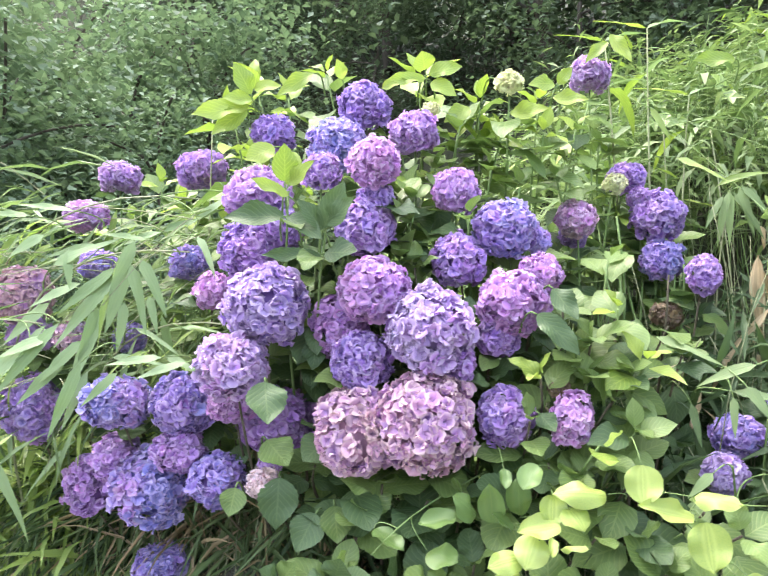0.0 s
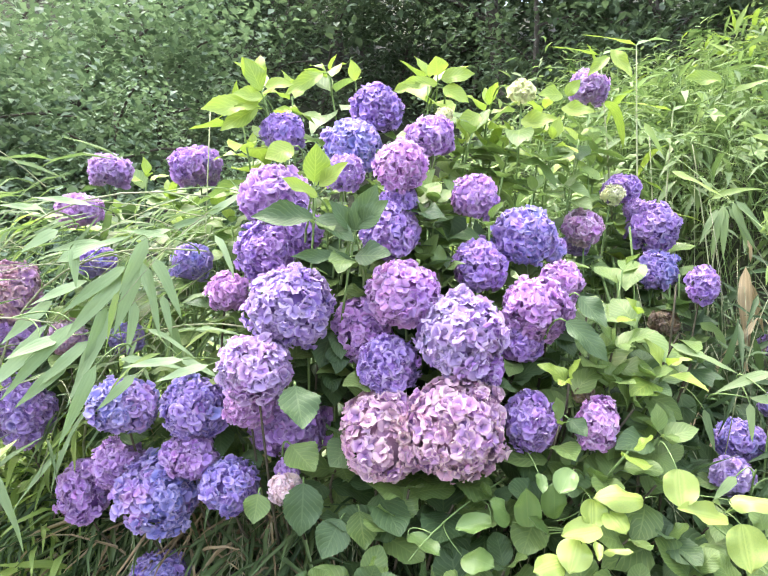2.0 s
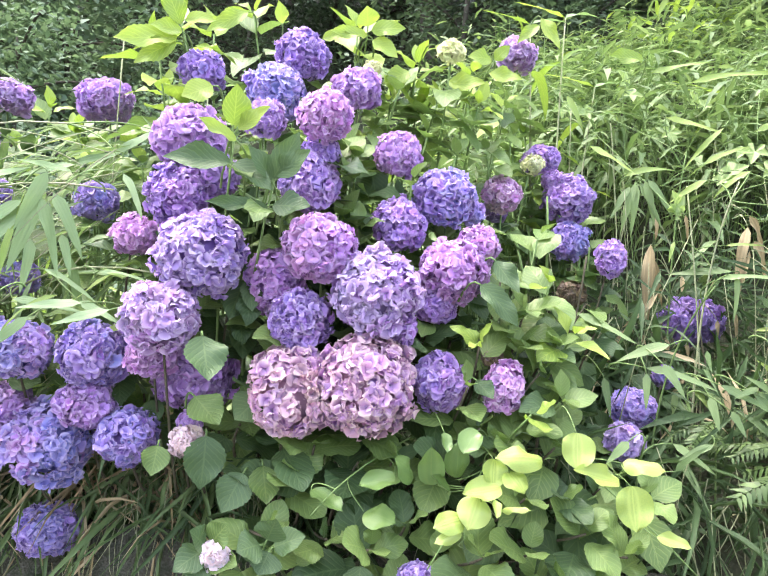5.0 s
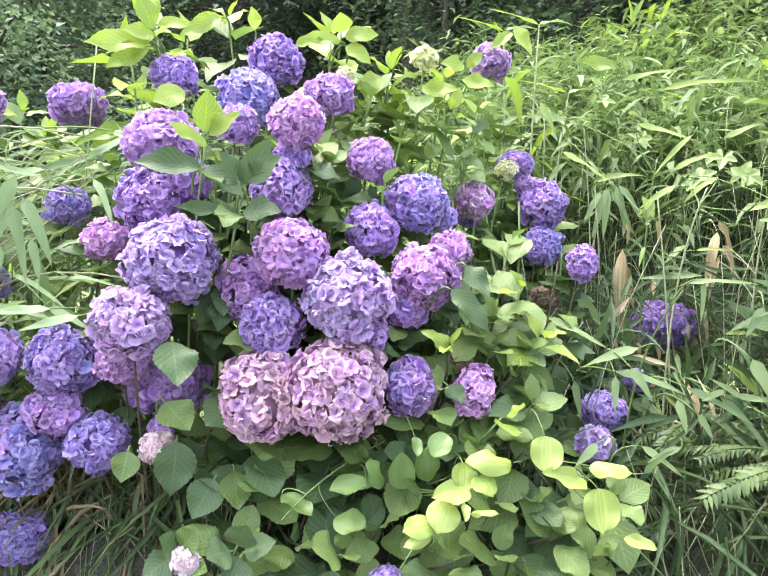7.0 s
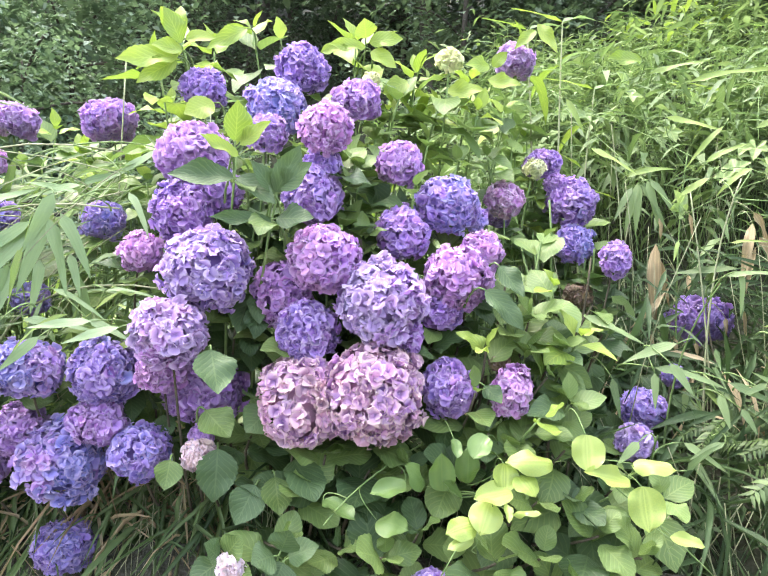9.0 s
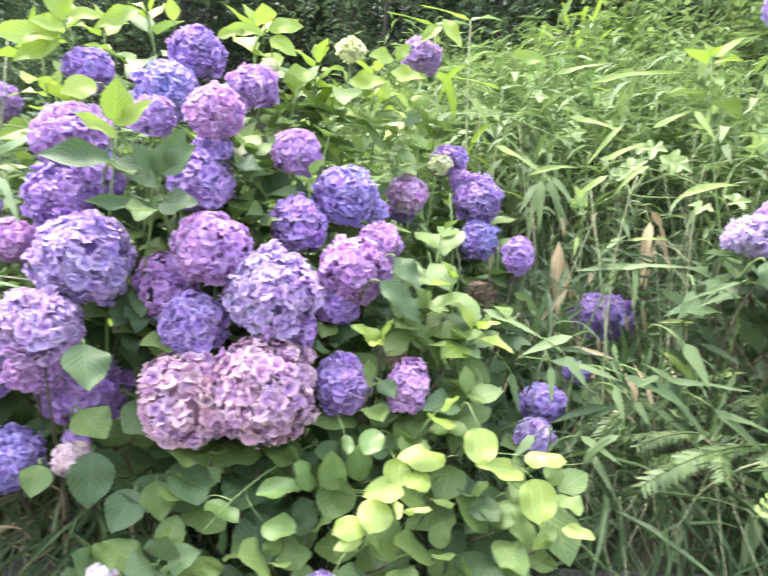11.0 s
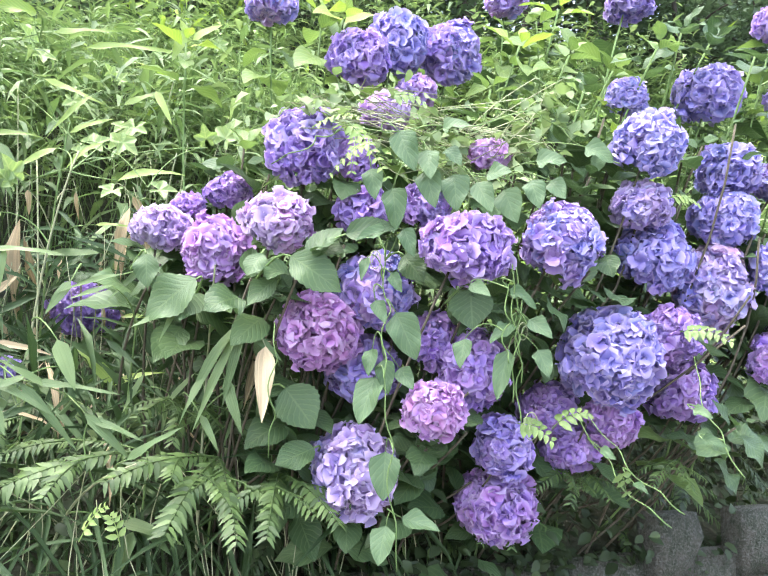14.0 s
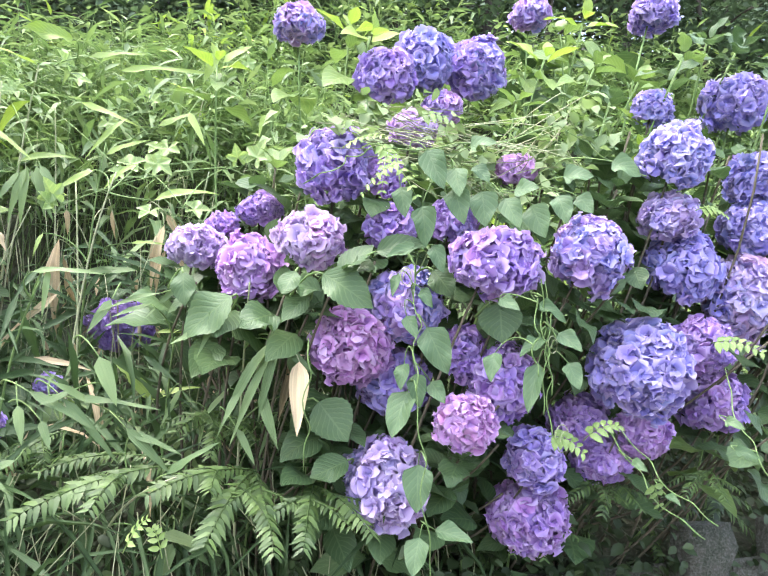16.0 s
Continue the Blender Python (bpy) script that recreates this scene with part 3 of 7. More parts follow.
def bloom(key, c, r, flat, c1, c2, rim):
    """A flower head on its stem with the leaf pairs under it."""
    rng = random.Random(len(HEADS) * 7 + 3)
    c = np.array(c)
    HEADS.append((c, r))
    tilt = unit(np.array([rng.gauss(0, 0.2), -0.5 + rng.gauss(0, 0.15), 0.85]))
    me = bloom_mesh(r, flat, c1, c2, rim, len(HEADS), tilt, unit(c - ROADSIDE), 1.3 if key == "C" and r > 0.05 else 1.0)
    ob = part("flower_head", me, SHRUBS[key], WORDS[c1] + " mophead of many four-petalled florets")
    ob.matrix_world = pose(*c.tolist(), rng.uniform(-8, 8), rng.uniform(-8, 8), rng.uniform(-20, 20))
    foot = c - tilt * r * 0.55
    way = unit(tilt + np.array([0, 0, 0.5]))
    grow(key, foot, way)
    if r < 0.03:
        return
    turn = rng.uniform(0, 3.1)
    young = 0.55 if c[2] > 1.85 else 0.2
    for k, (d, length, lean) in enumerate([(r * 0.5 + 0.02, 0.075, 1.25), (r * 0.5 + 0.07, 0.1, 1.45), (r * 0.5 + 0.14, 0.115, 1.5)]):
        pair(key, foot - way * (d - r * 0.45), way, turn + k * math.pi / 2, length, young * rng.uniform(0, 1.2), lean, rng)


def shoot(key, tip, young, scale, reach=1.0):
    """A leafy shoot: a small upright pair at the tip, broader ones below."""
    rng = random.Random(int(tip[0] * 1000) * 31 + int(tip[2] * 1000))
    tip = np.array(tip)
    fwd = 0.35 if tip[2] > 1.6 else 0.9
    axis = unit(np.array([rng.gauss(0, 0.25), -fwd + rng.gauss(0, 0.2), 0.9]))
    grow(key, tip, axis, reach)
    turn = rng.uniform(0, 3.1)
    scale *= 1.22 if young > 0.5 else 1.0
    for k, (d, length, lean, age) in enumerate([(0.0, 0.055, 0.5, 1.0), (0.014, 0.085, 0.9, 0.9), (0.05, 0.1, 1.2, 0.6), (0.1, 0.11, 1.4, 0.35)]):
        pair(key, tip - axis * d * scale, axis, turn + k * math.pi / 2, length * scale, young * age, lean, rng)


def broad_leaf(base, tip, width):
    """A shrub leaf that shows singly, from its stalk to its tip."""
    base, tip = np.array(base), np.array(tip)
    key = "C" if base[0] > 0.95 else "A"
    way, length = unit(tip - base), float(np.linalg.norm(tip - base))
    up = unit(ROADSIDE - base) * 0.9 + np.array([0, 0, 0.5])
    young = 0.9 if base[2] > 1.95 else 0.1 if key == "C" else 0.75 if base[2] > 1.72 and length < 0.09 else 0.02
    LEAVES[key].append((base, way, up, length, width / length / (0.85 if young > 0.8 else 0.66), young, True, len(STEMS[key])))
    STEMS[key].append((bend(base - way * 0.03 + np.array([0, 0.06, -0.05]), base - way * 0.03, base, 5), 0.0025, 0.0018))


def clear_of_blooms(p, room=0.9, far=0.6):
    """True for the places that don't stand before a flower head, as seen from the road."""
    p = np.atleast_2d(p)
    ok = np.ones(len(p), bool)
    for c, r in HEADS:
        for side in ((-0.2, -0.05, 1.4), ) if c[0] < 0.3 else ((-0.1, -0.05, 1.4), (0.45, -0.18, 1.4)):
            q = unit(np.array(side) - c)
            d = p - c
            along = d @ q
            off = np.linalg.norm(d - along[:, None] * q, axis=1)
            ok &= ~((along > -r * 0.3) & (along < far) & (off < r * room))
    return ok


def finish_shrubs():
    rng = random.Random(11)
    # extra shoots, mostly out of view, added to shade the wall on the right
    for _ in range(11):
        shoot("C", (rng.uniform(2.0, 2.7), rng.uniform(0.4, 0.75), rng.uniform(1.5, 1.9)), 0.1 * rng.random(), rng.uniform(0.9, 1.15), 0.3)
    for key, n in (("A", 150), ("C", 150), ("B", 8)):
        own = [h for h in HEADS if h[0][0] < 0.8] if key == "A" else [h for h in HEADS if h[0][0] > 1.05] if key == "C" else [h for h in HEADS if 0.6 < h[0][0] < 1.25 and h[0][2] < 1.55]
        for _ in range(n):
            c, r = rng.choice(own)
            near = [h for h in own if 0.02 < np.linalg.norm(h[0] - c) < 0.34]
            if not near:
                continue
            d, _r = rng.choice(near)
            p = c + (d - c) * rng.uniform(0.3, 0.7) + unit(np.array([0.2, 0.9, -0.25])) * rng.uniform(0.05, 0.28)
            shoot(key, tuple(p), 0.15 * rng.random() + (0.25 if p[2] > 1.9 else 0), rng.uniform(0.8, 1.05), 0.4)
    kinds, broad = {}, {}
    for young, mat in ((0, LEAF_OLD), (1, LEAF_MID), (2, LEAF_NEW)):
        for k, t in enumerate(OVATE):
            kinds[young, k] = mesh_from("leaf", *t, None, mat)
        for k, t in enumerate(BROAD):
            broad[young, k] = mesh_from("leaf", *t, None, mat)
    for key, shrub in SHRUBS.items():
        rows = LEAVES[key]
        mids = np.array([b + w * l * 0.55 for b, w, u, l, a, y, fixed, st in rows])
        tips = np.array([r[0] + r[1] * r[3] for r in rows])
        ok = (clear_of_blooms(mids, 1.0) & clear_of_blooms(tips, 0.8)) | np.array([row[6] for row in rows])
        rows = [row for row, good in zip(rows, ok) if good]
        if key == "A":
            rows = [row[:5] + (row[5] + rng.uniform(0.02, 0.26),) + row[6:] for row in rows]
            # bare low down on the side where long grass grows through
            rows = [row for row in rows if row[6] or row[0][0] > -0.16 or row[0][2] > 1.17]
            rows = [row for row in rows if row[6] or row[0][2] > 1.25 or rng.random() < 0.75]
        rows.sort(key=lambda row: (not row[6], behind(row[0][0], row[0][1])))
        stems = []
        for pts, r0, r1 in STEMS[key]:
            v, f = tube(pts, r0, r1)
            stems.append(part("stem", mesh_from("stem", v, f, None, None, STEM if len(pts) < 7 or pts[-1][2] > (1.95 if key == "C" else 1.62) or (key != "C" and rng.random() < 0.2) else TWIG), shrub))
        for base, way, up, length, across, young, fixed, st in rows[:300]:
            level = 2 if young > 0.62 else 1 if young > 0.22 else 0
            low = key == "A" and base[2] < 1.27 and not fixed
            ob = part("leaf", broad[level, rng.randrange(len(BROAD))] if low else kinds[level, rng.randrange(3 if fixed else len(OVATE))], stems[st])
            ob.matrix_world = Matrix(matrix_of(base, way, up, length, across).tolist())
        for level, mat in ((0, LEAF_OLD), (1, LEAF_MID), (2, LEAF_NEW)):
            soup = Soup()
            mine = [r for r in rows[300:] if level == (2 if r[5] > 0.62 else 1 if r[5] > 0.22 else 0)]
            for k, t in enumerate(OVATE_LOW):
                sub = mine[k::3]
                if sub:
                    scatter(soup, t, *(np.array([r[i] for r in sub]) for i in range(5)))
            if soup.n:
                tagged(part("foliage", soup.mesh("foliage", mat), shrub), "serrated green leaves inside the shrub", kind="stuff")


bloom("A", (-0.782, 1.941, 1.979), 0.062, 0.74, "mauve", "lilac", 0.40)
bloom("A", (-0.547, 1.989, 2.015), 0.075, 0.77, "purple", "violet", 0.25)
bloom("A", (-0.803, 1.773, 1.823), 0.059, 0.72, "pink", "mauve", 0.40)
bloom("A", (-0.277, 1.649, 2.003), 0.055, 0.88, "violet", "violet", 0.10)
bloom("A", (-0.047, 1.631, 2.070), 0.066, 0.95, "violet", "violet", 0.20)
bloom("A", (-0.108, 1.569, 1.947), 0.069, 0.97, "blue", "violet", 0.35)
bloom("A", (0.077, 1.531, 1.964), 0.060, 0.83, "purple", "purple", 0.30)
bloom("A", (-0.020, 1.345, 1.836), 0.056, 0.98, "pink", "mauve", 0.40)
bloom("A", (-0.134, 1.420, 1.837), 0.042, 1.05, "purple", "violet", 0.40)
bloom("A", (0.166, 1.457, 1.804), 0.051, 1.11, "purple", "pink", 0.30)
bloom("A", (-0.289, 1.507, 1.804), 0.080, 0.83, "mauve", "purple", 0.40)
bloom("A", (-0.238, 1.485, 1.724), 0.060, 0.92, "purple", "violet", 0.20)
bloom("A", (-0.300, 1.473, 1.671), 0.064, 1.00, "purple", "violet", 0.30)
bloom("A", (-0.036, 1.384, 1.704), 0.066, 1.00, "violet", "purple", 0.30)
bloom("A", (-0.018, 1.403, 1.770), 0.041, 1.00, "violet", "violet", 0.20)
bloom("A", (-0.385, 1.516, 1.586), 0.047, 0.96, "pink", "pink", 0.30)
bloom("A", (-0.241, 1.377, 1.540), 0.092, 0.89, "violet", "lilac", 0.75)
bloom("A", (0.270, 1.435, 1.711), 0.069, 0.93, "violet", "blue", 0.30)
bloom("A", (0.161, 1.409, 1.639), 0.059, 0.97, "violet", "purple", 0.30)
bloom("A", (-0.018, 1.309, 1.562), 0.072, 0.95, "pink", "purple", 0.35)
bloom("A", (0.265, 1.340, 1.539), 0.074, 0.90, "pink", "purple", 0.35)
bloom("A", (0.328, 1.366, 1.600), 0.045, 1.00, "pink", "purple", 0.30)
bloom("A", (0.094, 1.288, 1.479), 0.089, 0.95, "lilac", "purple", 0.80)
bloom("A", (0.141, 1.301, 1.418), 0.040, 1.12, "purple", "violet", 0.40)
bloom("A", (-0.091, 1.409, 1.495), 0.062, 1.24, "purple", "pink", 0.25)
bloom("A", (-0.045, 1.349, 1.425), 0.064, 1.00, "violet", "purple", 0.40)
bloom("A", (0.236, 1.354, 1.471), 0.044, 0.91, "purple", "violet", 0.20)
bloom("A", (-0.307, 1.357, 1.412), 0.074, 0.92, "lilac", "pink", 0.60)
bloom("A", (-0.327, 1.462, 1.338), 0.053, 0.91, "pink", "mauve", 0.30)
bloom("A", (-0.249, 1.554, 1.298), 0.090, 0.83, "purple", "mauve", 0.20)
bloom("A", (-0.055, 1.341, 1.282), 0.083, 1.20, "dusty", "mauve", 0.70)
bloom("A", (0.084, 1.284, 1.305), 0.094, 1.08, "dusty", "mauve", 0.75)
bloom("A", (0.239, 1.318, 1.311), 0.057, 1.05, "violet", "mauve", 0.35)
bloom("A", (0.360, 1.272, 1.308), 0.041, 1.42, "pink", "pink", 0.60)
bloom("A", (-0.603, 1.516, 1.335), 0.077, 0.76, "blue", "mauve", 0.40)
bloom("A", (-0.447, 1.504, 1.332), 0.072, 0.93, "violet", "blue", 0.40)
bloom("A", (-0.633, 1.626, 1.202), 0.057, 1.04, "purple", "mauve", 0.30)
bloom("A", (-0.455, 1.523, 1.226), 0.058, 0.84, "purple", "mauve", 0.30)
bloom("A", (-0.532, 1.579, 1.141), 0.092, 0.96, "blue", "mauve", 0.45)
bloom("A", (-0.366, 1.503, 1.165), 0.064, 0.91, "violet", "blue", 0.30)
bloom("A", (-0.727, 1.696, 1.130), 0.062, 1.33, "purple", "mauve", 0.30)
bloom("A", (-0.549, 1.745, 0.921), 0.070, 0.85, "violet", "blue", 0.30)
bloom("A", (-0.242, 1.384, 1.176), 0.034, 0.87, "peach", "peach", 0.50)
bloom("A", (-0.241, 1.464, 1.204), 0.026, 1.00, "mauve", "purple", 0.30)
bloom("A", (-0.179, 1.251, 0.997), 0.026, 0.88, "white", "peach", 0.50)
bloom("A", (0.181, 1.212, 0.964), 0.037, 0.75, "violet", "violet", 0.40)
bloom("A", (0.577, 1.789, 2.223), 0.058, 0.81, "mauve", "lilac", 0.40)
bloom("A", (0.310, 1.556, 2.102), 0.034, 0.71, "cream", "cream", 0.20)
bloom("A", (0.119, 1.580, 2.046), 0.020, 0.70, "cream", "cream", 0.20)
bloom("A", (0.475, 1.609, 1.775), 0.049, 0.90, "pink", "peach", 0.60)
bloom("A", (0.482, 1.678, 1.746), 0.035, 0.87, "violet", "purple", 0.20)
bloom("A", (0.669, 1.808, 1.934), 0.055, 0.74, "violet", "purple", 0.20)
bloom("A", (0.623, 1.757, 1.905), 0.032, 0.85, "cream", "white", 0.30)
bloom("A", (0.735, 1.759, 1.814), 0.072, 0.96, "violet", "purple", 0.35)
bloom("A", (0.690, 1.760, 1.866), 0.035, 0.73, "purple", "violet", 0.30)
bloom("A", (0.733, 1.744, 1.693), 0.056, 1.00, "violet", "blue", 0.20)
bloom("A", (0.343, 1.470, 1.690), 0.032, 0.93, "violet", "blue", 0.20)
bloom("A", (0.765, 1.575, 1.630), 0.040, 1.36, "purple", "violet", 0.20)
bloom("A", (0.709, 1.668, 1.542), 0.038, 0.88, "dead", "dead", 0.10)
bloom("A", (0.344, 1.302, 1.367), 0.020, 0.91, "dead", "dead", 0.10)
bloom("A", (-0.951, 1.754, 1.603), 0.080, 1.00, "dusty", "mauve", 0.50)
bloom("A", (-0.934, 1.777, 1.498), 0.057, 0.91, "purple", "mauve", 0.30)
bloom("A", (-0.902, 1.756, 1.311), 0.078, 1.14, "violet", "mauve", 0.30)
bloom("A", (-0.504, 1.727, 1.686), 0.052, 0.95, "violet", "blue", 0.20)
bloom("A", (-0.721, 1.672, 1.674), 0.048, 0.70, "violet", "blue", 0.20)
bloom("A", (-0.658, 1.743, 1.493), 0.042, 0.94, "violet", "blue", 0.20)
bloom("A", (-0.787, 1.703, 1.491), 0.044, 0.94, "dusty", "lilac", 0.30)
bloom("A", (-1.084, 1.742, 1.405), 0.076, 1.00, "blue", "mauve", 0.30)
bloom("B", (1.184, 1.824, 1.498), 0.086, 0.82, "violet", "violet", 0.10)
bloom("B", (0.767, 1.468, 1.261), 0.056, 0.79, "violet", "blue", 0.20)
bloom("B", (0.692, 1.379, 1.194), 0.043, 0.95, "lilac", "violet", 0.30)
bloom("B", (0.945, 1.600, 1.335), 0.034, 0.8, "violet", "blue", 0.20)
bloom("C", (1.417, 1.310, 2.280), 0.067, 0.66, "blue", "mauve", 0.50)
bloom("C", (1.965, 0.987, 2.373), 0.054, 0.74, "periwinkle", "mauve", 0.30)
bloom("C", (2.093, 0.692, 2.306), 0.060, 0.66, "periwinkle", "violet", 0.35)
bloom("C", (1.475, 1.018, 2.063), 0.070, 0.88, "violet", "periwinkle", 0.30)
bloom("C", (1.591, 1.019, 2.136), 0.068, 1.28, "blue", "periwinkle", 0.30)
bloom("C", (1.727, 0.971, 2.138), 0.076, 1.07, "violet", "blue", 0.30)
bloom("C", (1.607, 0.967, 2.005), 0.047, 0.78, "mauve", "periwinkle", 0.40)
bloom("C", (1.435, 0.874, 1.889), 0.053, 0.68, "mauve", "lilac", 0.50)
bloom("C", (1.266, 0.930, 1.788), 0.075, 1.05, "violet", "periwinkle", 0.35)
bloom("C", (1.350, 0.874, 1.772), 0.044, 1.14, "violet", "purple", 0.20)
bloom("C", (1.542, 0.690, 1.785), 0.044, 0.65, "mauve", "pink", 0.40)
bloom("C", (1.134, 1.131, 1.680), 0.033, 0.57, "violet", "purple", 0.30)
bloom("C", (1.211, 1.114, 1.719), 0.047, 0.64, "violet", "purple", 0.30)
bloom("C", (1.082, 1.136, 1.626), 0.058, 0.64, "lilac", "lilac", 0.70)
bloom("C", (1.146, 1.038, 1.579), 0.066, 1.03, "purple", "pink", 0.40)
bloom("C", (1.181, 0.875, 1.620), 0.062, 0.75, "lilac", "pink", 0.75)
bloom("C", (1.374, 0.874, 1.672), 0.052, 0.95, "violet", "purple", 0.25)
bloom("C", (1.465, 0.793, 1.683), 0.051, 0.91, "purple", "periwinkle", 0.15)
bloom("C", (1.426, 0.646, 1.580), 0.080, 0.77, "violet", "mauve", 0.35)
bloom("C", (1.608, 0.572, 1.606), 0.071, 1.12, "blue", "mauve", 0.45)
bloom("C", (1.392, 0.848, 1.513), 0.075, 1.05, "blue", "mauve", 0.40)
bloom("C", (1.291, 0.890, 1.430), 0.076, 1.00, "pink", "purple", 0.35)
bloom("C", (1.419, 0.914, 1.361), 0.076, 0.90, "violet", "blue", 0.20)
bloom("C", (1.507, 0.796, 1.419), 0.055, 1.05, "purple", "periwinkle", 0.15)
bloom("C", (1.541, 0.722, 1.368), 0.067, 1.19, "violet", "purple", 0.25)
bloom("C", (1.408, 0.699, 1.291), 0.057, 0.86, "pink", "mauve", 0.40)
bloom("C", (1.365, 0.862, 1.170), 0.084, 1.08, "lilac", "blue", 0.60)
bloom("C", (1.614, 0.705, 1.216), 0.06, 1.06, "violet", "periwinkle", 0.35)
bloom("C", (1.660, 0.760, 1.093), 0.084, 0.87, "mauve", "violet", 0.35)
bloom("C", (1.757, 0.556, 1.397), 0.097, 0.98, "periwinkle", "blue", 0.50)
bloom("C", (1.763, 0.707, 1.285), 0.063, 0.85, "violet", "purple", 0.20)
bloom("C", (1.807, 0.679, 1.206), 0.062, 0.71, "violet", "mauve", 0.20)
bloom("C", (1.815, 0.591, 1.272), 0.057, 0.84, "purple", "mauve", 0.25)
bloom("C", (1.922, 0.514, 1.448), 0.061, 1.00, "violet", "mauve", 0.20)
bloom("C", (2.049, 0.552, 1.328), 0.071, 0.97, "violet", "mauve", 0.20)
bloom("C", (2.076, 0.491, 1.555), 0.081, 1.31, "blue", "dusty", 0.60)
bloom("C", (1.916, 0.549, 1.614), 0.079, 0.97, "blue", "periwinkle", 0.25)
bloom("C", (1.845, 0.537, 1.713), 0.061, 0.82, "lilac", "periwinkle", 0.50)
bloom("C", (1.813, 0.500, 1.829), 0.068, 1.00, "blue", "blue", 0.45)
bloom("C", (1.880, 0.584, 1.971), 0.044, 0.86, "blue", "periwinkle", 0.30)
bloom("C", (2.156, 0.526, 2.032), 0.080, 0.84, "periwinkle", "blue", 0.35)
bloom("C", (2.121, 0.471, 1.833), 0.069, 0.88, "blue", "periwinkle", 0.35)
bloom("C", (2.096, 0.474, 1.711), 0.073, 0.89, "blue", "periwinkle", 0.25)
bloom("C", (2.156, 0.386, 1.601), 0.056, 1.10, "blue", "periwinkle", 0.30)
bloom("C", (2.195, 0.401, 1.404), 0.061, 1.15, "violet", "mauve", 0.25)
bloom("C", (2.282, 0.408, 1.821), 0.058, 1.00, "blue", "mauve", 0.30)
bloom("C", (2.381, 0.440, 2.267), 0.056, 0.80, "violet", "mauve", 0.30)
bloom("C", (2.416, 0.413, 2.062), 0.071, 0.92, "blue", "mauve", 0.30)
bloom("C", (2.354, 0.372, 1.721), 0.070, 1.00, "blue", "periwinkle", 0.30)
bloom("C", (2.231, 0.361, 1.503), 0.065, 1.00, "blue", "mauve", 0.30)
shoot("A", (-0.383, 1.662, 2.045), 1.00, 1.25)
shoot("A", (-0.344, 1.748, 2.173), 1.00, 1.10)
shoot("A", (-0.265, 1.806, 2.170), 0.70, 0.90)
shoot("A", (-0.164, 1.883, 2.271), 0.80, 0.90)
shoot("A", (-0.194, 1.325, 1.770), 0.45, 0.65)
shoot("A", (-0.111, 1.295, 1.704), 0.90, 0.65)
shoot("A", (0.096, 1.693, 2.182), 1.00, 1.00)
shoot("A", (0.252, 1.672, 2.101), 0.90, 0.90)
shoot("A", (0.298, 1.621, 1.992), 0.70, 0.80)
shoot("A", (0.411, 1.695, 2.109), 0.80, 0.90)
shoot("A", (0.400, 1.604, 1.991), 0.80, 0.80)
shoot("A", (0.195, 1.688, 2.018), 0.70, 0.80)
shoot("A", (0.552, 1.721, 2.120), 0.50, 0.90)
shoot("A", (0.504, 1.685, 2.035), 0.50, 0.80)
shoot("A", (0.037, 1.427, 1.781), 0.25, 0.90)
shoot("A", (0.126, 1.557, 1.888), 0.30, 0.90)
shoot("A", (0.265, 1.583, 1.897), 0.40, 0.80)
shoot("A", (0.324, 1.537, 1.836), 0.30, 0.80)
shoot("A", (0.430, 1.607, 1.876), 0.30, 0.80)
shoot("A", (0.264, 1.678, 1.996), 0.60, 0.90)
shoot("A", (-0.634, 2.090, 1.935), 0.90, 0.90)
shoot("A", (-0.492, 1.967, 1.892), 0.70, 0.90)
shoot("A", (-0.740, 2.202, 2.033), 0.80, 0.80)
shoot("A", (-0.800, 2.121, 1.892), 0.50, 0.80)
shoot("A", (-0.371, 1.836, 2.011), 0.80, 0.90)
shoot("A", (-0.560, 1.933, 1.823), 0.60, 0.80)
shoot("A", (-0.879, 2.088, 1.834), 0.60, 0.80)
shoot("A", (-0.412, 1.757, 1.792), 0.50, 0.80)
shoot("A", (0.514, 1.430, 1.740), 0.66, 0.70)
shoot("A", (0.485, 1.412, 1.639), 0.20, 0.80)
shoot("A", (0.634, 1.460, 1.613), 0.30, 0.80)
shoot("A", (0.472, 1.321, 1.524), 0.66, 0.70)
shoot("A", (0.359, 1.310, 1.522), 0.20, 0.80)
shoot("A", (0.411, 1.306, 1.460), 0.20, 0.90)
shoot("A", (0.505, 1.273, 1.417), 0.66, 0.70)
shoot("A", (0.473, 1.300, 1.394), 0.15, 0.90)
shoot("A", (0.299, 1.259, 1.387), 0.70, 0.80)
shoot("A", (0.275, 1.249, 1.307), 0.20, 0.90)
shoot("A", (0.397, 1.294, 1.381), 0.20, 0.90)
shoot("A", (0.433, 1.271, 1.339), 0.20, 0.90)
shoot("A", (0.469, 1.248, 1.285), 0.15, 0.90)
shoot("A", (0.383, 1.313, 1.434), 0.15, 0.90)
shoot("A", (0.604, 1.403, 1.496), 0.20, 0.90)
shoot("A", (0.629, 1.403, 1.432), 0.10, 0.80)
shoot("A", (0.387, 1.203, 1.264), 0.50, 0.80)
shoot("A", (-0.002, 1.336, 1.180), 0.25, 0.90)
shoot("A", (0.149, 1.312, 1.158), 0.15, 0.90)
shoot("A", (0.249, 1.274, 1.161), 0.15, 0.90)
shoot("A", (-0.045, 1.348, 1.117), 0.15, 0.90)
shoot("A", (-0.081, 1.301, 1.014), 0.30, 0.90)
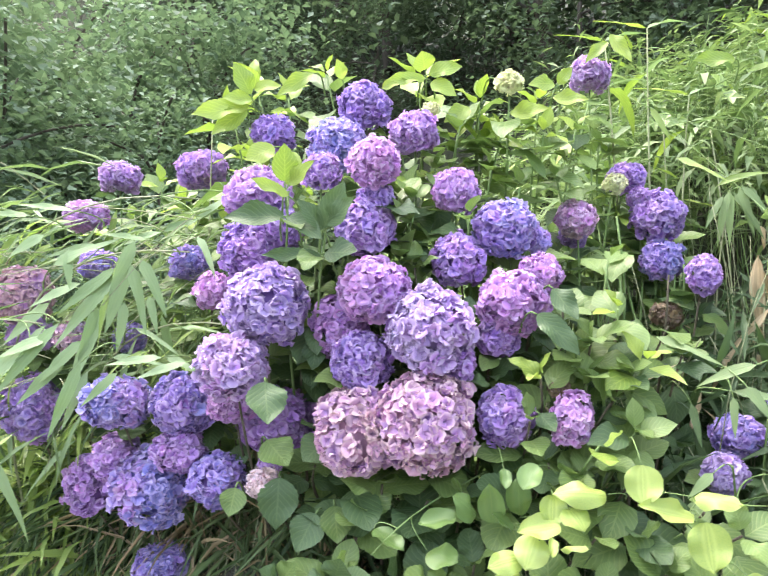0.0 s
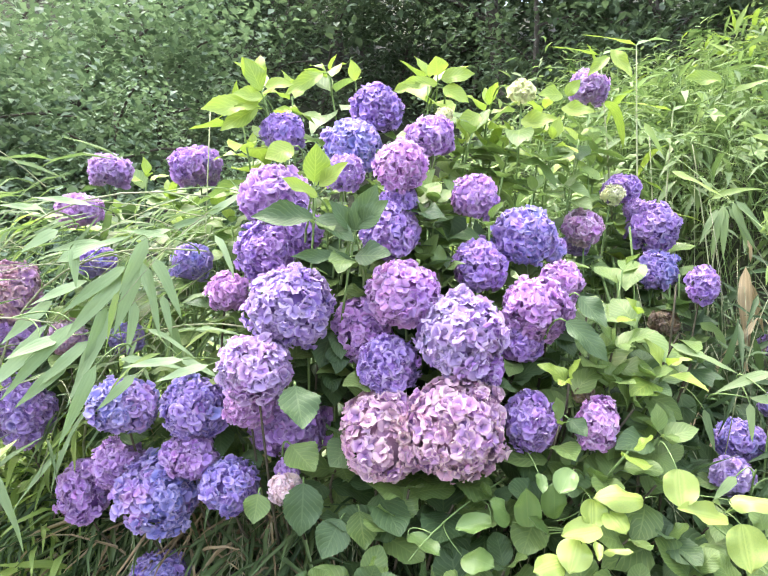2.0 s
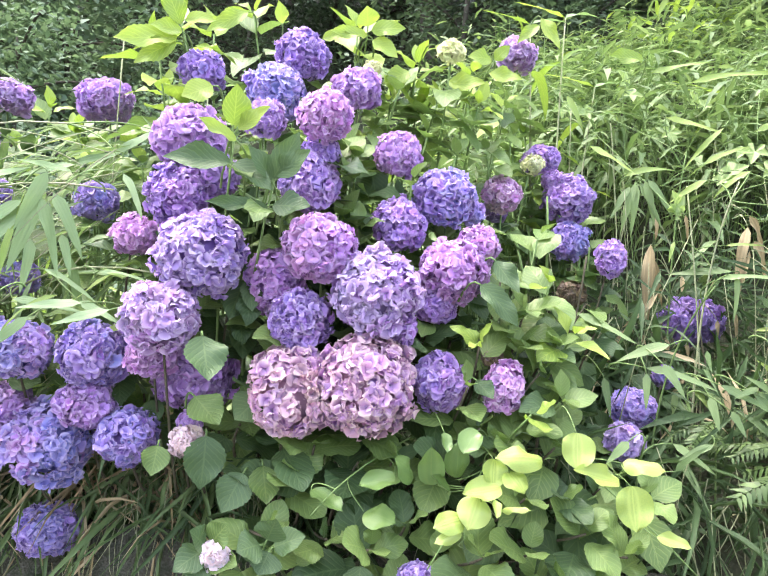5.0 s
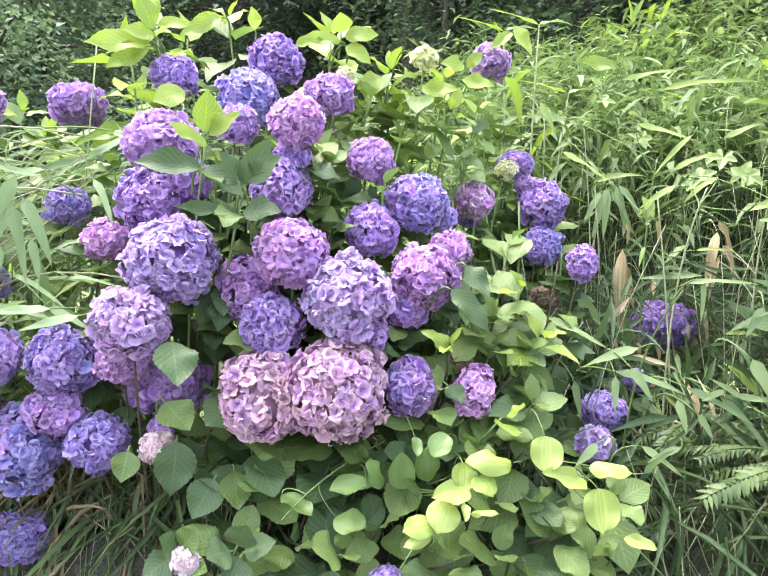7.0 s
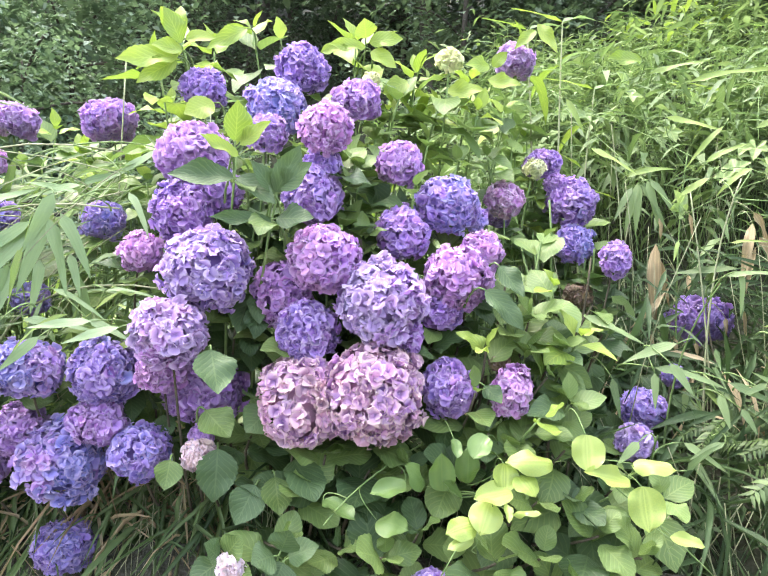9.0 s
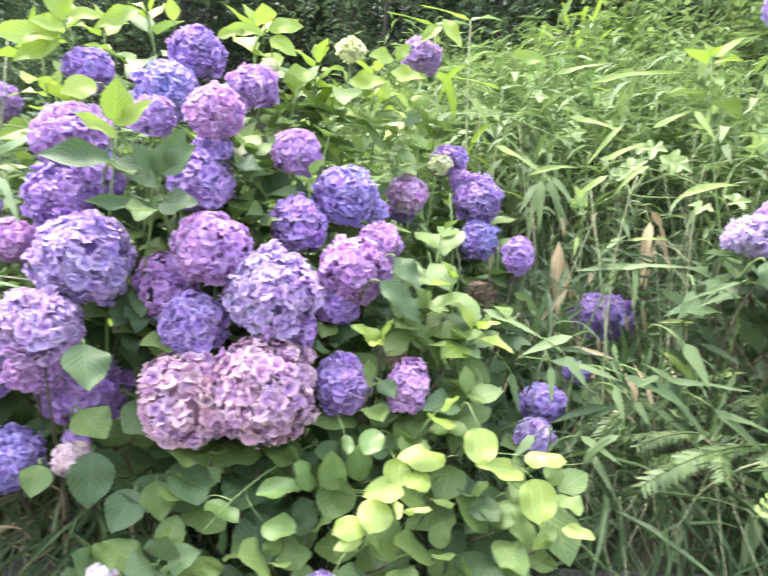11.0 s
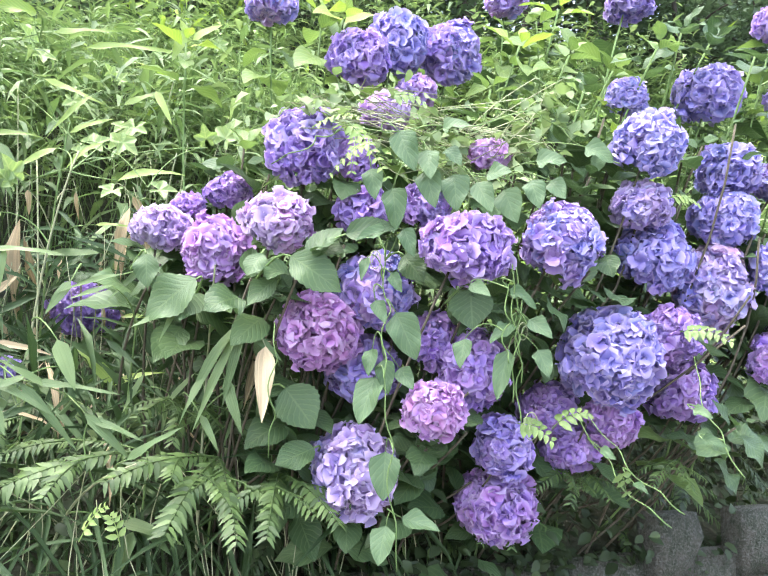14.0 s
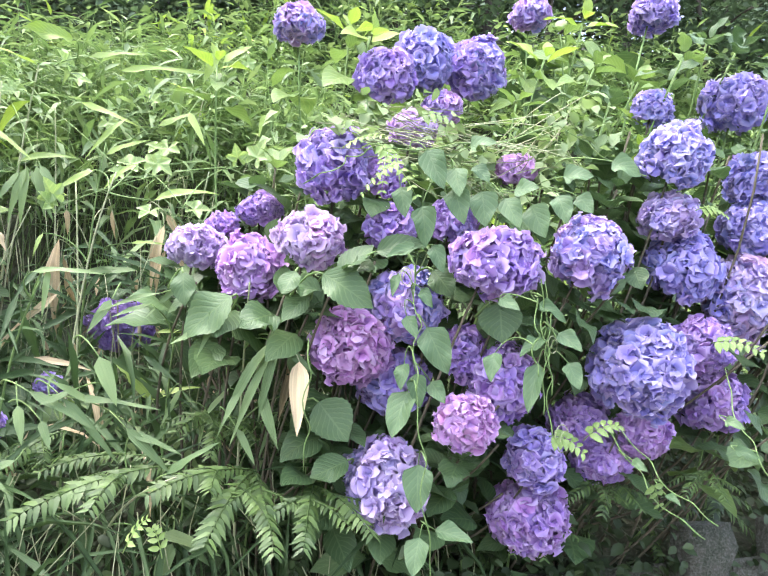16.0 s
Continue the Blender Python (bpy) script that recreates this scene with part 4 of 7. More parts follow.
shoot("A", (-0.034, 1.297, 0.957), 0.20, 0.90)
shoot("A", (0.097, 1.230, 1.011), 0.20, 0.90)
shoot("A", (0.167, 1.256, 1.047), 0.10, 0.90)
shoot("A", (0.373, 1.186, 1.112), 0.10, 1.00)
shoot("A", (0.448, 1.203, 1.113), 0.10, 1.00)
shoot("A", (0.478, 1.152, 1.056), 0.20, 1.00)
shoot("A", (0.610, 1.155, 1.120), 0.30, 1.00)
shoot("A", (0.289, 1.177, 1.008), 0.20, 1.00)
shoot("A", (0.378, 1.172, 1.017), 0.15, 1.00)
shoot("A", (0.029, 1.303, 1.009), 0.10, 0.90)
shoot("A", (0.226, 1.230, 0.993), 0.20, 0.90)
shoot("A", (0.088, 1.344, 1.148), 0.10, 0.90)
shoot("A", (0.344, 1.256, 1.193), 0.20, 0.90)
shoot("A", (0.313, 1.279, 1.227), 0.20, 0.80)
shoot("A", (0.454, 1.237, 1.198), 0.20, 0.90)
shoot("A", (0.531, 1.210, 1.112), 0.10, 0.90)
shoot("A", (0.577, 1.220, 1.147), 0.15, 0.80)
shoot("A", (0.136, 1.229, 0.934), 0.20, 0.90)
shoot("A", (0.250, 1.168, 0.953), 0.20, 0.90)
shoot("A", (0.416, 1.137, 0.977), 0.20, 0.90)
shoot("A", (0.552, 1.132, 1.019), 0.20, 0.90)
shoot("A", (-0.140, 1.483, 1.440), 0.00, 0.90)
shoot("A", (-0.182, 1.489, 1.449), 0.00, 0.80)
shoot("A", (-0.151, 1.469, 1.648), 0.00, 0.80)
shoot("A", (-0.062, 1.406, 1.613), 0.10, 0.80)
shoot("A", (0.109, 1.429, 1.597), 0.10, 0.80)
shoot("A", (0.184, 1.406, 1.735), 0.10, 0.80)
shoot("A", (0.219, 1.374, 1.393), 0.00, 0.90)
shoot("A", (-0.123, 1.537, 1.357), 0.00, 0.90)
shoot("A", (0.067, 1.383, 1.618), 0.20, 0.80)
shoot("A", (0.069, 1.423, 1.772), 0.20, 0.80)
shoot("C", (1.231, 1.395, 2.142), 0.90, 0.80)
shoot("C", (1.418, 1.090, 2.187), 1.00, 0.80)
shoot("C", (1.426, 1.023, 2.142), 1.00, 0.80)
shoot("C", (1.911, 0.781, 2.256), 1.00, 0.80)
shoot("C", (1.769, 0.792, 2.119), 1.00, 0.80)
shoot("C", (1.816, 0.689, 2.078), 0.40, 0.80)
shoot("C", (1.872, 0.508, 2.060), 0.30, 0.90)
shoot("C", (2.002, 0.516, 2.140), 0.20, 0.90)
shoot("C", (1.763, 0.618, 1.963), 0.20, 0.80)
shoot("C", (1.757, 0.568, 1.885), 0.20, 0.80)
shoot("C", (1.652, 0.781, 1.977), 0.50, 0.70)
shoot("C", (1.696, 0.682, 1.929), 0.40, 0.70)
shoot("C", (1.635, 0.686, 1.810), 0.20, 0.80)
shoot("C", (1.702, 0.625, 1.822), 0.10, 0.90)
shoot("C", (1.702, 0.568, 1.751), 0.10, 0.80)
shoot("C", (1.647, 0.646, 1.734), 0.10, 0.80)
shoot("C", (1.236, 1.102, 1.820), 0.30, 0.80)
shoot("C", (1.202, 1.141, 1.756), 0.20, 0.80)
shoot("C", (1.180, 0.788, 1.550), 0.10, 1.00)
shoot("C", (1.093, 1.005, 1.508), 0.10, 1.05)
shoot("C", (1.063, 1.093, 1.549), 0.20, 0.80)
shoot("C", (1.141, 0.895, 1.515), 0.10, 0.80)
shoot("C", (1.203, 0.911, 1.485), 0.00, 0.90)
shoot("C", (1.468, 0.678, 1.485), 0.00, 1.00)
shoot("C", (1.289, 0.821, 1.587), 0.10, 0.80)
shoot("C", (1.675, 0.552, 1.560), 0.20, 0.80)
shoot("C", (1.759, 0.550, 1.529), 0.00, 0.90)
shoot("C", (1.283, 0.935, 1.294), 0.00, 1.00)
shoot("C", (1.277, 0.953, 1.210), 0.00, 0.90)
shoot("C", (1.964, 0.370, 1.527), 0.10, 0.90)
shoot("C", (1.962, 0.380, 1.468), 0.00, 0.90)
shoot("C", (1.541, 0.622, 1.434), 0.10, 0.80)
shoot("C", (1.445, 0.654, 1.326), 0.10, 0.80)
shoot("C", (1.489, 0.693, 1.252), 0.10, 0.80)
shoot("C", (1.466, 0.795, 1.151), 0.00, 0.90)
shoot("C", (1.438, 0.743, 1.223), 0.00, 0.90)
shoot("C", (1.319, 0.926, 1.136), 0.00, 0.90)
shoot("C", (1.582, 0.761, 1.145), 0.00, 0.80)
shoot("C", (1.966, 0.406, 1.265), 0.00, 0.90)
shoot("C", (1.941, 0.495, 1.730), 0.20, 0.80)
shoot("C", (1.985, 0.502, 1.881), 0.20, 0.80)
shoot("C", (2.012, 0.408, 1.899), 0.20, 0.80)
shoot("C", (2.081, 0.390, 2.067), 0.20, 0.90)
shoot("C", (2.103, 0.494, 2.142), 0.20, 0.90)
shoot("C", (1.894, 0.625, 2.047), 0.30, 0.80)
shoot("C", (2.073, 0.389, 1.662), 0.10, 0.90)
shoot("C", (1.472, 0.883, 1.432), 0.00, 0.90)
shoot("C", (1.634, 0.659, 1.535), 0.00, 0.90)
shoot("C", (1.353, 0.913, 1.486), 0.00, 0.80)
shoot("C", (1.578, 0.712, 1.513), 0.00, 0.80)
# five shoots out of view to the right, added for the shade they cast
shoot("C", (2.256, 0.390, 1.461), 0.00, 1.00)
shoot("C", (2.271, 0.361, 1.572), 0.10, 1.00)
shoot("C", (2.303, 0.317, 1.684), 0.10, 1.00)
shoot("C", (2.439, 0.295, 1.939), 0.20, 1.00)
shoot("C", (2.334, 0.363, 2.112), 0.20, 1.00)
shoot("B", (0.644, 1.466, 1.233), 0.20, 0.80)
shoot("B", (0.685, 1.413, 1.176), 0.30, 0.80)
shoot("B", (0.781, 1.450, 1.139), 0.20, 0.80)
shoot("B", (1.132, 1.715, 1.554), 0.10, 0.80)
shoot("B", (0.911, 1.567, 1.313), 0.20, 0.80)
broad_leaf((-0.225, 1.268, 1.381), (-0.210, 1.220, 1.300), 0.071)
broad_leaf((-0.197, 1.299, 1.709), (-0.321, 1.290, 1.713), 0.052)
broad_leaf((-0.191, 1.299, 1.710), (-0.118, 1.259, 1.662), 0.048)
broad_leaf((-0.197, 1.294, 1.781), (-0.193, 1.258, 1.849), 0.050)
broad_leaf((-0.190, 1.295, 1.752), (-0.264, 1.275, 1.780), 0.028)
broad_leaf((-0.188, 1.293, 1.774), (-0.129, 1.250, 1.811), 0.031)
broad_leaf((-0.117, 1.288, 1.685), (-0.077, 1.244, 1.768), 0.048)
broad_leaf((-0.119, 1.288, 1.681), (-0.165, 1.261, 1.739), 0.037)
broad_leaf((-0.111, 1.286, 1.691), (-0.051, 1.242, 1.735), 0.043)
broad_leaf((-0.123, 1.293, 1.629), (-0.241, 1.283, 1.624), 0.030)
broad_leaf((-0.114, 1.291, 1.635), (-0.045, 1.249, 1.627), 0.054)
broad_leaf((0.294, 1.251, 1.508), (0.369, 1.213, 1.436), 0.047)
broad_leaf((0.331, 1.271, 1.560), (0.369, 1.239, 1.493), 0.042)
broad_leaf((-0.155, 1.430, 1.498), (-0.181, 1.410, 1.415), 0.065)
broad_leaf((0.292, 1.245, 1.322), (0.314, 1.213, 1.288), 0.037)
broad_leaf((-0.146, 1.398, 1.496), (-0.135, 1.370, 1.436), 0.043)
broad_leaf((-0.339, 1.619, 2.072), (-0.476, 1.594, 2.033), 0.069)
broad_leaf((-0.334, 1.616, 2.101), (-0.367, 1.576, 2.173), 0.062)
broad_leaf((-0.324, 1.614, 2.113), (-0.255, 1.584, 2.113), 0.045)
broad_leaf((-0.342, 1.621, 2.060), (-0.430, 1.599, 1.997), 0.062)
broad_leaf((-0.330, 1.618, 2.085), (-0.397, 1.587, 2.084), 0.050)
broad_leaf((-0.101, 1.611, 2.137), (-0.111, 1.576, 2.175), 0.040)
broad_leaf((0.107, 1.608, 2.161), (0.098, 1.574, 2.194), 0.069)
broad_leaf((0.117, 1.610, 2.151), (0.196, 1.578, 2.165), 0.057)
broad_leaf((0.107, 1.611, 2.139), (0.008, 1.583, 2.119), 0.045)
broad_leaf((0.122, 1.612, 2.129), (0.183, 1.588, 2.088), 0.057)
broad_leaf((0.322, 1.623, 2.050), (0.414, 1.593, 2.049), 0.059)
broad_leaf((0.434, 1.613, 2.124), (0.368, 1.584, 2.119), 0.054)
broad_leaf((0.444, 1.613, 2.124), (0.468, 1.579, 2.155), 0.042)
broad_leaf((0.431, 1.618, 2.090), (0.512, 1.590, 2.070), 0.050)
broad_leaf((0.221, 1.621, 2.065), (0.154, 1.595, 2.027), 0.059)
broad_leaf((0.283, 1.611, 2.139), (0.351, 1.587, 2.090), 0.050)
broad_leaf((-0.246, 1.459, 1.909), (-0.307, 1.434, 1.867), 0.051)
broad_leaf((-0.182, 1.676, 2.182), (-0.280, 1.654, 2.119), 0.051)
broad_leaf((0.606, 1.714, 2.287), (0.538, 1.692, 2.222), 0.040)
broad_leaf((0.613, 1.711, 2.307), (0.661, 1.693, 2.215), 0.045)
broad_leaf((0.999, 1.815, 2.286), (0.861, 1.788, 2.259), 0.067)
broad_leaf((-0.182, 1.315, 1.850), (-0.194, 1.294, 1.782), 0.040)
broad_leaf((-0.002, 1.614, 2.115), (0.059, 1.582, 2.127), 0.037)
broad_leaf((-0.196, 1.260, 1.007), (-0.246, 1.230, 0.983), 0.050)
broad_leaf((-0.197, 1.260, 1.015), (-0.219, 1.230, 1.048), 0.045)
broad_leaf((-0.184, 1.260, 1.019), (-0.165, 1.230, 1.056), 0.050)
broad_leaf((-0.187, 1.260, 0.990), (-0.137, 1.230, 0.985), 0.050)
broad_leaf((-0.196, 1.260, 0.990), (-0.220, 1.230, 0.958), 0.050)
broad_leaf((-0.101, 1.260, 1.014), (-0.138, 1.230, 1.015), 0.060)
broad_leaf((-0.088, 1.260, 1.023), (-0.075, 1.230, 1.069), 0.055)
broad_leaf((-0.074, 1.260, 1.010), (-0.026, 1.230, 1.039), 0.050)
broad_leaf((-0.083, 1.260, 1.001), (-0.102, 1.230, 0.972), 0.060)
broad_leaf((-0.208, 1.360, 1.191), (-0.208, 1.330, 1.095), 0.075)
broad_leaf((-0.134, 1.360, 1.121), (-0.170, 1.330, 1.054), 0.065)
broad_leaf((-0.097, 1.360, 1.136), (-0.088, 1.330, 1.067), 0.060)
broad_leaf((-0.234, 1.360, 1.265), (-0.186, 1.330, 1.213), 0.070)
broad_leaf((-0.295, 1.360, 1.171), (-0.300, 1.330, 1.121), 0.050)
broad_leaf((-0.111, 1.360, 1.268), (-0.158, 1.330, 1.223), 0.070)
broad_leaf((1.161, 0.805, 1.549), (1.212, 0.728, 1.496), 0.065)
broad_leaf((1.069, 0.958, 1.512), (0.988, 1.000, 1.441), 0.073)
broad_leaf((1.012, 1.042, 1.557), (1.005, 1.017, 1.497), 0.041)
broad_leaf((1.098, 0.795, 1.545), (1.068, 0.787, 1.502), 0.035)
broad_leaf((1.173, 0.866, 1.516), (1.123, 0.877, 1.469), 0.043)
broad_leaf((1.232, 0.909, 1.324), (1.261, 0.853, 1.256), 0.080)
broad_leaf((1.282, 0.880, 1.217), (1.214, 0.904, 1.184), 0.058)
broad_leaf((1.432, 0.640, 1.508), (1.417, 0.623, 1.437), 0.073)
broad_leaf((1.372, 0.750, 1.572), (1.382, 0.708, 1.525), 0.051)
broad_leaf((1.650, 0.505, 1.582), (1.636, 0.482, 1.543), 0.040)
broad_leaf((1.227, 0.742, 1.589), (1.268, 0.663, 1.602), 0.042)
broad_leaf((1.220, 0.816, 1.578), (1.242, 0.759, 1.558), 0.038)

finish_shrubs()

# ---- bamboo grass, vines, ferns ----
def strip(points, r, mat, parent, name="stem", label="", r1=None):
    v, f = tube(points, r, r1 if r1 else r * 0.6, 5)
    return part(name, mesh_from(name, v, f, None, None, mat), parent, label)


def blades(rows, thing_ob, templates, mat, name, natural, culms, seed, petiole=0.0016, stem_mat=STEM, label=""):
    """Leaves given by stalk, tip and width, each tied by a thin stalk to the nearest culm."""
    rng = random.Random(seed)
    meshes = [mesh_from(name, *t, None, mat) for t in templates]
    for base, tip, width in rows:
        base, tip = np.array(base), np.array(tip)
        way, length = unit(tip - base), float(np.linalg.norm(tip - base))
        up = unit(ROADSIDE - base) * 0.8 + np.array([rng.gauss(0, 0.2), 0, 0.6])
        ob = part(name, rng.choice(meshes), thing_ob, label)
        ob.matrix_world = Matrix(matrix_of(base, way, up, length, width / length / natural).tolist())
        best = min((np.linalg.norm(c - base), i, j) for i, line in enumerate(culms) for j, c in enumerate(line))
        foot = culms[best[1]][max(0, best[2] - 1)]
        if best[0] > 0.12:
            foot = base - way * 0.05 + np.array([rng.gauss(0, 0.015), 0.06, -0.01])
        strip(bend(foot, (foot + base) / 2 + np.array([0, 0.01, 0.012]) - way * 0.03, base, 7), petiole * 1.3, stem_mat, thing_ob, "twig", "", petiole * 0.7)


def on_bank(x, y):
    u = x * ALONG[0] + y * ALONG[1]
    return np.array([x, y, float(bank(u, max(0.05, behind(x, y)))) - 0.01])


FAN_ROWS, GRASS_ROWS, DRY_ROWS, VINE_ROWS, BRIER_ROWS, OLD_BRIER_ROWS, BANK_ROWS = [], [], [], [], [], [], []


def fan_blade(*row):
    FAN_ROWS.append(row)


def grass_blade(*row):
    GRASS_ROWS.append(row)


def dry_blade(*row):
    DRY_ROWS.append(row)


def vine_leaf(*row):
    VINE_ROWS.append(row)


def brier_leaf(*row):
    BRIER_ROWS.append(row)



def old_brier_leaf(*row):
    OLD_BRIER_ROWS.append(row)


def bank_blade(*row):
    BANK_ROWS.append(row)

fan_blade((-0.565, 1.459, 1.638), (-0.610, 1.448, 1.481), 0.041)
fan_blade((-0.561, 1.458, 1.640), (-0.504, 1.429, 1.486), 0.036)
fan_blade((-0.538, 1.453, 1.651), (-0.458, 1.419, 1.526), 0.036)
fan_blade((-0.592, 1.464, 1.633), (-0.736, 1.466, 1.531), 0.041)
fan_blade((-0.582, 1.463, 1.625), (-0.746, 1.473, 1.453), 0.043)
fan_blade((-0.552, 1.453, 1.691), (-0.600, 1.440, 1.566), 0.038)
fan_blade((-0.712, 1.481, 1.679), (-0.696, 1.455, 1.586), 0.030)
fan_blade((-0.406, 1.428, 1.697), (-0.349, 1.394, 1.610), 0.026)
fan_blade((-0.574, 1.467, 1.556), (-0.574, 1.445, 1.444), 0.030)
fan_blade((-0.516, 1.456, 1.569), (-0.485, 1.426, 1.486), 0.024)
fan_blade((-0.636, 1.478, 1.544), (-0.664, 1.461, 1.423), 0.041)
fan_blade((-0.749, 1.490, 1.643), (-0.588, 1.428, 1.701), 0.036)
fan_blade((-0.658, 1.492, 1.405), (-0.708, 1.480, 1.271), 0.028)
fan_blade((-0.608, 1.473, 1.555), (-0.721, 1.478, 1.329), 0.043)
fan_blade((-0.601, 1.480, 1.435), (-0.457, 1.426, 1.424), 0.026)
fan_blade((-0.473, 1.458, 1.437), (-0.386, 1.416, 1.401), 0.026)
fan_blade((-0.439, 1.448, 1.498), (-0.339, 1.400, 1.497), 0.016)
fan_blade((-0.546, 1.466, 1.498), (-0.432, 1.420, 1.452), 0.020)
fan_blade((-0.671, 1.489, 1.473), (-0.771, 1.483, 1.380), 0.040)
fan_blade((-0.708, 1.499, 1.432), (-0.826, 1.496, 1.329), 0.040)
fan_blade((-0.754, 1.497, 1.559), (-0.861, 1.492, 1.463), 0.040)
fan_blade((-0.761, 1.502, 1.509), (-0.876, 1.500, 1.385), 0.040)
fan_blade((-0.678, 1.481, 1.601), (-0.799, 1.475, 1.552), 0.036)
fan_blade((-0.515, 1.525, 1.726), (-0.639, 1.518, 1.699), 0.025)
fan_blade((-0.442, 1.561, 1.763), (-0.582, 1.557, 1.729), 0.024)
fan_blade((-0.365, 1.593, 1.835), (-0.488, 1.590, 1.756), 0.027)
fan_blade((-0.668, 1.554, 1.699), (-0.820, 1.550, 1.686), 0.031)
fan_blade((-0.609, 1.340, 1.420), (-0.669, 1.330, 1.264), 0.034)
fan_blade((-0.673, 1.333, 1.469), (-0.775, 1.307, 1.437), 0.036)
fan_blade((-0.653, 1.330, 1.499), (-0.785, 1.319, 1.348), 0.038)
fan_blade((-0.713, 1.335, 1.460), (-0.814, 1.317, 1.362), 0.040)
fan_blade((-0.535, 1.342, 1.400), (-0.601, 1.321, 1.333), 0.026)
fan_blade((-0.446, 1.339, 1.430), (-0.553, 1.310, 1.419), 0.026)
fan_blade((-0.397, 1.340, 1.420), (-0.495, 1.313, 1.391), 0.026)
fan_blade((-0.683, 1.307, 1.675), (-0.745, 1.282, 1.631), 0.030)
fan_blade((-0.623, 1.301, 1.724), (-0.726, 1.269, 1.736), 0.022)
fan_blade((-0.712, 1.302, 1.714), (-0.784, 1.271, 1.717), 0.022)
fan_blade((-0.475, 1.308, 1.665), (-0.562, 1.276, 1.678), 0.020)
grass_blade((0.807, 1.216, 1.335), (0.902, 1.126, 1.275), 0.024)
grass_blade((0.858, 1.184, 1.323), (0.943, 1.107, 1.213), 0.024)
grass_blade((0.955, 1.128, 1.271), (1.019, 1.061, 1.191), 0.026)
grass_blade((0.793, 1.228, 1.309), (0.797, 1.198, 1.242), 0.026)
grass_blade((0.829, 1.208, 1.282), (0.838, 1.172, 1.235), 0.022)
grass_blade((0.865, 1.178, 1.334), (0.813, 1.179, 1.313), 0.020)
grass_blade((0.904, 1.145, 1.400), (0.928, 1.104, 1.313), 0.040)
grass_blade((0.900, 1.158, 1.316), (0.824, 1.166, 1.362), 0.020)
grass_blade((0.964, 1.123, 1.261), (1.032, 1.047, 1.231), 0.022)
grass_blade((0.648, 1.232, 1.362), (0.748, 1.134, 1.342), 0.028)
grass_blade((0.682, 1.204, 1.411), (0.578, 1.239, 1.381), 0.032)
grass_blade((0.645, 1.172, 1.372), (0.667, 1.130, 1.313), 0.027)
grass_blade((0.649, 1.232, 1.352), (0.638, 1.212, 1.280), 0.021)
grass_blade((0.616, 1.339, 1.337), (0.620, 1.311, 1.252), 0.022)
grass_blade((0.560, 1.359, 1.471), (0.655, 1.268, 1.418), 0.026)
grass_blade((0.793, 1.199, 1.551), (0.884, 1.102, 1.564), 0.018)
grass_blade((0.817, 1.182, 1.558), (0.805, 1.165, 1.467), 0.016)
grass_blade((0.914, 1.126, 1.505), (0.872, 1.125, 1.443), 0.026)
grass_blade((0.973, 1.089, 1.499), (0.902, 1.102, 1.474), 0.016)
grass_blade((0.987, 1.077, 1.520), (0.876, 1.117, 1.491), 0.014)
grass_blade((0.874, 1.173, 1.324), (0.991, 1.063, 1.315), 0.018)
grass_blade((0.974, 0.980, 1.204), (1.024, 0.904, 1.266), 0.022)
grass_blade((1.031, 1.327, 0.998), (0.918, 1.362, 0.937), 0.040)
grass_blade((1.031, 1.327, 0.998), (0.967, 1.334, 0.907), 0.045)
grass_blade((1.046, 1.156, 1.066), (1.128, 1.060, 1.042), 0.035)
grass_blade((1.066, 1.145, 1.047), (1.019, 1.140, 0.955), 0.045)
grass_blade((1.073, 1.139, 1.057), (1.113, 1.073, 1.020), 0.031)
grass_blade((0.577, 1.175, 1.222), (0.530, 1.174, 1.181), 0.026)
grass_blade((0.708, 1.217, 1.159), (0.729, 1.160, 1.221), 0.021)
grass_blade((0.729, 1.257, 1.209), (0.787, 1.190, 1.160), 0.023)
grass_blade((0.794, 1.215, 1.213), (0.721, 1.230, 1.185), 0.023)
grass_blade((1.146, 0.939, 1.438), (1.041, 0.988, 1.263), 0.027)
grass_blade((1.150, 0.937, 1.437), (1.073, 0.969, 1.243), 0.023)
grass_blade((1.153, 0.934, 1.434), (1.115, 0.936, 1.287), 0.026)
grass_blade((1.135, 0.957, 1.343), (1.151, 0.919, 1.239), 0.029)
grass_blade((1.106, 0.975, 1.350), (1.064, 0.969, 1.284), 0.023)
grass_blade((1.158, 0.932, 1.430), (1.199, 0.871, 1.376), 0.026)
grass_blade((1.106, 0.985, 1.274), (1.122, 0.941, 1.214), 0.019)
grass_blade((1.203, 0.974, 1.412), (1.231, 0.927, 1.308), 0.029)
grass_blade((1.055, 0.995, 1.461), (0.975, 1.010, 1.427), 0.022)
grass_blade((1.066, 0.982, 1.500), (1.017, 0.986, 1.402), 0.019)
grass_blade((1.107, 1.198, 1.581), (1.013, 1.224, 1.486), 0.020)
grass_blade((0.866, 1.630, 1.851), (0.824, 1.638, 1.711), 0.028)
grass_blade((0.869, 1.628, 1.847), (0.850, 1.622, 1.708), 0.028)
grass_blade((0.885, 1.617, 1.856), (0.904, 1.583, 1.733), 0.031)
grass_blade((0.890, 1.613, 1.859), (0.945, 1.555, 1.755), 0.028)
grass_blade((0.875, 1.625, 1.845), (0.923, 1.572, 1.725), 0.026)
grass_blade((0.854, 1.639, 1.841), (0.803, 1.646, 1.758), 0.026)
bank_blade((1.060, 1.872, 2.272), (1.194, 1.747, 2.294), 0.024)
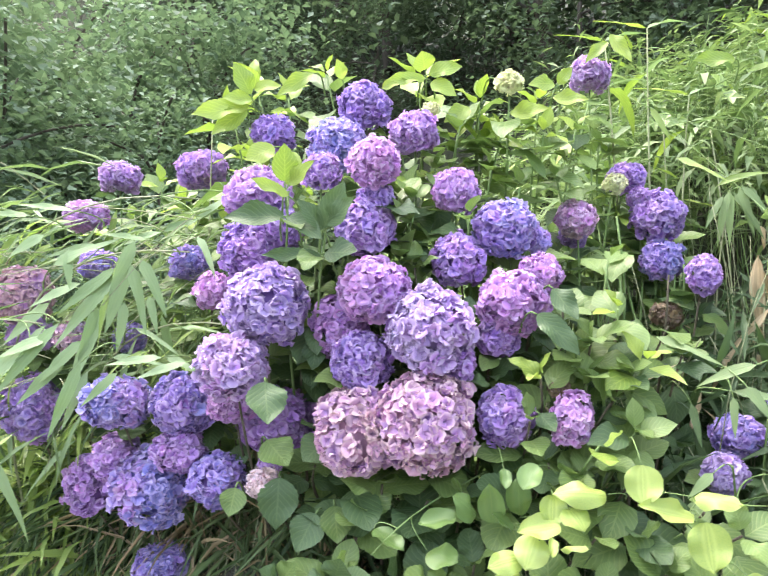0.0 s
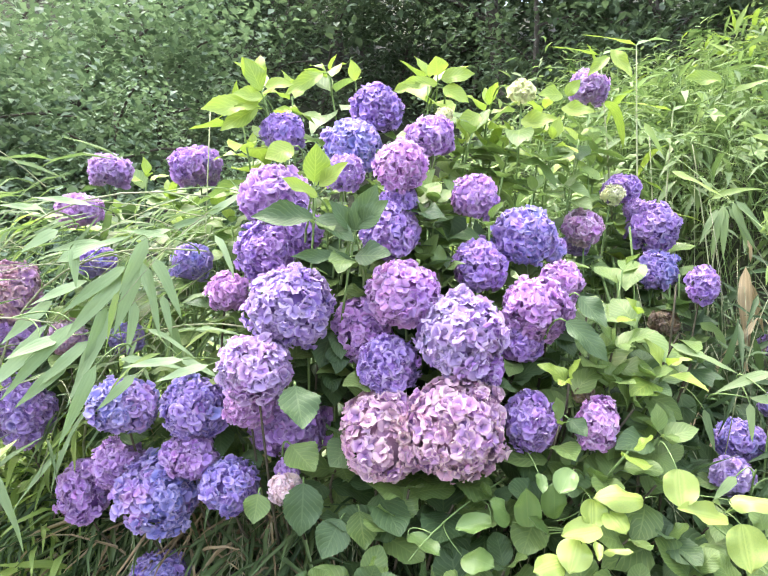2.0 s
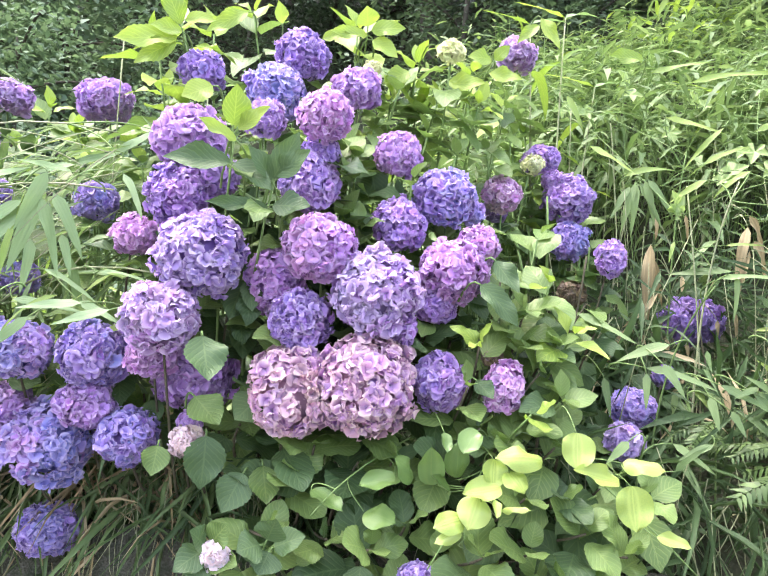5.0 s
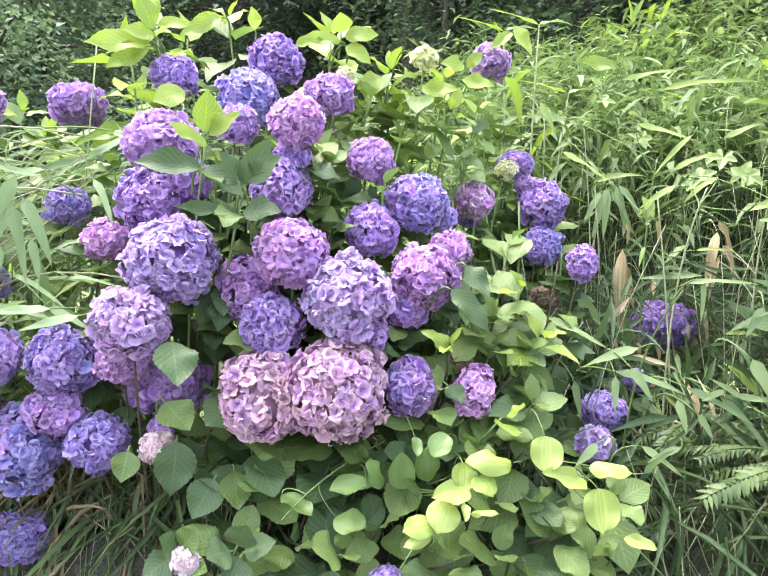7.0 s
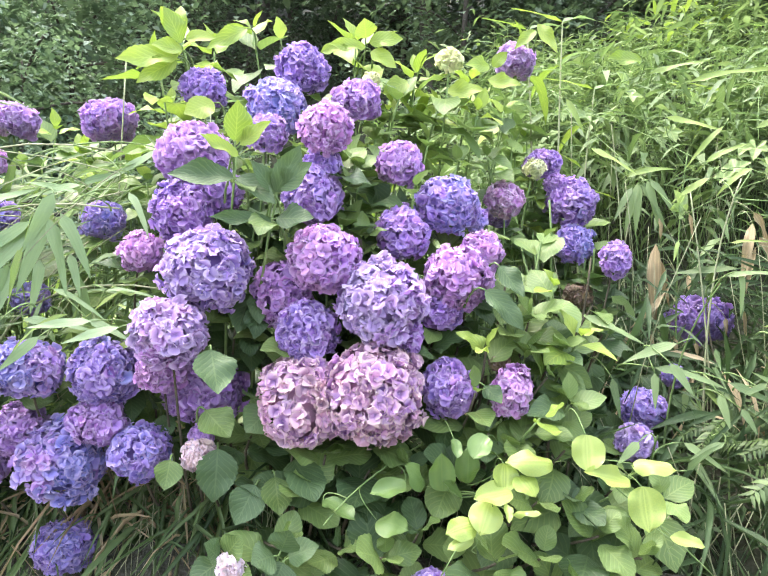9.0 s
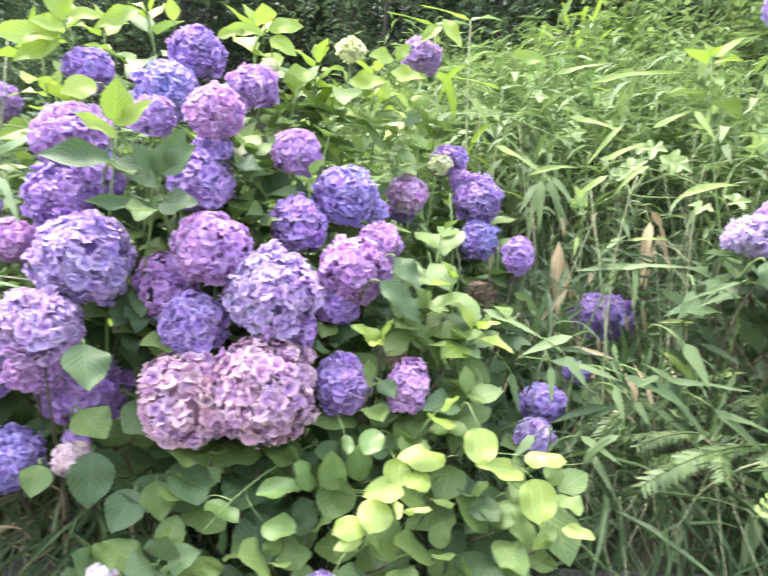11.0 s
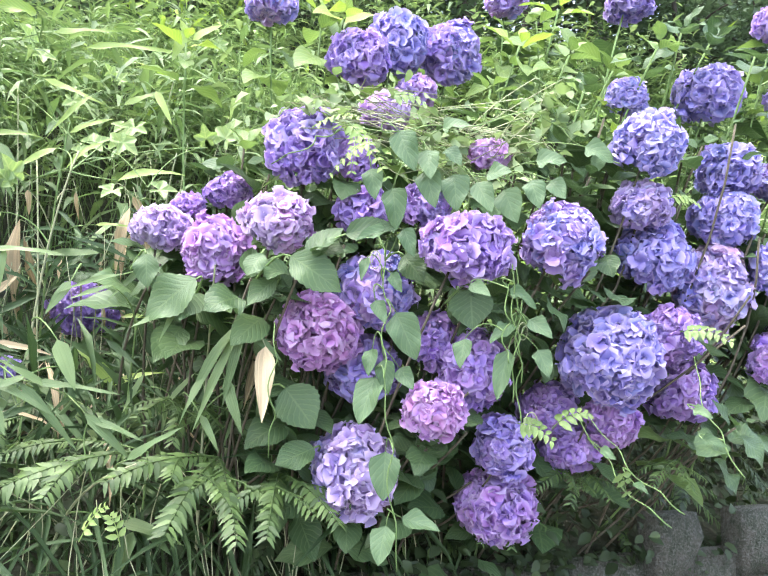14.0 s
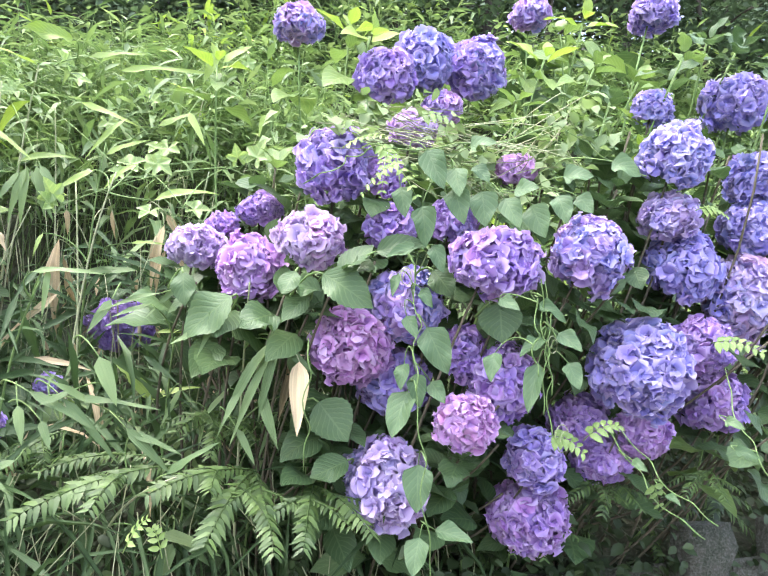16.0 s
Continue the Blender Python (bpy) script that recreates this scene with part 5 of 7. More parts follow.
bank_blade((1.104, 1.734, 2.197), (1.308, 1.562, 2.228), 0.029)
bank_blade((0.864, 1.688, 1.880), (0.954, 1.588, 1.923), 0.026)
bank_blade((1.131, 1.503, 1.986), (1.206, 1.413, 2.028), 0.024)
bank_blade((1.151, 1.369, 1.990), (1.177, 1.327, 1.909), 0.025)
bank_blade((0.999, 1.697, 2.068), (1.113, 1.594, 2.014), 0.022)
bank_blade((1.033, 1.575, 1.907), (1.096, 1.493, 1.953), 0.024)
bank_blade((1.064, 1.334, 1.753), (1.159, 1.230, 1.810), 0.028)
bank_blade((0.782, 1.730, 1.969), (0.878, 1.641, 1.889), 0.026)
bank_blade((1.068, 1.541, 2.001), (0.965, 1.584, 1.895), 0.021)
bank_blade((0.763, 1.840, 2.150), (0.798, 1.794, 2.045), 0.025)
bank_blade((1.238, 1.409, 2.185), (1.202, 1.407, 2.093), 0.040)
bank_blade((1.252, 1.403, 2.159), (1.290, 1.338, 2.202), 0.034)
bank_blade((0.873, 1.467, 1.670), (0.847, 1.455, 1.617), 0.014)
bank_blade((0.982, 1.496, 1.841), (0.891, 1.526, 1.785), 0.023)
bank_blade((1.064, 1.441, 1.859), (0.971, 1.471, 1.809), 0.023)
grass_blade((1.202, 1.136, 1.322), (1.159, 1.148, 1.224), 0.018)
grass_blade((1.231, 1.109, 1.333), (1.248, 1.069, 1.227), 0.018)
grass_blade((1.258, 1.092, 1.294), (1.214, 1.104, 1.197), 0.018)
grass_blade((1.285, 1.063, 1.325), (1.264, 1.057, 1.218), 0.018)
grass_blade((1.305, 1.053, 1.276), (1.325, 1.006, 1.201), 0.016)
grass_blade((1.200, 1.147, 1.262), (1.130, 1.174, 1.223), 0.018)
grass_blade((1.247, 1.108, 1.244), (1.298, 1.034, 1.170), 0.018)
grass_blade((1.178, 1.155, 1.342), (1.118, 1.177, 1.272), 0.018)
grass_blade((1.102, 1.222, 1.339), (1.060, 1.230, 1.260), 0.018)
grass_blade((1.143, 1.191, 1.300), (1.123, 1.181, 1.213), 0.016)
dry_blade((1.289, 1.063, 1.452), (1.252, 1.059, 1.270), 0.028)
dry_blade((1.176, 0.893, 1.398), (1.158, 0.870, 1.262), 0.042)
dry_blade((1.390, 1.062, 1.513), (1.396, 1.020, 1.446), 0.027)
dry_blade((0.975, 1.720, 1.704), (0.959, 1.720, 1.448), 0.042)
dry_blade((0.988, 1.720, 1.660), (1.011, 1.720, 1.506), 0.024)
dry_blade((1.077, 1.720, 1.620), (1.080, 1.720, 1.563), 0.016)
dry_blade((1.030, 1.720, 1.439), (1.039, 1.720, 1.374), 0.016)
dry_blade((1.094, 1.720, 1.428), (1.106, 1.720, 1.386), 0.016)
dry_blade((1.195, 1.720, 1.500), (1.202, 1.720, 1.441), 0.014)
dry_blade((0.955, 1.720, 1.447), (0.991, 1.720, 1.396), 0.020)
dry_blade((0.987, 1.720, 1.781), (0.999, 1.720, 1.717), 0.018)
dry_blade((0.820, 1.660, 1.696), (0.839, 1.660, 1.646), 0.020)
dry_blade((1.210, 1.620, 1.759), (1.166, 1.620, 1.576), 0.034)
dry_blade((1.215, 1.620, 1.790), (1.278, 1.620, 1.694), 0.025)
dry_blade((1.230, 1.620, 1.721), (1.291, 1.620, 1.616), 0.032)
dry_blade((1.205, 1.620, 1.677), (1.181, 1.620, 1.555), 0.013)
dry_blade((1.217, 1.620, 1.692), (1.197, 1.620, 1.594), 0.011)
dry_blade((1.045, 1.868, 1.555), (1.030, 1.895, 1.459), 0.015)
dry_blade((1.048, 1.855, 1.627), (1.066, 1.851, 1.540), 0.014)
dry_blade((1.185, 1.732, 1.626), (1.191, 1.733, 1.576), 0.013)
dry_blade((1.237, 1.700, 1.525), (1.250, 1.702, 1.428), 0.014)
dry_blade((1.304, 1.647, 1.473), (1.316, 1.648, 1.397), 0.011)
dry_blade((1.118, 1.766, 1.808), (1.131, 1.766, 1.727), 0.013)
bank_blade((1.072, 1.297, 1.312), (1.001, 1.323, 1.401), 0.042)
bank_blade((1.072, 1.297, 1.312), (1.125, 1.218, 1.366), 0.022)
grass_blade((1.129, 1.579, 1.625), (0.987, 1.677, 1.623), 0.030)
bank_blade((1.180, 1.556, 1.469), (1.239, 1.472, 1.484), 0.016)
bank_blade((1.112, 1.585, 1.694), (1.168, 1.504, 1.698), 0.014)
grass_blade((0.952, 1.511, 1.324), (1.047, 1.406, 1.256), 0.030)
grass_blade((1.043, 1.440, 1.256), (1.097, 1.374, 1.166), 0.026)
bank_blade((0.959, 1.506, 1.319), (0.986, 1.460, 1.260), 0.028)
grass_blade((0.946, 1.520, 1.297), (1.052, 1.397, 1.285), 0.020)
grass_blade((1.129, 1.363, 1.253), (1.195, 1.289, 1.148), 0.036)
grass_blade((1.079, 1.408, 1.249), (1.134, 1.336, 1.199), 0.022)
grass_blade((0.930, 1.535, 1.297), (0.919, 1.522, 1.242), 0.024)
grass_blade((0.995, 1.478, 1.289), (1.013, 1.446, 1.187), 0.020)
grass_blade((1.183, 1.314, 1.253), (1.243, 1.236, 1.223), 0.018)
grass_blade((1.301, 1.217, 1.198), (1.279, 1.216, 1.130), 0.020)
vine_leaf((1.268, 0.661, 1.760), (1.274, 0.627, 1.689), 0.045)
vine_leaf((1.239, 0.695, 1.696), (1.229, 0.672, 1.643), 0.035)
vine_leaf((1.270, 0.674, 1.665), (1.261, 0.652, 1.595), 0.042)
vine_leaf((1.307, 0.632, 1.730), (1.295, 0.611, 1.677), 0.037)
vine_leaf((1.331, 0.612, 1.733), (1.331, 0.576, 1.705), 0.030)
vine_leaf((1.346, 0.606, 1.692), (1.332, 0.587, 1.629), 0.050)
vine_leaf((1.309, 0.636, 1.697), (1.304, 0.610, 1.633), 0.043)
vine_leaf((1.376, 0.582, 1.680), (1.377, 0.550, 1.627), 0.038)
vine_leaf((1.412, 0.553, 1.670), (1.409, 0.525, 1.612), 0.047)
vine_leaf((1.445, 0.523, 1.686), (1.437, 0.497, 1.638), 0.038)
vine_leaf((1.471, 0.501, 1.687), (1.466, 0.470, 1.655), 0.033)
vine_leaf((1.280, 0.676, 1.597), (1.212, 0.696, 1.578), 0.032)
vine_leaf((1.290, 0.666, 1.599), (1.286, 0.638, 1.552), 0.030)
vine_leaf((1.294, 0.684, 1.459), (1.308, 0.645, 1.382), 0.055)
vine_leaf((1.270, 0.714, 1.397), (1.247, 0.700, 1.357), 0.027)
vine_leaf((1.287, 0.702, 1.381), (1.276, 0.681, 1.325), 0.033)
vine_leaf((1.308, 0.687, 1.367), (1.307, 0.653, 1.334), 0.030)
vine_leaf((1.279, 0.714, 1.351), (1.243, 0.716, 1.275), 0.050)
vine_leaf((1.445, 0.566, 1.402), (1.413, 0.566, 1.320), 0.035)
vine_leaf((1.483, 0.533, 1.404), (1.478, 0.505, 1.362), 0.033)
vine_leaf((1.387, 0.612, 1.419), (1.360, 0.602, 1.373), 0.032)
vine_leaf((1.304, 0.711, 1.227), (1.287, 0.697, 1.150), 0.052)
vine_leaf((1.335, 0.701, 1.117), (1.363, 0.639, 1.107), 0.035)
vine_leaf((1.316, 0.719, 1.103), (1.291, 0.710, 1.045), 0.043)
vine_leaf((1.384, 0.600, 1.510), (1.388, 0.561, 1.491), 0.025)
vine_leaf((1.436, 0.558, 1.503), (1.451, 0.510, 1.477), 0.023)
vine_leaf((1.448, 0.557, 1.445), (1.394, 0.566, 1.419), 0.030)
vine_leaf((1.466, 0.540, 1.454), (1.474, 0.498, 1.425), 0.033)
vine_leaf((1.323, 0.613, 1.766), (1.331, 0.566, 1.773), 0.030)
vine_leaf((1.387, 0.570, 1.693), (1.394, 0.525, 1.694), 0.037)
vine_leaf((1.449, 0.515, 1.719), (1.461, 0.465, 1.720), 0.037)
vine_leaf((1.510, 0.459, 1.746), (1.523, 0.412, 1.721), 0.037)
vine_leaf((1.266, 0.705, 1.478), (1.262, 0.675, 1.440), 0.025)
vine_leaf((1.281, 0.685, 1.524), (1.276, 0.655, 1.493), 0.022)
vine_leaf((1.248, 0.709, 1.548), (1.224, 0.696, 1.512), 0.017)
vine_leaf((1.581, 0.475, 1.241), (1.573, 0.444, 1.229), 0.017)
vine_leaf((1.630, 0.442, 1.184), (1.621, 0.412, 1.173), 0.015)
vine_leaf((1.713, 0.361, 1.261), (1.713, 0.322, 1.256), 0.020)
vine_leaf((1.696, 0.368, 1.310), (1.690, 0.334, 1.304), 0.020)
brier_leaf((0.372, 1.108, 1.197), (0.288, 1.091, 1.212), 0.048)
brier_leaf((0.284, 1.124, 1.191), (0.277, 1.098, 1.151), 0.045)
brier_leaf((0.305, 1.111, 1.177), (0.324, 1.079, 1.151), 0.051)
brier_leaf((0.289, 1.106, 1.145), (0.221, 1.087, 1.146), 0.044)
brier_leaf((0.251, 1.103, 1.134), (0.227, 1.080, 1.090), 0.057)
brier_leaf((0.226, 1.100, 1.099), (0.172, 1.079, 1.094), 0.044)
brier_leaf((0.220, 1.092, 1.079), (0.173, 1.070, 1.073), 0.022)
brier_leaf((0.284, 1.089, 1.117), (0.314, 1.052, 1.131), 0.015)
brier_leaf((0.425, 1.096, 1.244), (0.418, 1.071, 1.188), 0.060)
brier_leaf((0.495, 1.080, 1.160), (0.412, 1.061, 1.191), 0.038)
brier_leaf((0.489, 1.058, 1.201), (0.543, 1.017, 1.206), 0.036)
brier_leaf((0.503, 1.048, 1.163), (0.501, 1.023, 1.097), 0.063)
brier_leaf((0.560, 1.055, 1.074), (0.599, 1.018, 1.073), 0.026)
brier_leaf((0.271, 1.080, 1.131), (0.266, 1.051, 1.114), 0.016)
old_brier_leaf((0.196, 1.204, 1.136), (0.185, 1.171, 1.199), 0.047)
old_brier_leaf((0.241, 1.196, 1.144), (0.234, 1.162, 1.205), 0.044)
old_brier_leaf((0.271, 1.184, 1.233), (0.241, 1.161, 1.201), 0.044)
old_brier_leaf((0.168, 1.208, 1.141), (0.136, 1.180, 1.184), 0.049)
old_brier_leaf((0.215, 1.194, 1.226), (0.214, 1.166, 1.200), 0.023)
old_brier_leaf((0.225, 1.200, 1.121), (0.197, 1.172, 1.157), 0.023)
old_brier_leaf((-0.016, 1.242, 1.111), (0.035, 1.204, 1.092), 0.046)
old_brier_leaf((0.129, 1.215, 1.139), (0.065, 1.195, 1.140), 0.039)
old_brier_leaf((0.080, 1.228, 1.080), (0.125, 1.190, 1.077), 0.058)
# runs of the climbing vine: start, bend, end
VINE_LINES = [
    ((1.335, 0.763, 1.580), (1.251, 0.658, 1.439), (1.256, 0.667, 1.351)),
    ((1.256, 0.667, 1.351), (1.276, 0.669, 1.224), (1.338, 0.712, 1.027)),
    ((1.634, 0.555, 1.290), (1.613, 0.460, 1.167), (1.688, 0.405, 1.109)),
    ((1.649, 0.542, 1.291), (1.637, 0.437, 1.184), (1.703, 0.389, 1.132)),
    ((1.841, 0.429, 1.403), (1.762, 0.381, 1.290), (1.776, 0.317, 1.196)),
    ((1.495, 0.576, 1.491), (1.453, 0.561, 1.387), (1.474, 0.560, 1.280)),
    ((1.139, 0.843, 1.711), (1.160, 0.755, 1.737), (1.226, 0.759, 1.778)),
    ((1.212, 0.770, 1.787), (1.287, 0.648, 1.740), (1.556, 0.601, 1.858)),
    ((1.322, 0.682, 1.755), (1.355, 0.597, 1.692), (1.460, 0.574, 1.698)),
    ((1.142, 0.816, 1.437), (1.124, 0.781, 1.332), (1.184, 0.881, 1.206)),
    ((1.556, 0.601, 1.858), (1.641, 0.539, 1.790), (1.694, 0.499, 1.764)),
    ((1.427, 0.546, 1.544), (1.444, 0.546, 1.438), (1.449, 0.559, 1.315)),
    ((1.448, 0.554, 1.542), (1.467, 0.551, 1.447), (1.473, 0.560, 1.348)),
    ((1.409, 0.539, 1.509), (1.410, 0.550, 1.428), (1.421, 0.547, 1.380)),
    ((1.269, 1.014, 1.484), (1.288, 1.020, 1.327), (1.295, 1.036, 1.170)),
]
SPRIGS = [
    ((1.202, 0.715, 1.771), (1.227, 0.643, 1.669), 9, 0.020),
    ((1.215, 0.705, 1.763), (1.184, 0.679, 1.676), 8, 0.018),
    ((1.249, 0.669, 1.814), (1.294, 0.632, 1.807), 6, 0.030),
    ((1.469, 0.564, 1.279), (1.498, 0.517, 1.254), 7, 0.030),
    ((1.715, 0.397, 1.444), (1.733, 0.319, 1.427), 8, 0.028),
    ((1.514, 0.527, 1.272), (1.556, 0.487, 1.298), 6, 0.030),
    ((1.610, 0.457, 1.200), (1.622, 0.451, 1.167), 4, 0.022),
    ((0.913, 0.997, 1.080), (0.939, 0.967, 1.136), 6, 0.020),
    ((0.963, 0.956, 1.073), (0.946, 0.963, 1.121), 6, 0.020),
    ((1.723, 0.420, 1.689), (1.765, 0.386, 1.681), 7, 0.025),
    ((1.204, 0.654, 1.724), (1.160, 0.699, 1.671), 8, 0.018),
    ((1.187, 0.793, 1.777), (1.214, 0.704, 1.780), 8, 0.020),
]
FERNS = [
    ((1.069, 1.111, 1.197), [((0.768, 1.112, 1.132), 0.07), ((0.854, 1.360, 1.184), 0.06)]),
    ((1.186, 1.054, 1.186), [((0.956, 1.014, 1.167), 0.07), ((1.015, 0.908, 1.098), 0.07), ((1.102, 0.837, 1.085), 0.06)]),
    ((1.265, 0.964, 1.162), [((1.138, 0.805, 1.094), 0.06), ((1.254, 0.771, 1.108), 0.06)]),
    ((0.916, 1.364, 1.248), [((0.786, 1.286, 1.188), 0.05)]),
    ((1.182, 1.199, 1.291), [((1.049, 1.118, 1.262), 0.05), ((1.165, 1.022, 1.246), 0.05), ((1.103, 1.079, 1.216), 0.05)]),
    ((1.832, 0.671, 1.162), [((1.677, 0.673, 1.137), 0.04), ((1.732, 0.631, 1.109), 0.04), ((1.790, 0.580, 1.120), 0.04)]),
    ((1.704, 0.792, 1.076), [((1.605, 0.750, 1.028), 0.04), ((1.650, 0.713, 1.020), 0.04), ((1.699, 0.666, 1.060), 0.04)]),
    ((1.989, 0.534, 1.187), [((1.855, 0.521, 1.151), 0.04), ((1.915, 0.472, 1.142), 0.04)]),
]
TENDRILS = [
    ((1.488, 0.548, 1.280), 0.8),
    ((1.461, 0.547, 1.437), 0.5),
    ((1.227, 0.663, 1.542), 0.5),
]
CREEPER_LEAVES = [
    (1.045, 2.004, 2.253),
    (0.917, 1.978, 2.164),
    (1.041, 1.515, 1.863),
    (1.068, 1.383, 1.824),
    (1.079, 1.209, 1.719),
    (1.239, 1.269, 1.853),
    (0.908, 1.497, 1.740),
    (0.879, 2.114, 2.234),
    (1.115, 1.857, 2.108),
    (1.248, 1.882, 2.179),
    (1.609, 1.972, 2.478),
    (1.201, 1.577, 1.984),
]


def make_bamboo():
    b = thing("bamboo_grass", tuple(on_bank(-1.0, 1.98)), "arching clump of pale green bamboo grass leaning over the shrub", "bamboo grass", "bamboo grass on the bank")
    r1, r2, r3 = on_bank(-1.0, 2.0), on_bank(-1.25, 2.05), on_bank(-0.75, 1.95)
    culms = [bend(r1, (-1.05, 1.55, 1.75), (-0.42, 1.42, 1.66), 14), bend(r2, (-1.3, 1.5, 1.6), (-0.7, 1.36, 1.5), 14), bend(r3, (-0.85, 1.6, 1.6), (-0.3, 1.45, 1.5), 12),
             bend(r2, (-1.2, 1.7, 1.95), (-0.45, 1.62, 1.83), 14), bend(r1, (-1.3, 1.6, 1.3), (-0.85, 1.38, 1.25), 12)]
    for c in culms:
        strip(c, 0.0042, STRAW, b, "culm", "", 0.0018)
    blades(FAN_ROWS, b, LONG[:2], BAMBOO, "leaf", 1.35, culms, 3)
    nr = np.random.default_rng(2)
    k = 190
    pick = [culms[i % 5][4 + (i * 7) % 8] for i in range(k)]
    base = np.array(pick) + nr.normal(0, 0.05, (k, 3)) + np.array([0, 0.03, -0.03])
    way = unit(np.stack([nr.normal(-0.6, 0.4, k), nr.normal(-0.2, 0.25, k), nr.normal(-0.45, 0.25, k)], -1))
    up = np.stack([nr.normal(0, 0.3, k), nr.normal(-0.6, 0.3, k), np.ones(k)], -1)
    length, across = nr.uniform(0.15, 0.28, k), nr.uniform(0.055, 0.1, k)
    ok = clear_of_blooms(base + way * length[:, None] * 0.5, 1.0) & clear_of_blooms(base + way * length[:, None] * 0.95, 0.8)
    shapes = [mesh_from("leaf", *t, None, m) for t, m in zip(LONG, (BAMBOO, BAMBOO_SUNNY, BAMBOO, BAMBOO_SUNNY))]
    for i in np.where(ok)[0]:
        ob = part("leaf", shapes[i % 4], b)
        ob.matrix_world = Matrix(matrix_of(base[i], way[i], up[i], length[i], across[i]).tolist())
    # fine stalks and narrow blades woven through the clump
    straws, fine = Soup(), Soup()
    rng = random.Random(23)
    for _ in range(90):
        p = np.array([rng.uniform(-0.95, -0.42), rng.uniform(1.5, 1.8), rng.uniform(1.35, 1.86)])
        q = p + np.array([rng.gauss(-0.16, 0.1), rng.gauss(-0.05, 0.06), rng.gauss(-0.08, 0.09)])
        if clear_of_blooms(np.array([p, (p + q) / 2, q]), 0.8).all():
            straws.add(*tube(bend(p, (p + q) / 2 + np.array([0, 0, 0.03]), q, 6), 0.0016, 0.0008, 3))
    k = 620
    base = np.stack([nr.uniform(-1.15, -0.36, k), nr.uniform(1.5, 1.95, k), nr.uniform(1.25, 1.88, k)], -1)
    way = unit(np.stack([nr.normal(-0.7, 0.5, k), nr.normal(-0.3, 0.3, k), nr.normal(-0.2, 0.3, k)], -1))
    up = np.stack([nr.normal(0, 0.3, k), nr.normal(-0.5, 0.3, k), np.ones(k)], -1)
    length, across = nr.uniform(0.1, 0.22, k), nr.uniform(0.05, 0.1, k)
    ok = clear_of_blooms(base + way * length[:, None] * 0.5, 0.95) & clear_of_blooms(base + way * length[:, None], 0.9)
    for j, t in enumerate(LONG_LOW):
        m = ok & (np.arange(k) % 3 == j)
        scatter(fine, t, base[m], way[m], up[m], length[m], across[m])
    tagged(part("dry_stalk", straws.mesh("dry_stalk", STRAW), b), "thin pale straws", kind="stuff")
    tagged(part("small_blades", fine.mesh("small_blades", BAMBOO_MID), b), "narrow green blades", kind="stuff")
    g = thing("bamboo_grass", tuple(on_bank(0.95, 1.4)), "tangled bamboo grass with green and withered blades between the shrubs", "bamboo grass", "bamboo grass on the bank")
    culms = []
    rng = random.Random(8)
    for x, y, h, lx, ly in [(0.62, 1.55, 0.5, 0.05, -0.15), (0.8, 1.45, 0.55, 0.02, -0.2), (0.95, 1.5, 0.75, 0.05, -0.1), (1.1, 1.3, 0.45, -0.05, -0.15), (1.2, 1.15, 0.6, -0.1, -0.2), (0.85, 1.75, 0.75, 0.03, -0.1), (1.05, 1.75, 0.8, 0.02, -0.05), (0.95, 1.25, 0.25, 0.05, -0.25), (0.7, 1.35, 0.3, -0.1, -0.2), (1.25, 1.55, 0.7, 0, -0.1)]:
        r = on_bank(x, y)
        culms.append(bend(r, r + np.array([0, 0, h * 0.7]), r + np.array([lx, ly, h]), 12))
    for c in culms:
        strip(c, 0.0035, STRAW if rng.random() < 0.6 else STEM, g, "culm", "", 0.0018)
    blades(BANK_ROWS, g, LONG[:3], BAMBOO_SUNNY, "leaf", 1.4, culms, 6, label="yellow-green young blade")
    blades(GRASS_ROWS, g, LONG[:2], BAMBOO_MID, "leaf", 1.4, culms, 4)
    blades(DRY_ROWS, g, CURLED, DRY, "withered_leaf", 1.25, culms, 5, 0.0013, STRAW, "curled straw-brown dead leaf")
    y = thing("bamboo_grass", tuple(on_bank(-1.55, 2.1)), "dense sunlit clump of yellow-green bamboo grass spilling over the wall", "bamboo grass", "bamboo grass on the bank")
    nr = np.random.default_rng(19)
    k = 3400
    u, s = nr.uniform(-3.0, -1.4, k), nr.uniform(-0.12, 0.75, k)
    px, py = plan(u, s)
    base = np.stack([px, py, np.maximum(WALL_TOP - 0.1, bank(u, np.maximum(s, 0.0))) + nr.uniform(0.0, 0.5, k) * (1 - 0.35 * nr.random(k))], -1)
    way = unit(np.stack([nr.normal(0.35, 0.55, k), nr.normal(-0.5, 0.35, k), nr.normal(-0.15, 0.45, k)], -1))
    up = np.stack([nr.normal(0, 0.3, k), nr.normal(-0.4, 0.3, k), np.ones(k)], -1)
    length, across = nr.uniform(0.12, 0.26, k), nr.uniform(0.06, 0.13, k)
    ok = clear_of_blooms(base + way * length[:, None] * 0.5, 1.1) & clear_of_blooms(base + way * length[:, None], 1.0)
    near = np.where(ok & (s < 0.1) & (u > -2.2))[0][:120]
    shapes = [mesh_from("leaf", *t, None, BAMBOO_SUNNY) for t in LONG]
    for i in near:
        ob = part("leaf", shapes[i % 4], y)
        ob.matrix_world = Matrix(matrix_of(base[i], way[i], up[i], length[i], across[i]).tolist())
    ok[near] = False
    soup = Soup()
    for j, t in enumerate(LONG_LOW):
        m = ok & (np.arange(k) % len(LONG_LOW) == j)
        scatter(soup, t, base[m], way[m], up[m], length[m], across[m])
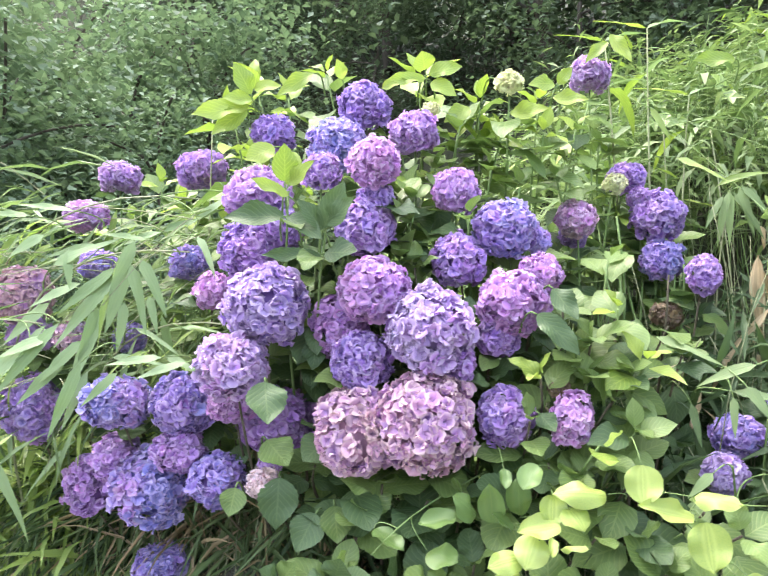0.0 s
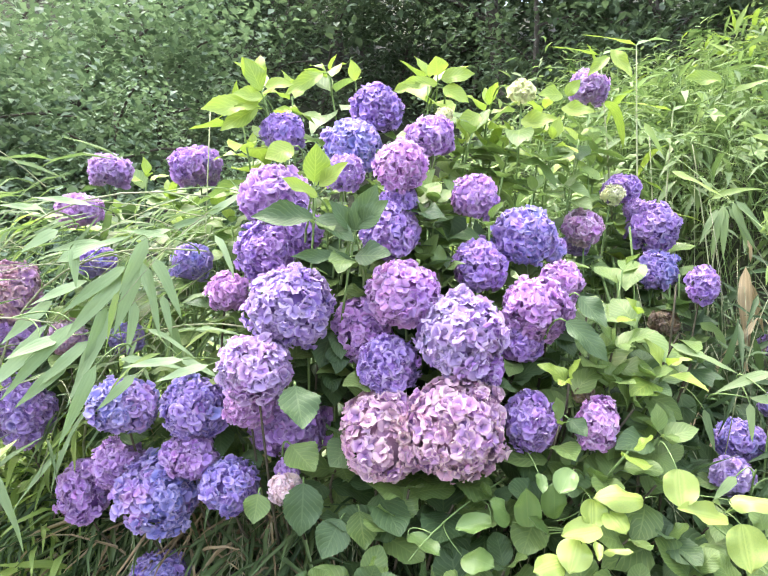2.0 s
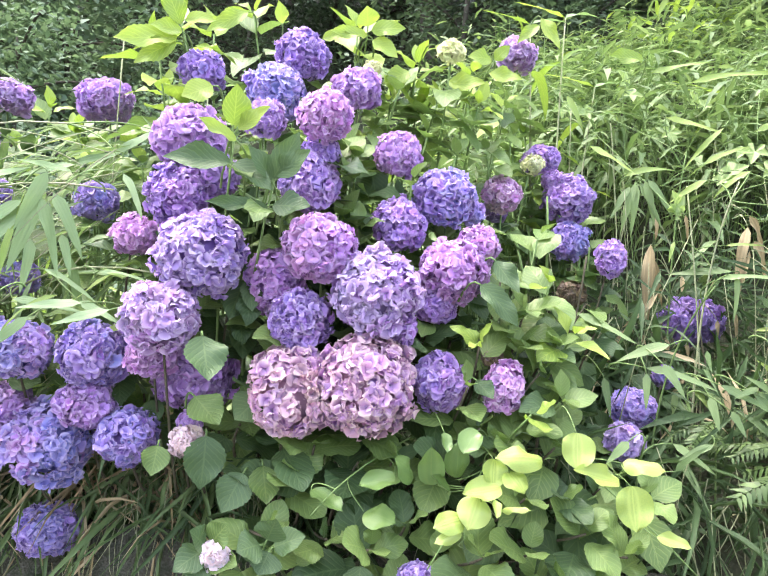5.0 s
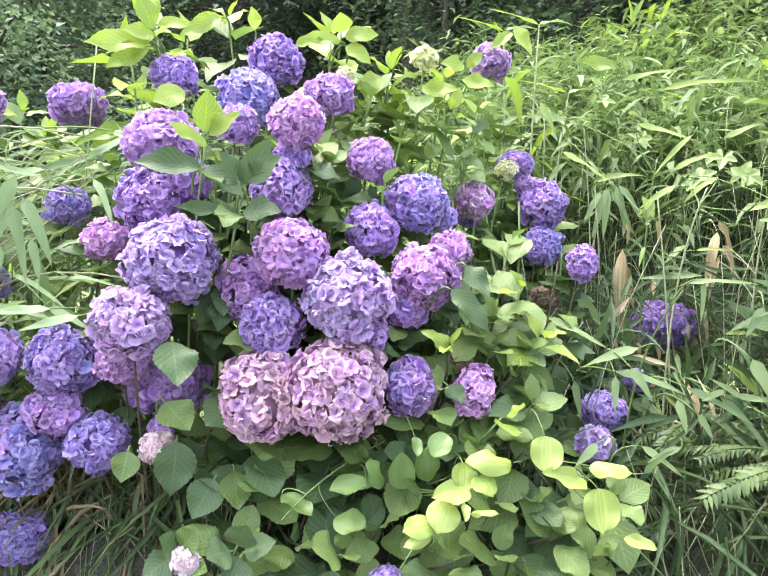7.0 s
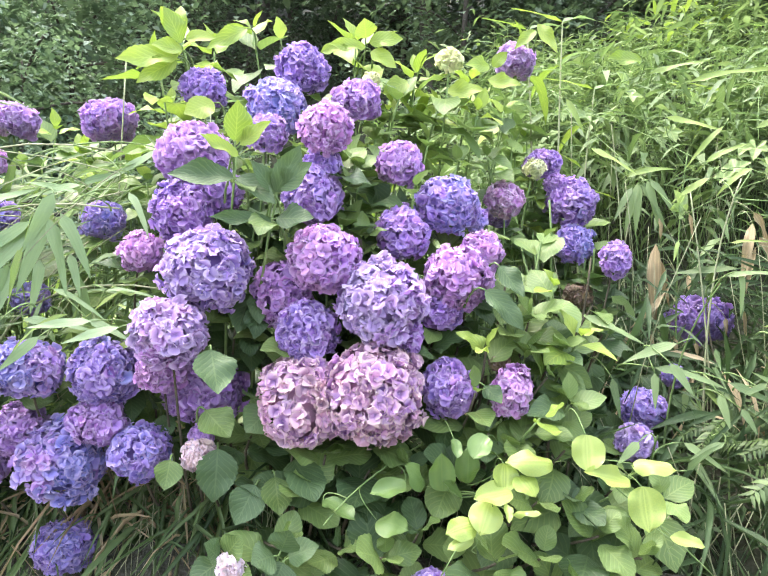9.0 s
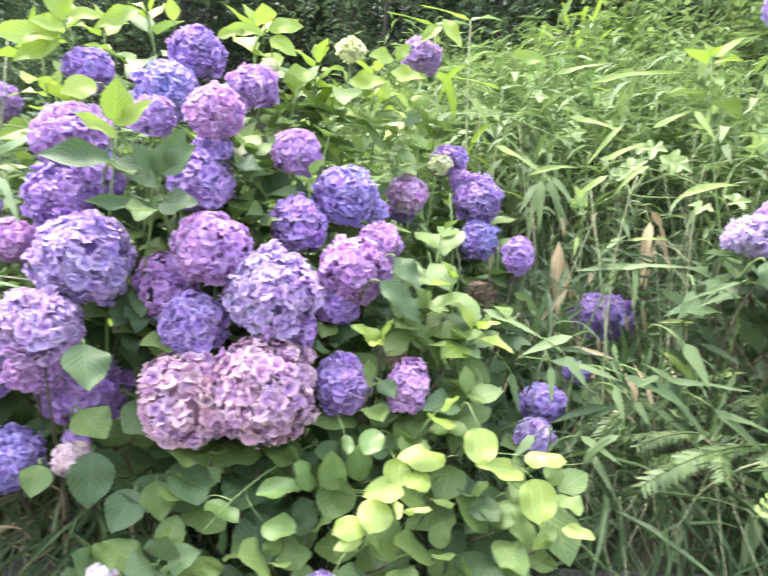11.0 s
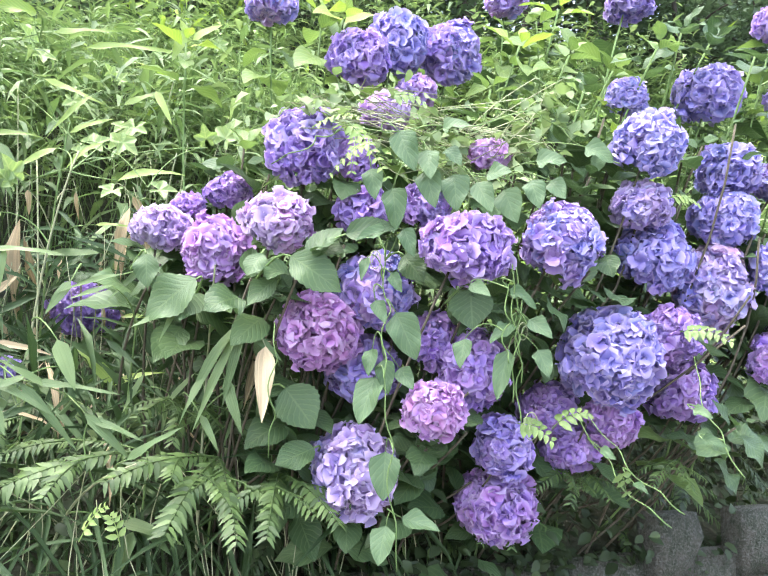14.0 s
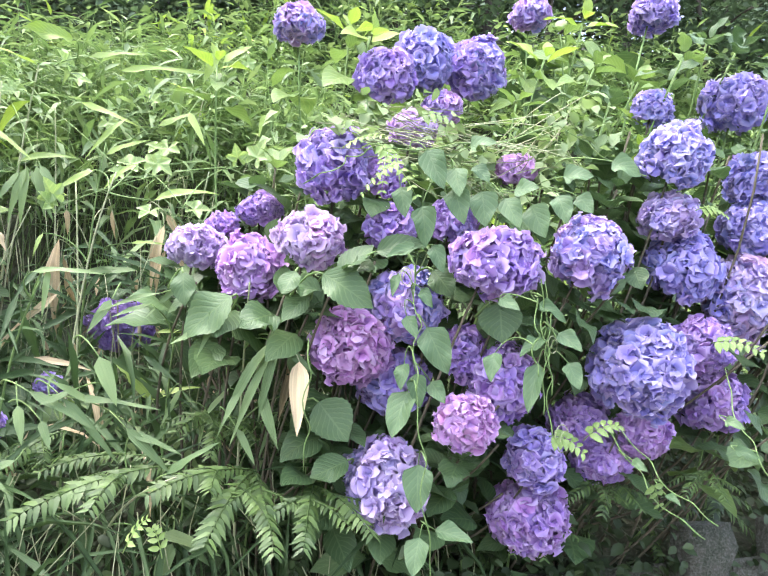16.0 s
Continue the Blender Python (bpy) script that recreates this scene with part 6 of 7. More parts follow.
    tagged(part("small_blades", soup.mesh("small_blades", BAMBOO_SUNNY), y), "arching yellow-green blades", kind="stuff")
    for i in range(16):
        q = on_bank(-1.5 - 0.07 * i, 2.0 + 0.12 * (i % 3))
        strip(bend(q, q + np.array([0, -0.05, 0.3]), q + np.array([0.08, -0.3, 0.36 + 0.02 * (i % 4)]), 9), 0.003, STRAW, y, "culm", "", 0.0015)
    # fine blades of the same tangle, their green darkened for the recess shade
    soup, dead = Soup(), Soup()
    nr = np.random.default_rng(12)
    k = 3000
    u, s = nr.uniform(-0.35, 1.15, k), nr.uniform(0.05, 0.75, k)
    x, y = plan(u, s)
    z = bank(u, s) + nr.uniform(0.02, 0.55, k) * (0.6 + 0.4 * nr.random(k))
    base = np.stack([x, y, z], -1)
    a = nr.uniform(0, 6.283, k)
    way = unit(np.stack([np.cos(a), np.sin(a) - 0.5, nr.normal(-0.5, 0.6, k)], -1))
    up = np.stack([nr.normal(0, 0.4, k), -0.8 + nr.normal(0, 0.3, k), np.full(k, 0.5)], -1)
    length, across = nr.uniform(0.07, 0.2, k), nr.uniform(0.06, 0.12, k)
    ok = clear_of_blooms(base + way * length[:, None] * 0.5, 1.0)
    pale = nr.random(k) < 0.04
    for soup_, sel in ((soup, ok & ~pale), (dead, ok & pale)):
        for j, t in enumerate(LONG_LOW):
            m = sel & (np.arange(k) % len(LONG_LOW) == j)
            scatter(soup_, t, base[m], way[m], up[m], length[m], across[m])
    tagged(part("small_blades", soup.mesh("small_blades", BAMBOO_SHADED), g), "narrow green grass blades", kind="stuff")
    tagged(part("dead_blades", dead.mesh("dead_blades", DRY), g), "straw-coloured dead blades", kind="stuff")
    straws = Soup()
    for _ in range(150):
        uu, ss = rng.uniform(-0.45, 1.2), rng.uniform(0.1, 0.9)
        px, py = plan(uu, ss)
        p = np.array([px, py, float(bank(uu, ss))])
        h = rng.uniform(0.25, 0.75)
        q = p + np.array([rng.gauss(0, 0.12), rng.gauss(-0.08, 0.1), h])
        if clear_of_blooms(q, 1.0)[0] and clear_of_blooms((p + q) / 2, 1.0)[0]:
            straws.add(*tube(bend(p, (p + q) / 2 + np.array([rng.gauss(0, 0.05), 0, 0.05]), q, 5), 0.0018, 0.0009, 3))
    tagged(part("dry_stalk", straws.mesh("dry_stalk", STRAW), g), "thin pale dry straws", kind="stuff")


def make_hanging_grass():
    """Dry and green grass that hangs over the wall's top."""
    nr = np.random.default_rng(31)
    sunny = "hanging tuft of long yellow-green grass on the wall's edge"
    green, dead = "hanging tuft of long green grass on the wall's edge, darkened where shaded", "tuft of withered straw-coloured grass on the wall's edge"
    # the darkest tufts carry the shade under the shrubs in their colour
    for u0, count, mat, text in [(-2.3, 420, BAMBOO_SUNNY, sunny), (-1.95, 560, BAMBOO_SUNNY, sunny), (-1.72, 560, BAMBOO_MID, green), (-1.5, 560, BAMBOO_SHADED, green), (-1.3, 420, BAMBOO_MID, green), (-1.2, 240, DRY, dead), (-0.9, 150, DRY, dead), (-0.95, 420, BAMBOO_MID, green), (-0.6, 380, BAMBOO_SHADED, green), (-0.2, 300, BAMBOO_SHADED, green), (0.2, 150, BAMBOO_SHADED, green), (0.6, 150, BAMBOO_SHADED, green), (0.95, 150, BAMBOO_SHADED, green)]:
        x, y = plan(u0, 0.03)
        t = thing("grass_tuft", (float(x), float(y), WALL_TOP - 0.02), text, "grass", "grass on the wall's edge")
        k = count
        u, s = u0 + nr.normal(0, 0.14, k), nr.uniform(-0.05, 0.2, k)
        x, y = plan(u, s)
        base = np.stack([x, y, WALL_TOP + nr.uniform(-0.05, 0.2, k)], -1)
        way = unit(np.stack([nr.normal(0, 0.5, k), -0.45 + nr.normal(0, 0.25, k), nr.normal(-0.45, 0.6, k)], -1))
        up = np.stack([nr.normal(0, 0.3, k), nr.normal(-0.5, 0.3, k), np.ones(k)], -1)
        length, across = nr.uniform(0.14, 0.36, k), nr.uniform(0.02, 0.05, k) * (0.55 if mat is DRY else 1.0)
        ok = clear_of_blooms(base + way * length[:, None] * 0.5, 1.0)
        front = ok & (s < 0.0)
        single = np.where(front)[0][:24]
        rest = ok.copy()
        rest[single] = False
        shapes = [mesh_from("blade", *tpl, None, mat) for tpl in LONG_LOW]
        for i in single:
            ob = part("blade", shapes[i % len(LONG_LOW)], t)
            ob.matrix_world = Matrix(matrix_of(base[i], way[i], up[i], length[i], across[i]).tolist())
        soup = Soup()
        for j, tpl in enumerate(LONG_LOW):
            m = rest & (np.arange(k) % len(LONG_LOW) == j)
            scatter(soup, tpl, base[m], way[m], up[m], length[m], across[m])
        straws = Soup()
        for _ in range(60 if mat is DRY else 34):
            uu, ss = u0 + nr.normal(0, 0.15), nr.uniform(-0.07, 0.1)
            px, py = plan(uu, ss)
            p = np.array([px, py, WALL_TOP + nr.uniform(0.0, 0.25)])
            q = p + np.array([nr.normal(0, 0.1), nr.normal(-0.04, 0.05), -nr.uniform(0.12, 0.35)])
            if clear_of_blooms(np.array([p, (p + q) / 2, q]), 1.0).all():
                straws.add(*tube(bend(p, (p + q) / 2 + nr.normal(0, 0.03, 3), q, 5), 0.0014, 0.0008, 3))
        tagged(part("dry_stalk", straws.mesh("dry_stalk", STRAW), t), "thin dry stalks", kind="stuff")
        tagged(part("hanging_grass", soup.mesh("hanging_grass", mat), t), kind="stuff")


def make_reeds():
    """Tall single culms with a few blades, standing on the bank."""
    for x, y, h, bladed, lean in [(0.67, 1.85, 1.3, True, -0.02), (0.8, 2.0, 1.3, True, 0.02), (0.87, 2.02, 1.0, False, 0.0), (-0.5, 1.9, 1.25, False, 0.0), (0.98, 1.5, 0.75, False, -0.03), (0.2, 2.3, 0.85, True, 0.03), (-0.28, 2.5, 1.25, True, -0.02), (1.5, 2.2, 0.75, True, 0.05), (1.75, 2.5, 0.6, True, -0.04), (0.75, 1.75, 0.8, False, 0.02), (1.9, 2.3, 0.55, True, 0.02), (1.3, 2.6, 0.5, True, 0.0), (0.92, 2.1, 1.0, True, 0.05), (1.05, 2.0, 0.9, False, -0.03)]:
        rng = random.Random(int(x * 1000))
        p = on_bank(x, y)
        reed = thing("reed", tuple(p), "tall pale reed stalk rising from the bank", "reed", "reeds on the bank")
        line = bend(p, p + np.array([0, 0, h * 0.5]), p + np.array([lean, -lean, h]), 10)
        strip(line, 0.0055 if bladed else 0.0025, STRAW, reed, "culm", "", 0.002)
        if bladed:
            for k in range(6):
                b = line[-1 - k // 2 - (k > 3)]
                a = k * 2.4 + rng.random()
                way = unit(np.array([math.cos(a), math.sin(a) * 0.6, 0.5 - 0.15 * k]))
                ob = part("leaf", mesh_from("leaf", *LONG[k % 4], None, LEAF_NEW if k % 2 else BAMBOO), reed)
                ob.matrix_world = Matrix(matrix_of(b, way, np.array([0, -0.3, 1.0]), rng.uniform(0.13, 0.22), rng.uniform(0.13, 0.19)).tolist())


def make_vines():
    v = thing("climbing_vine", tuple(on_bank(1.5, 1.15)), "twining vine with heart-shaped leaves hanging over the blooms", "vine")
    lines = []
    for k, (p, q, r) in enumerate(VINE_LINES):
        line = bend(p, q, r, 22)
        sway = np.linspace(0, 1, 22)[:, None]
        lines.append(line + np.sin(sway * np.array([17.0, 11.0, 14.0]) + k) * np.array([0.007, 0.005, 0.006]) * np.sin(sway * math.pi))
    root = on_bank(1.5, 1.15)
    for line in lines:
        strip(line, 0.0011, STRAW if len(line) % 2 else STEM, v, "stem", "", 0.0013)
    strip(bend(root, (1.45, 1.05, 1.9), lines[0][0], 10), 0.004, STEM, v, "stem", "", 0.002)
    for p, turn in TENDRILS:
        ang = np.linspace(0, 9.5, 30)
        ring = np.stack([0.02 * np.cos(ang), 0.006 * np.sin(ang * 0.5), 0.026 * np.sin(ang) - 0.002 * ang], -1) * turn + np.array(p)
        strip(ring, 0.001, STRAW, v, "tendril", "", 0.0006)
    blades(VINE_ROWS, v, HEART, VINE, "leaf", 0.78, lines, 7, 0.0012)
    for i, (base, tip, n, size) in enumerate(SPRIGS):
        sprig(base, tip, n, size, v, WEED_NEW if i in (0, 1, 7, 8, 10, 11) else LEAF_MID, "leaf_spray", "yellow-green spray of small paired leaflets")
    # the matted top of the vine: thin runners and small leaflets
    nr = np.random.default_rng(41)
    runners, leaflets = Soup(), Soup()
    k = 420
    f = nr.random(k)
    base = np.stack([1.2 + 0.46 * f, 0.92 - 0.32 * f, 1.8 + 0.07 * np.sin(f * 7) + 0.05 * f], -1) + nr.normal(0, 1, (k, 3)) * np.array([0.02, 0.05, 0.035])
    way = unit(np.stack([nr.normal(0, 0.8, k), nr.normal(-0.4, 0.5, k), nr.normal(-0.2, 0.5, k)], -1))
    up = np.stack([nr.normal(0, 0.4, k), nr.normal(-0.5, 0.3, k), np.ones(k)], -1)
    ok = clear_of_blooms(base, 0.75)
    scatter(leaflets, OVATE_LOW[0], base[ok], way[ok], up[ok], nr.uniform(0.016, 0.042, k)[ok], nr.uniform(0.8, 1.2, k)[ok])
    for i in range(0, k, 5):
        p, q = base[i], base[(i * 7 + 3) % k]
        q = p + (q - p) * min(1.0, 0.2 / (np.linalg.norm(q - p) + 1e-6))
        runners.add(*tube(bend(p, (p + q) / 2 + nr.normal(0, 0.02, 3), q, 7), 0.0012, 0.0008, 3))
    tagged(part("runner", runners.mesh("runner", STRAW), v), "thin straw-coloured runners", kind="stuff")
    tagged(part("foliage", leaflets.mesh("foliage", WEED), v), "small pale green leaflets", kind="stuff")
    g = thing("greenbrier", tuple(on_bank(0.45, 1.6)), "trailing brier with glossy round yellow-green leaves and curled tendrils", "vine")
    lines = [bend(on_bank(0.45, 1.6), (0.4, 1.35, 1.3), (0.52, 1.16, 1.14), 10), bend((0.4, 1.35, 1.26), (0.3, 1.2, 1.15), (0.18, 1.15, 1.0), 10), bend((0.52, 1.16, 1.14), (0.58, 1.1, 1.08), (0.66, 1.08, 1.0), 8), bend((0.2, 1.35, 1.2), (0.05, 1.25, 1.15), (-0.02, 1.2, 1.08), 8)]
    for line in lines:
        strip(line, 0.002, STEM, g, "stem", "", 0.0012)
    blades(BRIER_ROWS, g, ROUND, BRIER, "leaf", 0.98, lines, 9, 0.0011)
    blades(OLD_BRIER_ROWS, g, ROUND, BRIER_OLD, "leaf", 0.98, lines, 10, 0.0011, label="dull green older leaf")
    rng = random.Random(4)
    for base, tip, w in BRIER_ROWS[2::2]:
        b = np.array(base)
        pts = [b + np.array([0.004 * math.sin(k * 0.9), -0.004 * math.cos(k * 0.7), -0.0065 * k + 0.0004 * k * k]) for k in range(9)]
        strip(np.array(pts), 0.0009, STEM, g, "tendril", "", 0.0005)


def sprig(base, tip, n, size, parent, mat, name, label=""):
    """A pinnate leaf: leaflets in pairs along a thin rachis, one mesh."""
    base, tip = np.array(base), np.array(tip)
    line = bend(base, (base + tip) / 2 + np.array([0, 0, 0.02]), tip, n)
    soup = Soup()
    v, f = tube(line, 0.0012, 0.0006, 3)
    soup.add(v, f)
    way = unit(tip - base)
    up = unit(ROADSIDE - base) * 0.6 + np.array([0, 0, 0.8])
    fr = leaf_frame(way, up)
    for side in (-1, 1):
        w = unit(fr[:, 0] * side + way * 0.45)
        k = len(line) - 1
        sz = size * (1 - 0.45 * np.linspace(0, 1, k))
        scatter(soup, OVATE_LOW[0], line[1:], np.repeat(w[None], k, 0), np.repeat(fr[:, 2][None], k, 0), sz, np.full(k, 0.7))
    part(name, soup.mesh(name, mat), parent, label)


def frond(parent, base, tip, size, seed, mat):
    """A fern frond: pointed leaflets in two rows along a rachis that sags to its tip."""
    rng = random.Random(seed)
    base, tip = np.array(base), np.array(tip)
    length = float(np.linalg.norm(tip - base))
    n = max(8, int(length / 0.0105))
    line = bend(base, (base + tip) / 2 + np.array([0, 0, length * 0.14]), tip, n + 1)
    soup = Soup()
    soup.add(*tube(line, 0.0018, 0.0006, 4))
    tan = unit(np.gradient(line, axis=0))
    for i in range(1, n + 1):
        s = i / n
        fr = leaf_frame(tan[i], np.array([rng.gauss(0, 0.1), -0.55, 0.9]))
        sz = size * (0.4 + 0.9 * math.sin(math.pi * min(1, 0.2 + 0.8 * (1 - s)))) * rng.uniform(0.88, 1.12)
        for side in (-1, 1):
            w = unit(fr[:, 0] * side + tan[i] * rng.uniform(0.55, 0.8) + np.array([0, 0, -0.25 + rng.gauss(0, 0.12)]))
            scatter(soup, PINNA[rng.randrange(3)], line[i:i + 1], w[None], (fr[:, 2] + rng.gauss(0, 0.15))[None], np.array([sz * 0.8]), np.array([0.72]))
    part("frond", soup.mesh("frond", mat), parent)


def make_ferns():
    for root, fronds in FERNS:
        inset = max(0.0, 0.06 - behind(root[0], root[1]))
        foot = on_bank(root[0] + WALL_N[0] * inset, root[1] + WALL_N[1] * inset)
        f = thing("fern", tuple(foot), "green fern with arching fronds of pointed leaflets on the bank", "fern", "ferns on the bank")
        rng = random.Random(int(root[0] * 100))
        strip(bend(foot, (foot + np.array(root)) / 2 + np.array([0, 0, 0.03]), root, 6), 0.003, STEM, f, "stalk", "", 0.002)
        for k, (tip, width) in enumerate(fronds):
            base, tip = np.array(root), np.array(tip)
            frond(f, base, tip, width * 0.55, k, FERN)
            side = unit(np.cross(tip - base, [0, 0, 1]))
            far = float(np.linalg.norm(tip - base))
            for q, sgn in ((0.3, 1), (0.38, -1))[k % 2:]:
                p = base + (tip - base) * q + np.array([0, 0, far * 0.06])
                e = p + (unit(tip - base) * 0.7 + side * sgn * 0.75 + np.array([0, 0, -0.12])) * far * (0.62 - 0.45 * q)
                frond(f, p, e, width * 0.42, k * 7 + int(q * 10), FERN)


def make_wall_ferns():
    """Small ferns rooted along the wall's top, hanging over its face; some fronds are darkened for shade."""
    rng = random.Random(14)
    for u in (0.9, 1.2, 1.47, 1.68, 1.9, 2.12, 2.4, 2.75):
        x, y = plan(u + rng.uniform(-0.04, 0.04), 0.04)
        foot = np.array([float(x), float(y), WALL_TOP + 0.03])
        f = thing("fern", tuple(foot - np.array([0, 0, 0.05])), "small fern hanging over the mossy wall, some fronds darkened for shade", "fern", "ferns on the wall's edge")
        for k in range(7):
            a = rng.uniform(-1.1, 1.1)
            way = np.array([math.sin(a), -math.cos(a) * 0.6, 0.0])
            base = foot + np.array([0, 0, rng.uniform(0.0, 0.22)])
            frond(f, base, base + way * rng.uniform(0.08, 0.15) + np.array([0, 0, -rng.uniform(0.0, 0.12)]), rng.uniform(0.026, 0.036), k + int(u * 50), IVY_SHADED if k % 3 else FERN)
        strip(np.array([foot - np.array([0, 0, 0.05]), foot + np.array([0.005, 0, 0.08]), foot + np.array([0, 0.01, 0.22])]), 0.003, TWIG, f, "stalk", "", 0.002)


def make_undergrowth():
    """The dense cover of small-leaved weeds and young bamboo on the bank."""
    nr = np.random.default_rng(77)
    k = 9400
    u = nr.uniform(-4.2, 5.2, k)
    s = nr.uniform(0.22, 3.1, k)
    keep = ~((u > -0.4) & (u < 1.0) & (s < 1.0) & (nr.random(k) < 0.75)) & ~((u < -0.25) & (s < 0.42)) & ~((u > 1.0) & (s < 0.42)) & ~((u > 0.1) & (u < 1.1) & (s < 0.35)) & (u < 3.7 + 1.0 * s) & (u > -2.8 - 1.5 * s)
    u, s = u[keep], s[keep]
    k = len(u)
    x, y = plan(u, s)
    h = nr.uniform(0.1, 0.36, k) * (1 + 0.4 * np.sin(u * 3.1) * np.sin(s * 4))
    h = h * (1 + np.where(u > 0.8, 1.1, 0.5) * np.clip((s - 1.6) / 0.8, 0, 1))
    hollow = (u > -0.35) & (u < 1.1) & (s > 0.8) & (s < 1.7)
    h = np.where(hollow, nr.uniform(0.42, 0.72, k), h)
    foot = np.stack([x, y, bank(u, s)], -1)
    lean = np.stack([nr.normal(0, 0.25, k), nr.normal(-0.25, 0.25, k), np.ones(k)], -1)
    top = foot + lean * h[:, None]
    cover = thing("undergrowth", tuple(on_bank(0.5, 2.2)), "dense bright green weeds and seedlings covering the bank", "weeds", kind="stuff")
    groups = {"broad": (WEED, SMALL, 0.064, 1.5, 9, False), "lance": (WEED, LONG_LOW, 0.12, 0.2, 9, True), "young": (WEED_NEW, SMALL, 0.06, 1.2, 6, False), "blade": (BAMBOO_MID, LONG_LOW, 0.165, 0.15, 8, True), "shadeblade": (BAMBOO_SHADED, LONG_LOW, 0.13, 0.13, 7, True), "longblade": (LEAF_NEW, LONG, 0.19, 0.13, 3, True)}
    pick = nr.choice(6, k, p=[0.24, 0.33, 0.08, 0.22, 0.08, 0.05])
    # only the darkened blades grow in the recess, standing in for its shade
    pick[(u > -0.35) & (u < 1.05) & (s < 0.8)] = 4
    pick[hollow] = np.where(np.arange(k) % 3, 3, 1)[hollow]
    for gi, (mat, tpl, size, wide, count, fan) in enumerate(groups.values()):
        soup = Soup()
        sel = np.where(pick == gi)[0]
        for c in range(count):
            f = (c + 1) / count
            b = foot[sel] + (top[sel] - foot[sel]) * ((0.62 + 0.38 * f) if fan else (0.35 + 0.65 * f)) + nr.normal(0, 0.01, (len(sel), 3))
            a = c * 2.4 + nr.uniform(0, 6.28, len(sel))
            way = unit(np.stack([np.cos(a), np.sin(a) - 0.25, nr.normal(0.05 + 0.4 * (f > 0.85), 0.3, len(sel))], -1))
            up = np.stack([nr.normal(0, 0.25, len(sel)), nr.normal(-0.3, 0.25, len(sel)), np.ones(len(sel))], -1)
            ln = size * nr.uniform(0.6, 1.3, len(sel)) * (1.1 - 0.3 * f)
            ok = clear_of_blooms(b + way * ln[:, None] * 0.5, 1.0, 0.5)
            for j, t in enumerate(tpl):
                m = ok & (np.arange(len(sel)) % len(tpl) == j)
                scatter(soup, t, b[m], way[m], up[m], ln[m], np.full(m.sum(), wide) * nr.uniform(0.8, 1.2, m.sum()))
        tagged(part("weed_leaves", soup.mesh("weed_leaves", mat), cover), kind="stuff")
    soup = Soup()
    for i in range(k):
        if i % 6 and not hollow[i]:
            continue
        soup.add(*tube(np.array([foot[i], (foot[i] + top[i]) / 2 + 0.01, top[i]]), 0.0022, 0.0011, 3))
    tagged(part("weed_stems", soup.mesh("weed_stems", STEM), cover), kind="stuff")


# ---- trees behind the bank ----
def creeper_leaf():
    """A leaf of five pointed lobes, cupped, with a notch at the stalk."""
    ang = np.linspace(-2.75, 2.75, 41)
    r = (0.33 + 0.25 * (1 - np.abs(np.sin(ang * 2.5))) ** 0.8) * (1 - 0.13 * np.abs(ang))
    rim = np.stack([np.sin(ang) * r, 0.35 + np.cos(ang) * r, 0.1 * np.abs(np.sin(ang * 2.5))], -1)
    v = np.concatenate([[(0, 0.35, -0.04)], rim * np.array([0.5, 0.5, 0.3]) + np.array([0, 0.175, 0]), rim])
    n = len(ang)
    f = [(0, i + 1, i) for i in range(1, n)]
    for i in range(1, n):
        f += [(i, i + 1, i + n + 1), (i, i + n + 1, i + n)]
    return v, np.array(f), v[:, :2] + 0.5


CLUMP_LEAF = [(np.array([(0, 0, 0), (0.24, 0.5, 0.06), (0, 1, -0.16), (-0.24, 0.5, 0.06)]), np.array([(0, 1, 2), (0, 2, 3)]), np.array([(0.5, 0), (1, 0.5), (0.5, 1), (0, 0.5)]))]


